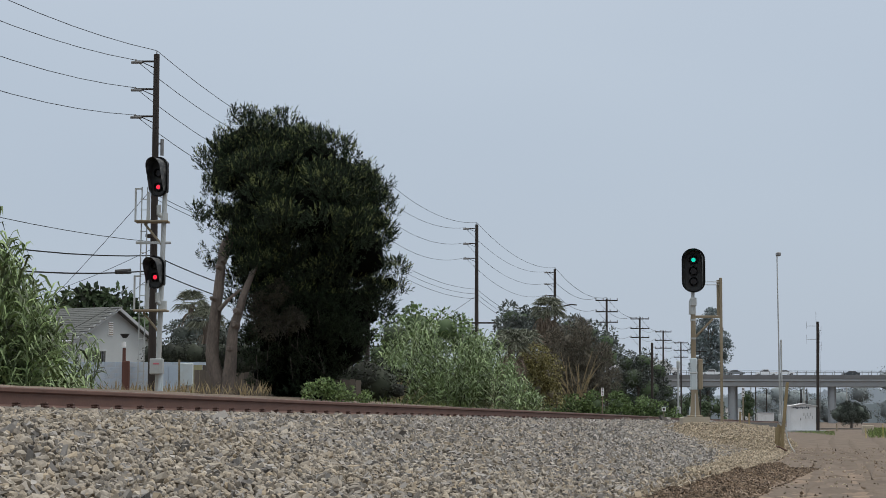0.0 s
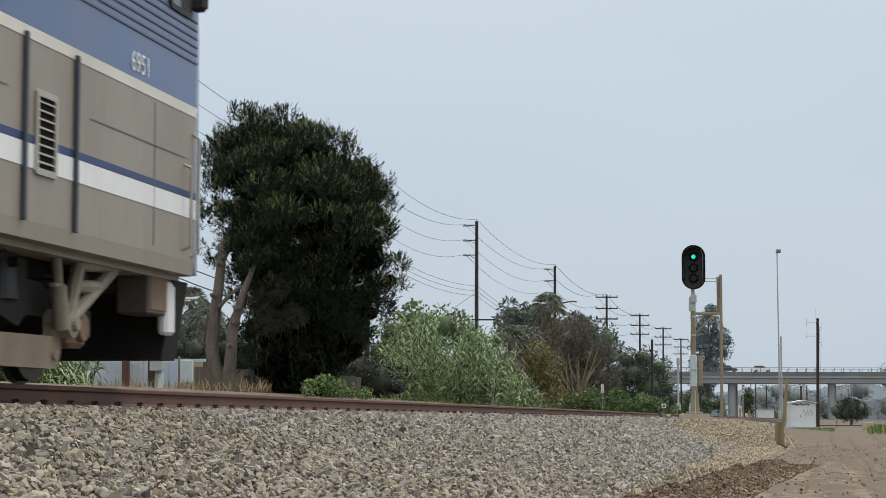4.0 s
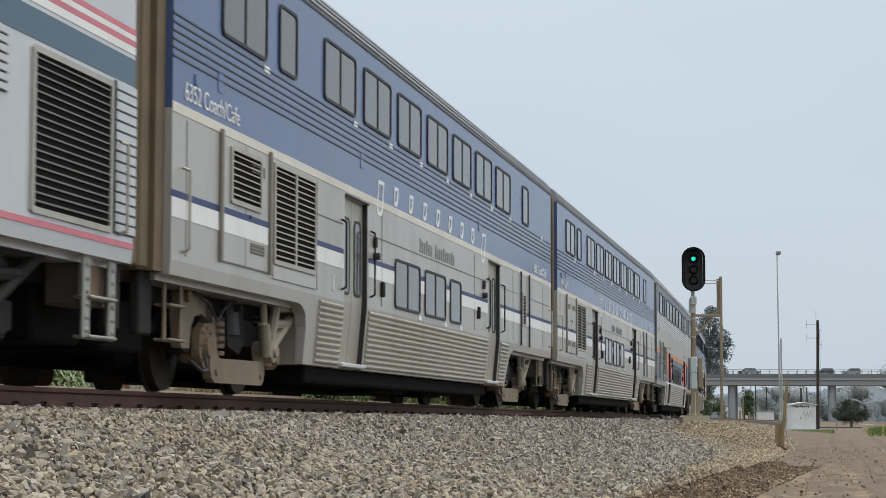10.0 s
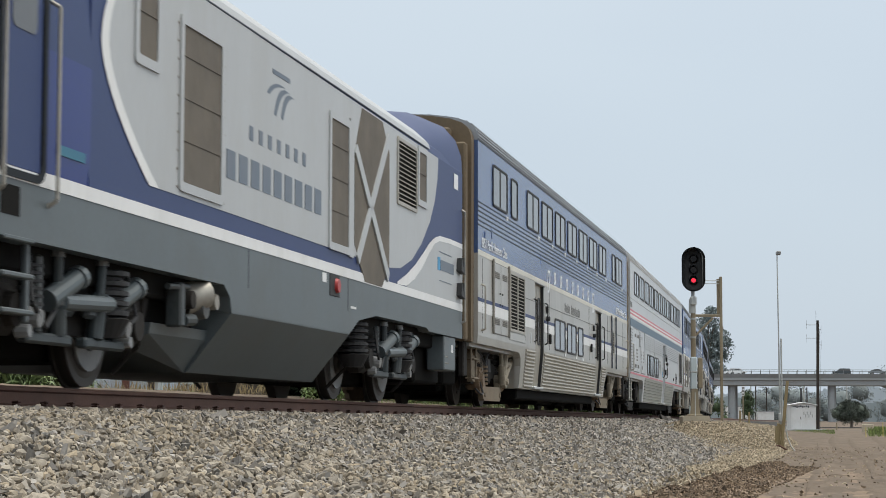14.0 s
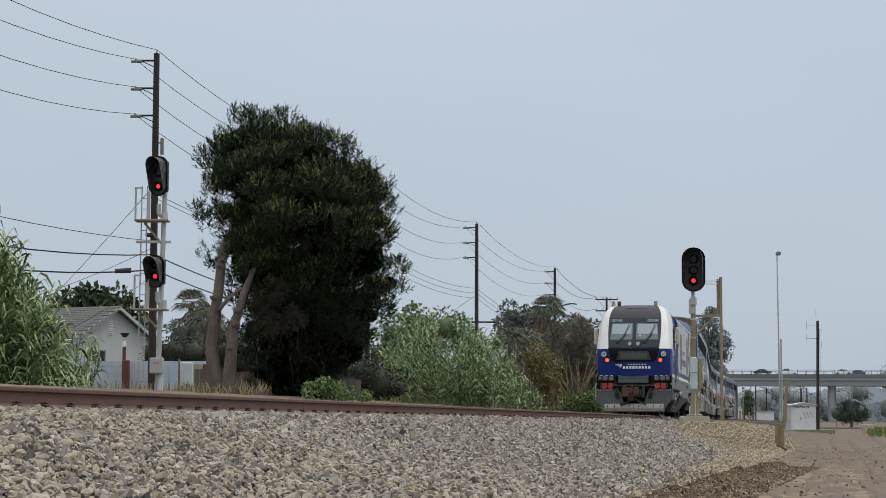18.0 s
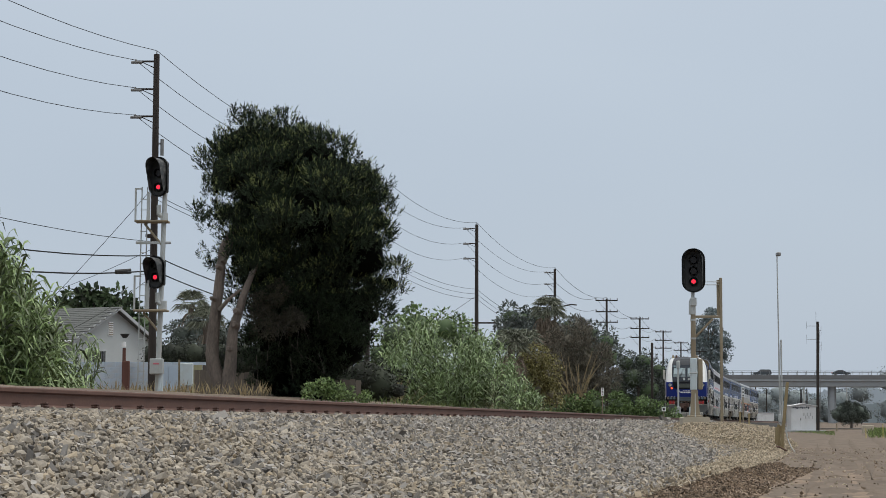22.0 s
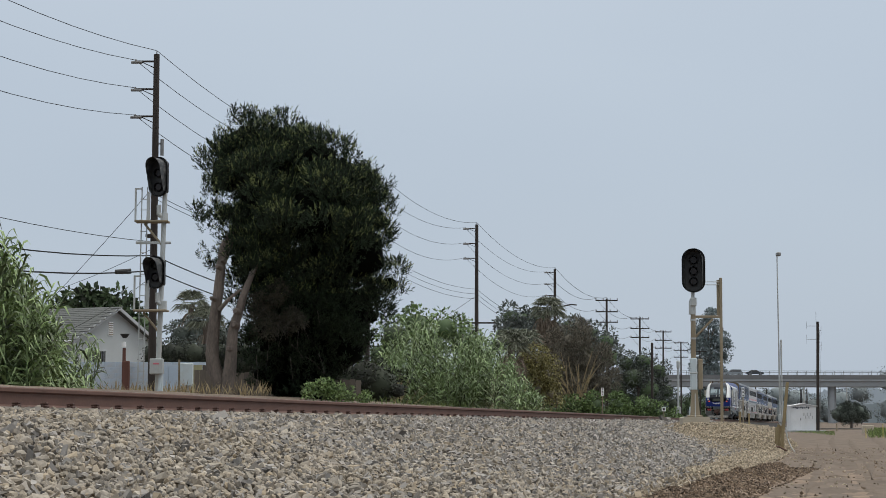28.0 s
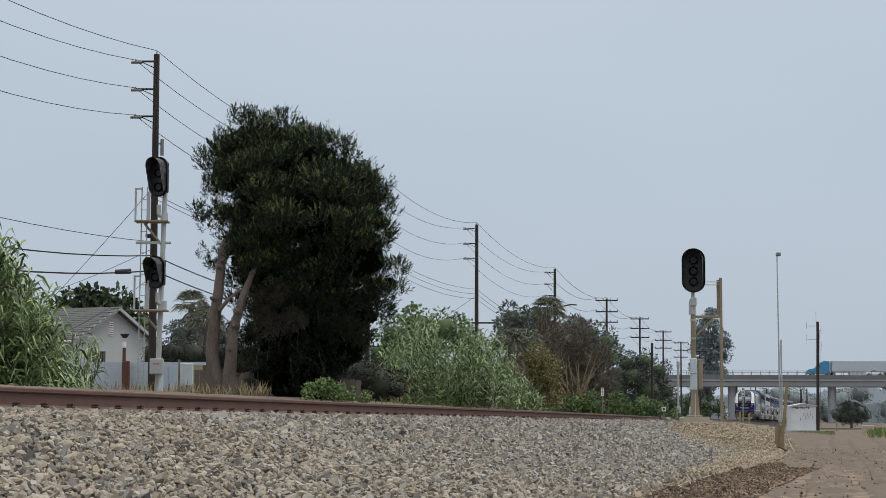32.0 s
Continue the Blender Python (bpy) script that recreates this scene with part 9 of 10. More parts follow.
stake = tagged(new("survey_stake"), "weathered wooden stakes leaning together in gravel", "stake")
for k, (dx, h, ln) in enumerate(((0.0, 1.72, 0.10), (-0.12, 0.62, 0.05), (-0.03, 0.68, -0.02), (0.07, 0.66, -0.05))):
    part("lath", Geo().box((0, 0, h / 2), (0.075, 0.03, h), 0.006), CANE, stake).matrix_basis = Matrix.Translation((8.22 + dx, 50 + 0.04 * k, 0.0)) @ Matrix.Rotation(ln, 4, "Y")
part("cable", Geo().tube([(8.32, 49.9, 0.62), (8.36, 49.9, 0.35), (8.42, 49.8, 0.15), (8.50, 49.7, 0.02)], 0.016, 6), PALE_STEEL, stake)
part("root", Geo().tube([(7.75, 49.6, 0.16), (7.95, 49.6, 0.12), (8.1, 49.6, 0.15), (8.3, 49.7, 0.05)], 0.022, 6), RAIL_RUST, stake, "reddish brown dead root")
for x, h in ((8.68, 0.95), (8.94, 0.9)):
    thing("wooden_stake", Geo().box((x, 60, h / 2 + 0.1), (0.05, 0.05, h), 0.008), CANE, "short wooden stake in the gravel", "stake")


def tag_post(x, y, z0, z1, bars, label, sw=0.24, sh=0.55):
    t = tagged(new("track_sign"), label, "sign")
    part("post", Geo().cyl((x, y, z0), (x, y, z1), 0.03, 0.03, 8), TAN_STEEL, t)
    part("plate", Geo().box((x, y - 0.04, z1 - sh / 2), (sw, 0.02, sh), 0.005), WHITE, t, "white plate")
    for k in range(bars):
        part("digit_bar", Geo().box((x, y - 0.054, z1 - sh * (k + 0.5) / bars), (sw * 0.45, 0.01, sh * 0.5 / bars)), RUBBER, t)


tag_post(8.16, 105, 0.6, 2.52, 3, "white milepost plate on a thin post", 0.14, 0.42)
tag_post(13.15, 90, 0.2, 2.28, 3, "white plate with dark marks on a thin post", 0.12, 0.42)
tag_post(12.9, 120, 0.6, 1.66, 1, "small white square marker beside the track", 0.25, 0.25)
thing("steel_post", Geo().cyl((16.3, 160, 0.5), (16.33, 160, 6.98), 0.11, 0.10, 10), POLE_WOOD, "bare black post among the trees", "post")
for x, y, z in ((16.05, 140, 4.9), (34.5, 330, 7.5)):
    t = tagged(new("distant_signal"), "slim silver signal mast far along the track", "railway signal")
    part("mast", Geo().cyl((x, y, 0.5), (x, y, z), 0.06, 0.06, 8), PALE_STEEL, t)
    part("head", Geo().box((x, y - 0.1, z - 0.2), (0.24, 0.2, 0.55), 0.06), PALE_STEEL, t)
    part("box", Geo().box((x, y - 0.1, 1.6), (0.3, 0.2, 0.5), 0.03), PALE_STEEL, t)

light = tagged(new("light_pole"), "tall thin grey steel pole with a lamp head", "light pole")
part("pole", Geo().cyl((19.70, 120, 0), (19.62, 120, 10.5), 0.055, 0.032, 12), PALE_STEEL, light, "", True)
part("lamp_head", Geo().box((19.70, 120, 10.62), (0.26, 0.4, 0.22), 0.04), INSULATOR, light)
part("second_pole", Geo().cyl((19.80, 120, 0), (19.80, 120, 5.6), 0.055, 0.05, 12), PALE_STEEL, light, "", True)
part("pole_box", Geo().box((19.66, 119.9, 1.0), (0.16, 0.16, 0.5), 0.03), PALE_STEEL, light)
radio = tagged(new("antenna_pole"), "thick black wooden pole with small radio antennas", "antenna pole")
part("pole", Geo().cyl((33.75, 185, 0), (33.85, 185, 9.9), 0.15, 0.12, 14), POLE_WOOD, radio, "", True)
for z, s in ((9.5, 1), (9.1, -1), (8.3, 1), (7.7, -1)):
    part("antenna", Geo().cyl((33.85, 185, z), (33.85 - s * 0 - 1.05 * (s > 0) + 0.30 * (s < 0), 185, z), 0.02, 0.02, 6).cyl((33.85 - 1.0 * (s > 0) + 0.30 * (s < 0), 185, z - 0.4), (33.85 - 1.0 * (s > 0) + 0.30 * (s < 0), 185, z + 0.4), 0.012, 0.012, 6), INSULATOR, radio)
part("whip", Geo().cyl((33.7, 185, 9.8), (33.7, 185, 10.8), 0.015, 0.015, 6), INSULATOR, radio)
part("riser", Geo().cyl((33.98, 184.8, 0), (33.98, 184.8, 9.0), 0.02, 0.02, 6), INSULATOR, radio)
SHED_WHITE = M("white_shed_paint", (0.72, 0.73, 0.74), 0.6, var=0.08, scale=1.5, dirt=(0.52, 0.52, 0.50, 0.5), dirt_scale=0.8)
shed = tagged(new("equipment_shed"), "small white metal shed with faded grey scrawls", "shed")
part("wall", Geo().prism([(31.35, 0.05), (33.58, 0.05), (33.58, 2.25), (32.5, 2.42), (31.35, 2.25)], "y", 185, 187.5), SHED_WHITE, shed)
part("roof", Geo().prism([(31.25, 2.25), (32.48, 2.46), (33.7, 2.25), (33.7, 2.32), (32.48, 2.54), (31.25, 2.32)], "y", 184.8, 187.7), SHED_WHITE, shed)
d = part("door", Geo().box((31.85, 184.98, 1.05), (0.85, 0.05, 1.8), 0.01), SHED_WHITE, shed)
part("handle", Geo().box((32.2, 184.93, 1.1), (0.05, 0.06, 0.2), 0.01), RUBBER, d)
for k in range(9):
    part("scrawl_bar", Geo().box((31.55 + 0.17 * k, 184.985, 2.14 + 0.03 * math.sin(k * 2)), (0.12, 0.01, 0.10 + 0.04 * (k % 3))), GROOVE, shed)
for k in range(6):
    part("scrawl_bar", Geo().box((32.5 + 0.15 * k, 184.99, 1.55 - 0.25 * (k % 2)), (0.08, 0.01, 0.28)), PALE_STEEL, shed)
part("slab", Geo().box((32.6, 186.2, 0.04), (3.6, 3.6, 0.12), 0.02), CONC, shed)
thing("tall_vent_pipe", Geo().cyl((37.5, 215, 0), (37.5, 215, 4.3), 0.04, 0.04, 8).cyl((37.5, 215, 2.6), (37.5, 215, 4.3), 0.09, 0.09, 8), RUBBER, "thin dark pipe standing behind the shed", "pipe")
POST_YELLOW = M("faded_yellow_post", (0.50, 0.42, 0.13), 0.6, var=0.12)
for x, y, h in ((20.57, 100, 0.48), (21.4, 100, 0.70)):
    thing("marker_post", Geo().cyl((x, y, 0), (x, y, h), 0.022, 0.022, 8), POST_YELLOW, "short yellow marker post in grass", "post")
thing("concrete_block", Geo().box((31.0, 150, 0.3), (0.8, 0.5, 0.6), 0.04), CONC_WARM, "small concrete block beside the dirt road", "block")
thing("steel_stub", Geo().cyl((36.4, 190, 0), (36.4, 190, 0.7), 0.06, 0.06, 8), TAN_STEEL, "short rusty pipe post by the road", "post")
# road crossing and second track beyond the shed
ROAD = M("worn_asphalt", (0.055, 0.054, 0.053), 0.9, var=0.2, scale=0.5, fine=8)
thing("crossing_road", Geo().box((150, 262, 0.06), (260, 9, 0.12)), ROAD, "grey asphalt road crossing the dirt track", "road", kind="structure")

# ---------------------------------------------------------------- road bridge and the distance
CONC_DARK = M("stained_concrete", (0.17, 0.175, 0.18), 0.9, var=0.2, scale=0.3, fine=6)
RAIL_STEEL = M("weathered_railing", (0.17, 0.18, 0.185), 0.6, 0.2, var=0.15)
bridge = tagged(new("road_bridge"), "long grey concrete highway bridge with steel railings", "bridge", kind="structure")
BY = 540.0
part("girder", Geo().prism([(BY - 7.5, 12.2), (BY - 7.5, 11.7), (BY - 7.05, 11.55), (BY - 6.9, 10.35), (BY + 6.9, 10.35), (BY + 7.05, 11.55), (BY + 7.5, 11.7), (BY + 7.5, 12.2)], "x", 30, 420), CONC, bridge, "box girder")
part("deck", Geo().box((225, BY, 12.7), (390, 15.0, 1.05)), CONC, bridge)
for sy in (-1, 1):
    part("parapet", Geo().prism([(BY + sy * 7.6, 12.3), (BY + sy * 7.6, 13.30), (BY + sy * 7.52, 13.30), (BY + sy * 7.52, 12.3)], "x", 30, 420), CONC_DARK, bridge, "stained concrete deck edge")
    part("hand_rail", Geo().box((225, BY + sy * 7.5, 14.35), (390, 0.10, 0.11)), RAIL_STEEL, bridge)
    for k in range(55):
        part("rail_post", Geo().box((32 + 2.4 * k if k < 40 else 128 + 6 * (k - 40), BY + sy * 7.5, 13.75), (0.12, 0.12, 1.2)), RAIL_STEEL, bridge)
for x in (75.4, 101.4, 128.0, 155.0, 182.0):
    for dy in (-4.2, 3.4):
        part("pier", Geo().cyl((x + (1.6 if dy > 0 else 0), BY + dy, 0), (x + (1.6 if dy > 0 else 0), BY + dy, 10.4), 1.0, 1.0, 20), CONC, bridge, "round concrete pier", True)
part("abutment", Geo().prism([(30, 0), (58, 0), (40, 10.3), (30, 10.3)], "y", BY - 7, BY + 7), CONC, bridge)
thing("embankment", Geo().prism([(BY - 22, 0), (BY - 8, 13.225), (BY + 8, 13.225), (BY + 22, 0)], "x", -700, 36), DIRT, "earth embankment carrying the highway", "embankment", kind="structure")
thing("embankment", Geo().prism([(BY - 22, 0), (BY - 8, 13.225), (BY + 8, 13.225), (BY + 22, 0)], "x", 415, 1300), DIRT, "earth embankment carrying the highway", "embankment", kind="structure")


def skyline(name, y, x0, x1, h, rough, seed, col):
    """A far line of trees: a plain jagged backdrop, with distance haze in its colour."""
    rng = np.random.default_rng(seed)
    xs = np.arange(x0, x1, rough * 0.35)
    zs = h * (0.82 + 0.12 * np.sin(xs / (rough * 29) + seed) + 0.09 * np.abs(np.sin(xs / (rough * 8.3))) + 0.07 * np.abs(np.sin(xs / (rough * 3.1) + 1)) + rng.uniform(-0.035, 0.035, len(xs)))
    g = Geo()
    n = len(xs)
    g.add([(float(x), y, -1.0) for x in xs] + [(float(x), y, float(z)) for x, z in zip(xs, zs)], [(i, i + 1, n + i + 1, n + i) for i in range(n - 1)])
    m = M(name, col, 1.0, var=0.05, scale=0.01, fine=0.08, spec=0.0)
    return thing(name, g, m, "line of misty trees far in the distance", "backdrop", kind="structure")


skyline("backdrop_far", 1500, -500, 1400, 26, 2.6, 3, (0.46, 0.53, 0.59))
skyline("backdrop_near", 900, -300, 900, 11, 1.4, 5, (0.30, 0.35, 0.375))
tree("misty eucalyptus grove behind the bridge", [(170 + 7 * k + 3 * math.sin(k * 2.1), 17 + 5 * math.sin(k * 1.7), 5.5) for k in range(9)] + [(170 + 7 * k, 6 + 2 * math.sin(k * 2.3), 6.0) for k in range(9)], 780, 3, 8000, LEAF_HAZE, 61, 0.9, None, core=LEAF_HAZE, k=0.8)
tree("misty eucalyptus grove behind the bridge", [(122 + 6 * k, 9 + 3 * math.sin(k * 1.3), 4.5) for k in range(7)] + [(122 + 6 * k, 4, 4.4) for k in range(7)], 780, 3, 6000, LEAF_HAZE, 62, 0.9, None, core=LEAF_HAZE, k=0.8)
for k, (x, y, h) in enumerate(((93.0, 620, 12), (97.5, 640, 12), (104, 660, 12), (109, 620, 13), (88, 600, 11), (117, 660, 12), (118, 600, 13), (83.5, 600, 12))):
    thing("distant_pole", Geo().cyl((x, y, 0), (x, y, h), 0.22, 0.18, 8), POLE_WOOD if k % 3 else PALE_STEEL, "distant pole beyond the bridge", "pole")
for x, w, h in ((92, 7, 5.5), (100, 5, 4), (171, 9, 3), (186, 6, 2.2)):
    b = tagged(new("far_building"), "pale low building beyond the bridge", "building")
    part("wall", Geo().box((x, 640, h / 2), (w, 8, h), 0.05), SHED_WHITE, b)
    part("roof", Geo().box((x, 640, h + 0.15), (w + 0.5, 8.5, 0.3), 0.05), CONC, b)
thing("orange_barrier", Geo().box((160, 560, 0.8), (16, 1, 1.4), 0.1), ORANGE, "orange barrier far beyond the bridge", "barrier")

# ---------------------------------------------------------------- traffic on the bridge
CAR_WHITE = M("white_car_paint", (0.72, 0.73, 0.74), 0.3, var=0.04, coat=0.4)
CAR_DARK = M("dark_car_paint", (0.035, 0.042, 0.048), 0.3, var=0.04, coat=0.4)
CAR_GREY = M("grey_car_paint", (0.20, 0.22, 0.235), 0.3, var=0.04, coat=0.4)
CAR_BLUE = M("blue_car_paint", (0.03, 0.09, 0.20), 0.3, var=0.04, coat=0.4)
CAR_RED = M("maroon_car_paint", (0.16, 0.045, 0.035), 0.3, var=0.04, coat=0.4)
CAR_OLIVE = M("gold_car_paint", (0.36, 0.30, 0.12), 0.3, var=0.04, coat=0.4)
TRUCK_BLUE = M("blue_truck_paint", (0.035, 0.20, 0.36), 0.3, var=0.04, coat=0.4)
TRAILER_GREY = M("trailer_skin", (0.42, 0.45, 0.48), 0.5, var=0.05)


def road_wheels(v, xs, r, half):
    for x in xs:
        for sy in (-1, 1):
            w = part("wheel", Geo().cyl((x, sy * half, r), (x, sy * (half - 0.22), r), r, r, 16), RUBBER, v)
            part("rim", Geo().cyl((x, sy * (half + 0.01), r), (x, sy * half, r), r * 0.6, r * 0.6, 12), INSULATOR, w)


SHAPES = {
    "sedan": ([(-2.3, 0.35), (-2.35, 0.85), (-1.6, 0.98), (1.1, 0.95), (2.2, 0.80), (2.3, 0.35)], [(-1.75, 0.95), (-1.0, 1.42), (0.3, 1.45), (1.15, 0.95)]),
    "suv": ([(-2.4, 0.40), (-2.45, 1.05), (1.2, 1.05), (2.25, 0.95), (2.4, 0.40)], [(-2.40, 1.05), (-2.15, 1.75), (0.35, 1.78), (1.2, 1.05)]),
    "pickup": ([(-2.9, 0.45), (-2.9, 1.10), (1.4, 1.10), (2.7, 1.00), (2.8, 0.45)], [(-0.9, 1.10), (-0.7, 1.80), (0.6, 1.82), (1.45, 1.10)]),
}


def road_car(kind, paint, label):
    """A car heading to +x."""
    v = tagged(new("car"), label, "car", "traffic on the bridge")
    low, top = SHAPES[kind]
    part("body", Geo().prism(low, "y", -0.9, 0.9), paint, v)
    part("cabin", Geo().prism(top, "y", -0.78, 0.78), paint, v)
    n = len(top)
    cx, cz = sum(p[0] for p in top) / n, sum(p[1] for p in top) / n
    glass = [(cx + (p[0] - cx) * 0.86, cz + (p[1] - cz) * 0.74) for p in top]
    for sy in (-1, 1):
        part("side_window", Geo().prism(glass, "y", sy * 0.775, sy * 0.79), GLASS, v)
    part("windshield", Geo().loft([[(top[3][0] - 0.05, -0.7, top[3][1] + 0.05), (top[3][0] - 0.05, 0.7, top[3][1] + 0.05), (top[2][0] + 0.06, 0.66, top[2][1] - 0.06), (top[2][0] + 0.06, -0.66, top[2][1] - 0.06)], [(top[3][0] + 0.02, -0.7, top[3][1] + 0.05), (top[3][0] + 0.02, 0.7, top[3][1] + 0.05), (top[2][0] + 0.12, 0.66, top[2][1] - 0.06), (top[2][0] + 0.12, -0.66, top[2][1] - 0.06)]]), GLASS, v)
    for sy in (-1, 1):
        part("headlight", Geo().box((low[-2][0] - 0.03, sy * 0.68, 0.72), (0.1, 0.3, 0.14), 0.02), LENS, v)
        part("tail_light", Geo().box((low[1][0] + 0.03, sy * 0.74, 0.80), (0.08, 0.2, 0.14), 0.02), RED_CAP, v)
    road_wheels(v, (low[0][0] + 0.85, low[-1][0] - 0.85), 0.34, 0.92)
    return v


def semi_truck(paint, skin, label):
    """A tractor with a box trailer, heading to +x; its front bumper is at x = 0."""
    v = tagged(new("semi_truck"), label, "truck", "traffic on the bridge")
    part("trailer", Geo().box((-14.6, 0, 2.62), (16.1, 2.55, 2.85), 0.05), skin, v, "box trailer")
    part("trailer_rail", Geo().box((-14.6, 0, 1.12), (15.8, 2.5, 0.18)), INSULATOR, v)
    part("side_skirt", Geo().box((-14.8, 0, 0.75), (7.0, 2.5, 0.6)), PALE_STEEL, v)
    part("cab", Geo().prism([(-6.0, 0.6), (-6.0, 3.9), (-4.6, 4.05), (-3.3, 3.5), (-2.35, 2.2), (-0.35, 1.75), (0.0, 1.4), (0.0, 0.6)], "y", -1.2, 1.2), paint, v, "tall sleeper cab")
    for sy in (-1, 1):
        part("side_window", Geo().prism([(-3.6, 2.2), (-3.45, 2.9), (-2.95, 2.9), (-2.55, 2.25)], "y", sy * 1.2, sy * 1.215), GLASS, v)
    part("windshield", Geo().loft([[(-2.35 + o, -1.05, 2.24), (-2.35 + o, 1.05, 2.24), (-3.2 + o, 1.0, 3.36), (-3.2 + o, -1.0, 3.36)] for o in (0.0, 0.06)]), GLASS, v)
    part("bumper", Geo().box((0.0, 0, 0.62), (0.3, 2.4, 0.4), 0.06), INSULATOR, v)
    part("fuel_tank", Geo().cyl((-5.6, -1.05, 0.8), (-3.6, -1.05, 0.8), 0.33, 0.33, 14), ALU, v)
    road_wheels(v, (-1.35, -5.7, -7.0, -20.2, -21.5), 0.5, 1.25)
    return v


NEAR_LANE, FAR_LANE = BY - 4.0, BY + 3.6
TRAFFIC = []
for kind, paint, label, t, x, way in (
        ("pickup", CAR_WHITE, "white pickup truck on the highway bridge", 0.0, 71.3, -1), ("pickup", CAR_WHITE, "white pickup truck on the highway bridge", 0.0, 85.5, -1),
        ("sedan", CAR_GREY, "grey sedan on the highway bridge", 0.0, 76.5, 1), ("sedan", CAR_WHITE, "white sedan on the highway bridge", 0.0, 89.5, 1), ("sedan", CAR_DARK, "dark sedan on the highway bridge", 0.0, 108.0, -1),
        ("suv", CAR_WHITE, "white boxy van on the highway bridge", 1.0, 113.5, -1), ("sedan", CAR_WHITE, "white sedan on the highway bridge", 5.0, 84.8, 1), ("suv", CAR_DARK, "dark hatchback on the highway bridge", 5.0, 100.0, 1),
        ("suv", CAR_WHITE, "white hatchback on the highway bridge", 5.0, 108.8, 1), ("suv", CAR_DARK, "dark hatchback on the highway bridge", 6.0, 90.2, -1), ("sedan", CAR_RED, "maroon sedan on the highway bridge", 6.0, 111.8, -1),
        ("sedan", CAR_WHITE, "white sedan on the highway bridge", 7.0, 104.5, 1), ("suv", CAR_OLIVE, "gold station wagon on the highway bridge", 7.0, 110.8, -1), ("suv", CAR_DARK, "dark green van on the highway bridge", 9.0, 106.0, -1),
        ("sedan", CAR_GREY, "grey sedan on the highway bridge", 10.0, 80.7, 1), ("suv", CAR_DARK, "dark hatchback on the highway bridge", 10.0, 101.0, -1), ("suv", CAR_GREY, "grey hatchback on the highway bridge", 10.0, 108.2, -1),
        ("suv", CAR_DARK, "dark hatchback on the highway bridge", 12.0, 83.0, -1), ("suv", CAR_DARK, "dark hatchback on the highway bridge", 12.0, 113.5, 1), ("sedan", CAR_GREY, "grey sedan on the highway bridge", 13.0, 88.0, 1),
        ("suv", CAR_WHITE, "white boxy van on the highway bridge", 13.0, 102.3, -1), ("suv", CAR_DARK, "dark hatchback on the highway bridge", 15.0, 80.0, -1), ("sedan", CAR_DARK, "dark sedan on the highway bridge", 15.0, 91.8, 1),
        ("sedan", CAR_WHITE, "white sedan on the highway bridge", 15.0, 102.5, 1), ("pickup", CAR_WHITE, "white pickup truck on the highway bridge", 18.0, 91.0, -1), ("sedan", CAR_WHITE, "white sedan on the highway bridge", 18.0, 104.5, 1),
        ("sedan", CAR_DARK, "dark sedan on the highway bridge", 18.0, 83.5, 1), ("sedan", CAR_BLUE, "dark blue sedan on the highway bridge", 19.0, 84.0, -1), ("suv", CAR_GREY, "grey van on the highway bridge", 20.0, 106.2, -1),
        ("sedan", CAR_DARK, "dark sedan on the highway bridge", 20.0, 93.0, 1), ("suv", CAR_DARK, "dark hatchback on the highway bridge", 22.0, 84.5, -1), ("sedan", CAR_DARK, "dark sedan on the highway bridge", 22.0, 104.0, 1),
        ("suv", CAR_WHITE, "white hatchback on the highway bridge", 23.0, 79.3, 1), ("sedan", CAR_WHITE, "white sedan on the highway bridge", 24.0, 86.3, 1),
        ("sedan", CAR_DARK, "dark sedan on the highway bridge", 28.0, 81.5, 1), ("suv", CAR_GREY, "grey hatchback on the highway bridge", 28.0, 76.8, -1), ("sedan", CAR_DARK, "dark sedan on the highway bridge", 29.0, 94.0, -1),
        ("sedan", CAR_GREY, "grey sedan on the highway bridge", 29.5, 109.6, -1), ("sedan", CAR_WHITE, "white sedan on the highway bridge", 31.5, 99.9, 1), ("pickup", CAR_DARK, "dark pickup truck on the highway bridge", 31.0, 94.0, -1)):
    TRAFFIC.append((road_car(kind, paint, label), t, x, way))
TRAFFIC.append((semi_truck(CAR_WHITE, CAR_WHITE, "white semi truck with a white box trailer"), 1.0, 87.5, 1))
TRAFFIC.append((semi_truck(TRUCK_BLUE, TRAILER_GREY, "blue semi truck with a grey box trailer"), 32.0, 96.3, -1))


# ---------------------------------------------------------------- what moves
RUN = [(0.0, -226.32), (9.0, -73.505), (13.0, -5.586), (15.0, 28.228), (17.5, 70.056), (19.0, 94.68), (23.0, 160.9), (28.0, 243.9), (32.0, 310.0)]
PACE = [16.98, 16.98, 16.95, 16.82, 16.55, 16.5, 16.6, 16.58, 16.5]


def train_at(t):
    """Where the locomotive's nose is along the track at t seconds."""
    k = max(i for i in range(len(RUN) - 1) if RUN[i][0] <= t)
    (t0, a), (t1, b) = RUN[k], RUN[k + 1]
    h = t1 - t0
    u = (t - t0) / h
    return (2 * u ** 3 - 3 * u ** 2 + 1) * a + (u ** 3 - 2 * u ** 2 + u) * h * PACE[k] + (-2 * u ** 3 + 3 * u ** 2) * b + (u ** 3 - u ** 2) * h * PACE[k + 1]


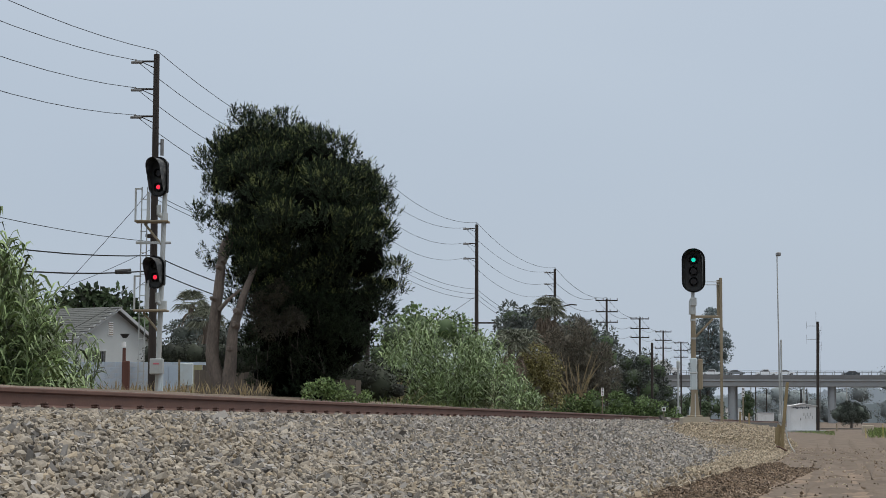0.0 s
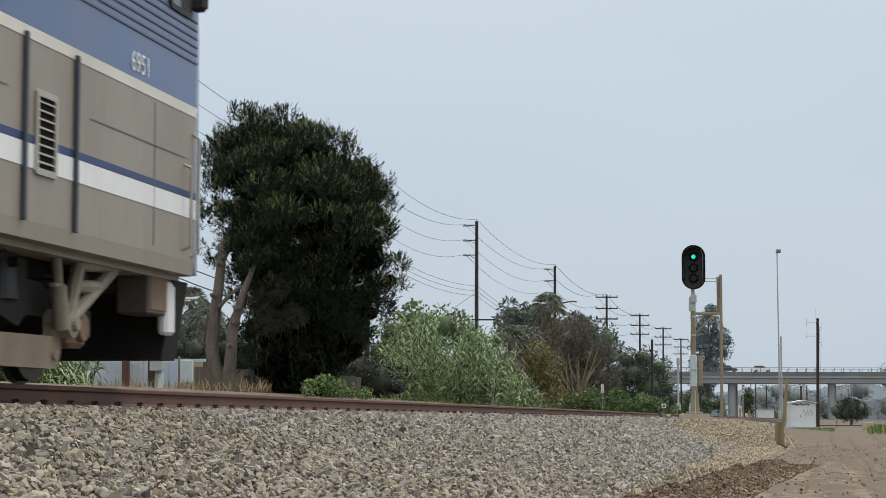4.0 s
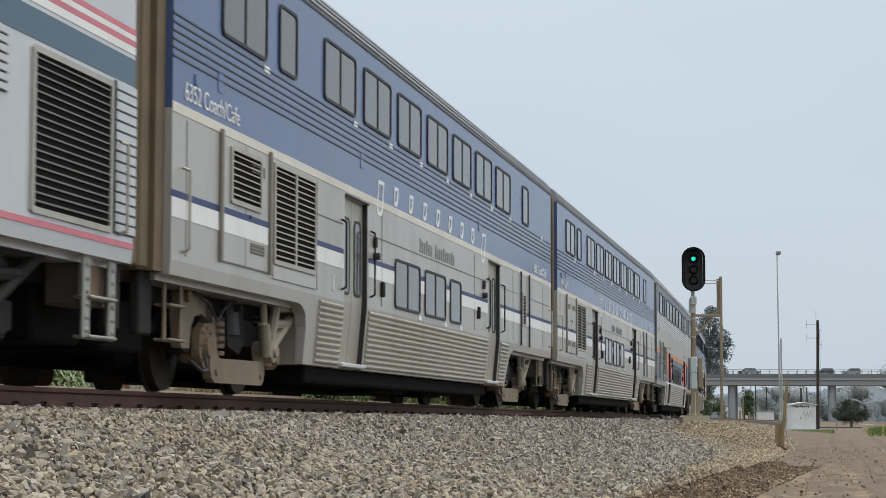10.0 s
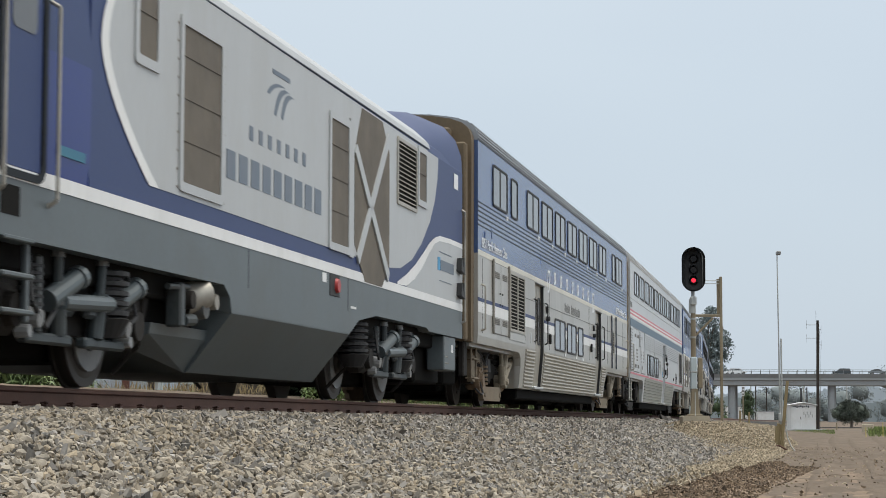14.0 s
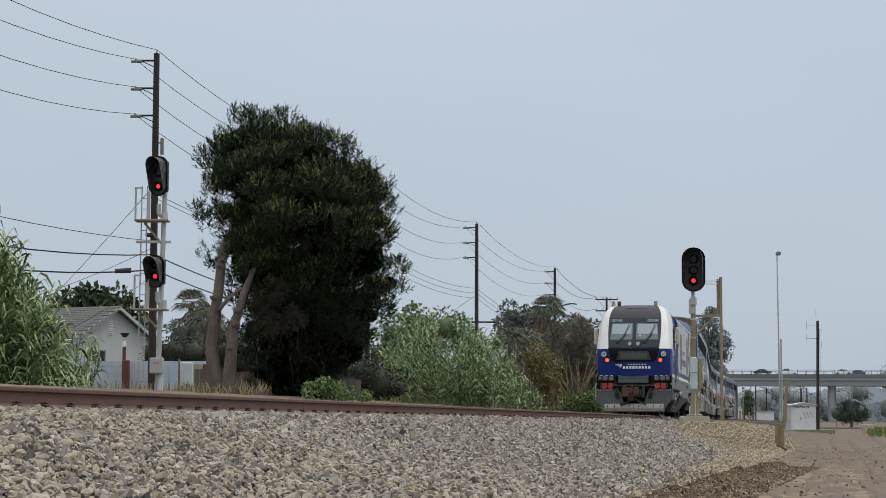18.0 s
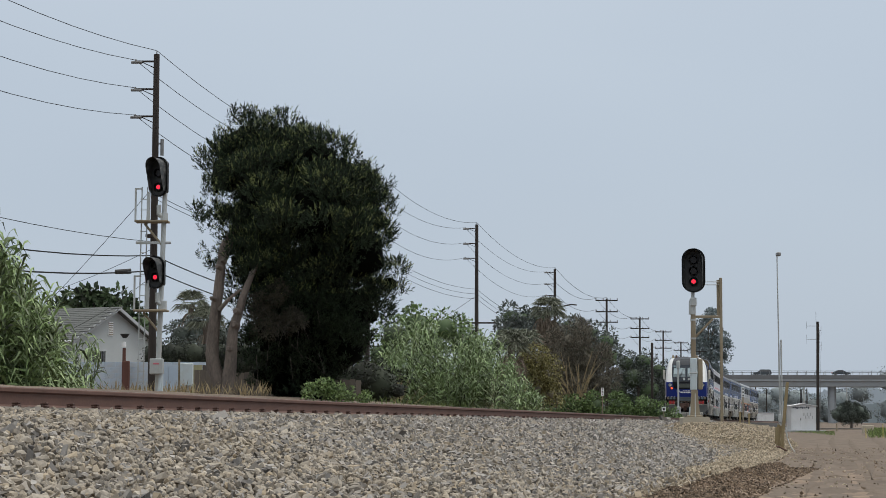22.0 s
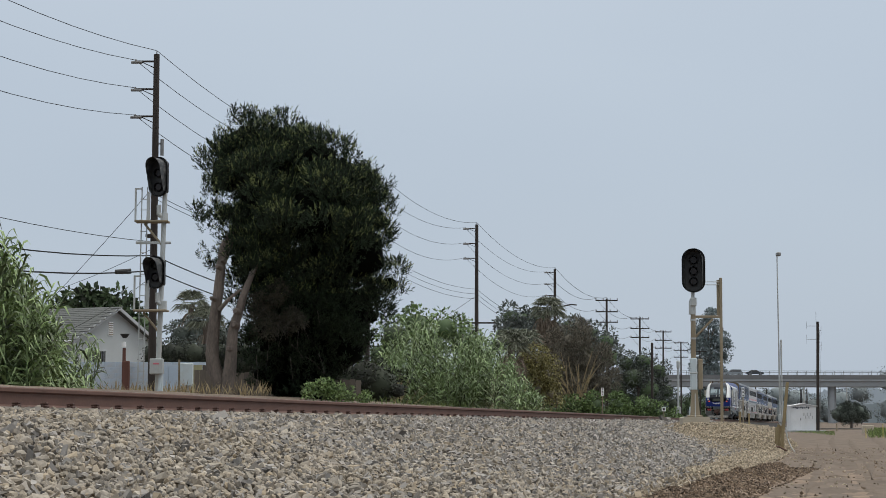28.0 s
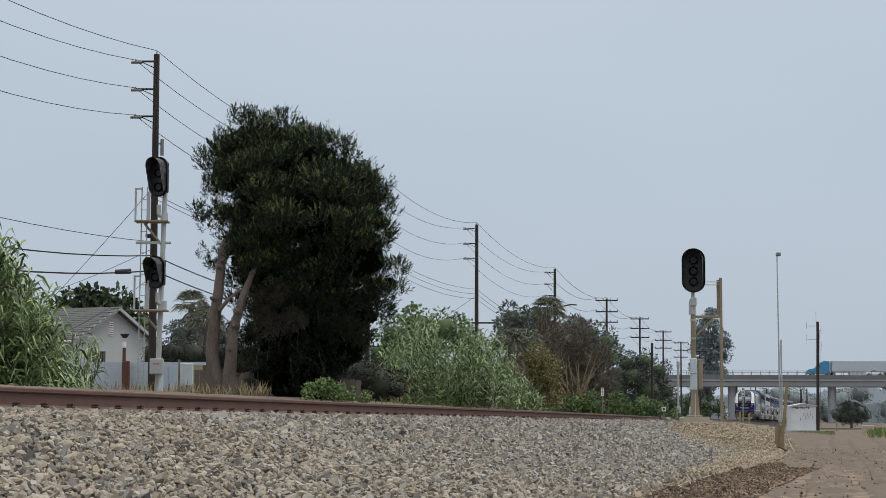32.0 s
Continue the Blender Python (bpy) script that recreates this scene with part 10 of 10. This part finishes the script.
def on_rails(s, length):
    a, b = on_track(s), on_track(s + length)
    d = b - a
    return Matrix.Translation(a) @ Matrix.Rotation(math.atan2(-d.x, d.y), 4, "Z")


def motions():
    """Keys of the train, its wheels, the traffic, the swaying reeds and the signal lamps."""
    for ob, offset, length in TRAIN:
        walk(ob, [(t / 2, on_rails(train_at(t / 2) + offset, length)) for t in range(65)])
    ticks = [0.0, 0.2] + [float(k) for k in range(1, 32)] + [31.8, 32.0]
    for ob, t0, x0, way in TRAFFIC:
        walk(ob, [(t, Matrix.Translation((x0 + way * 25.5 * (t - t0), NEAR_LANE if way > 0 else FAR_LANE, 13.235)) @ Matrix.Rotation(0.0 if way > 0 else math.pi, 4, "Z")) for t in ticks])
    frames = [k / 30 for k in range(0, 961)]
    for w, y, r in WHEELS:
        walk(w, [(t, pose(0, y, r, -math.degrees((train_at(t) - 100.0) / r) % 360.0)) for t in frames])
    for k, clump in enumerate(REED_LEFT):
        foot = Matrix.Translation((-11.6 + 1.1 * k, 47.5, 0.9))
        walk(clump, [(t, foot @ pose(0, 0, 0, 0.25 * math.sin(1.9 * t + k), 0.75 * math.sin(1.3 * t + 0.8 * k) + 0.4 * math.sin(2.9 * t), 0) @ foot.inverted()) for t in [0.5 * q for q in range(65)]])
    for ob, y, times in SHUTTERS:
        walk(ob, [(t, Matrix.Translation((0, y - 0.026 if on else y + 0.02, 0))) for t, on in times])


TRAIN = [(locomotive(), 0.0, LOCO)]
for i, (kind, label, cab, number) in enumerate((
        ("surf", "blue and silver bilevel business class car behind the locomotive", False, "6851"),
        ("super", "bright stainless bilevel car with red and blue stripes", False, ""),
        ("surf", "blue and silver bilevel cafe car with dull fluted sides", False, "6352"),
        ("surf", "blue and silver bilevel coach with a broad white band", False, "6411"),
        ("cal", "grey and slate bilevel car with a peeling orange band", False, ""),
        ("surf", "blue and silver bilevel cab car leading the train", True, "6951"))):
    TRAIN.append((passenger_car(kind, label, cab, number), LOCO + i * CAR, CAR))
motions()
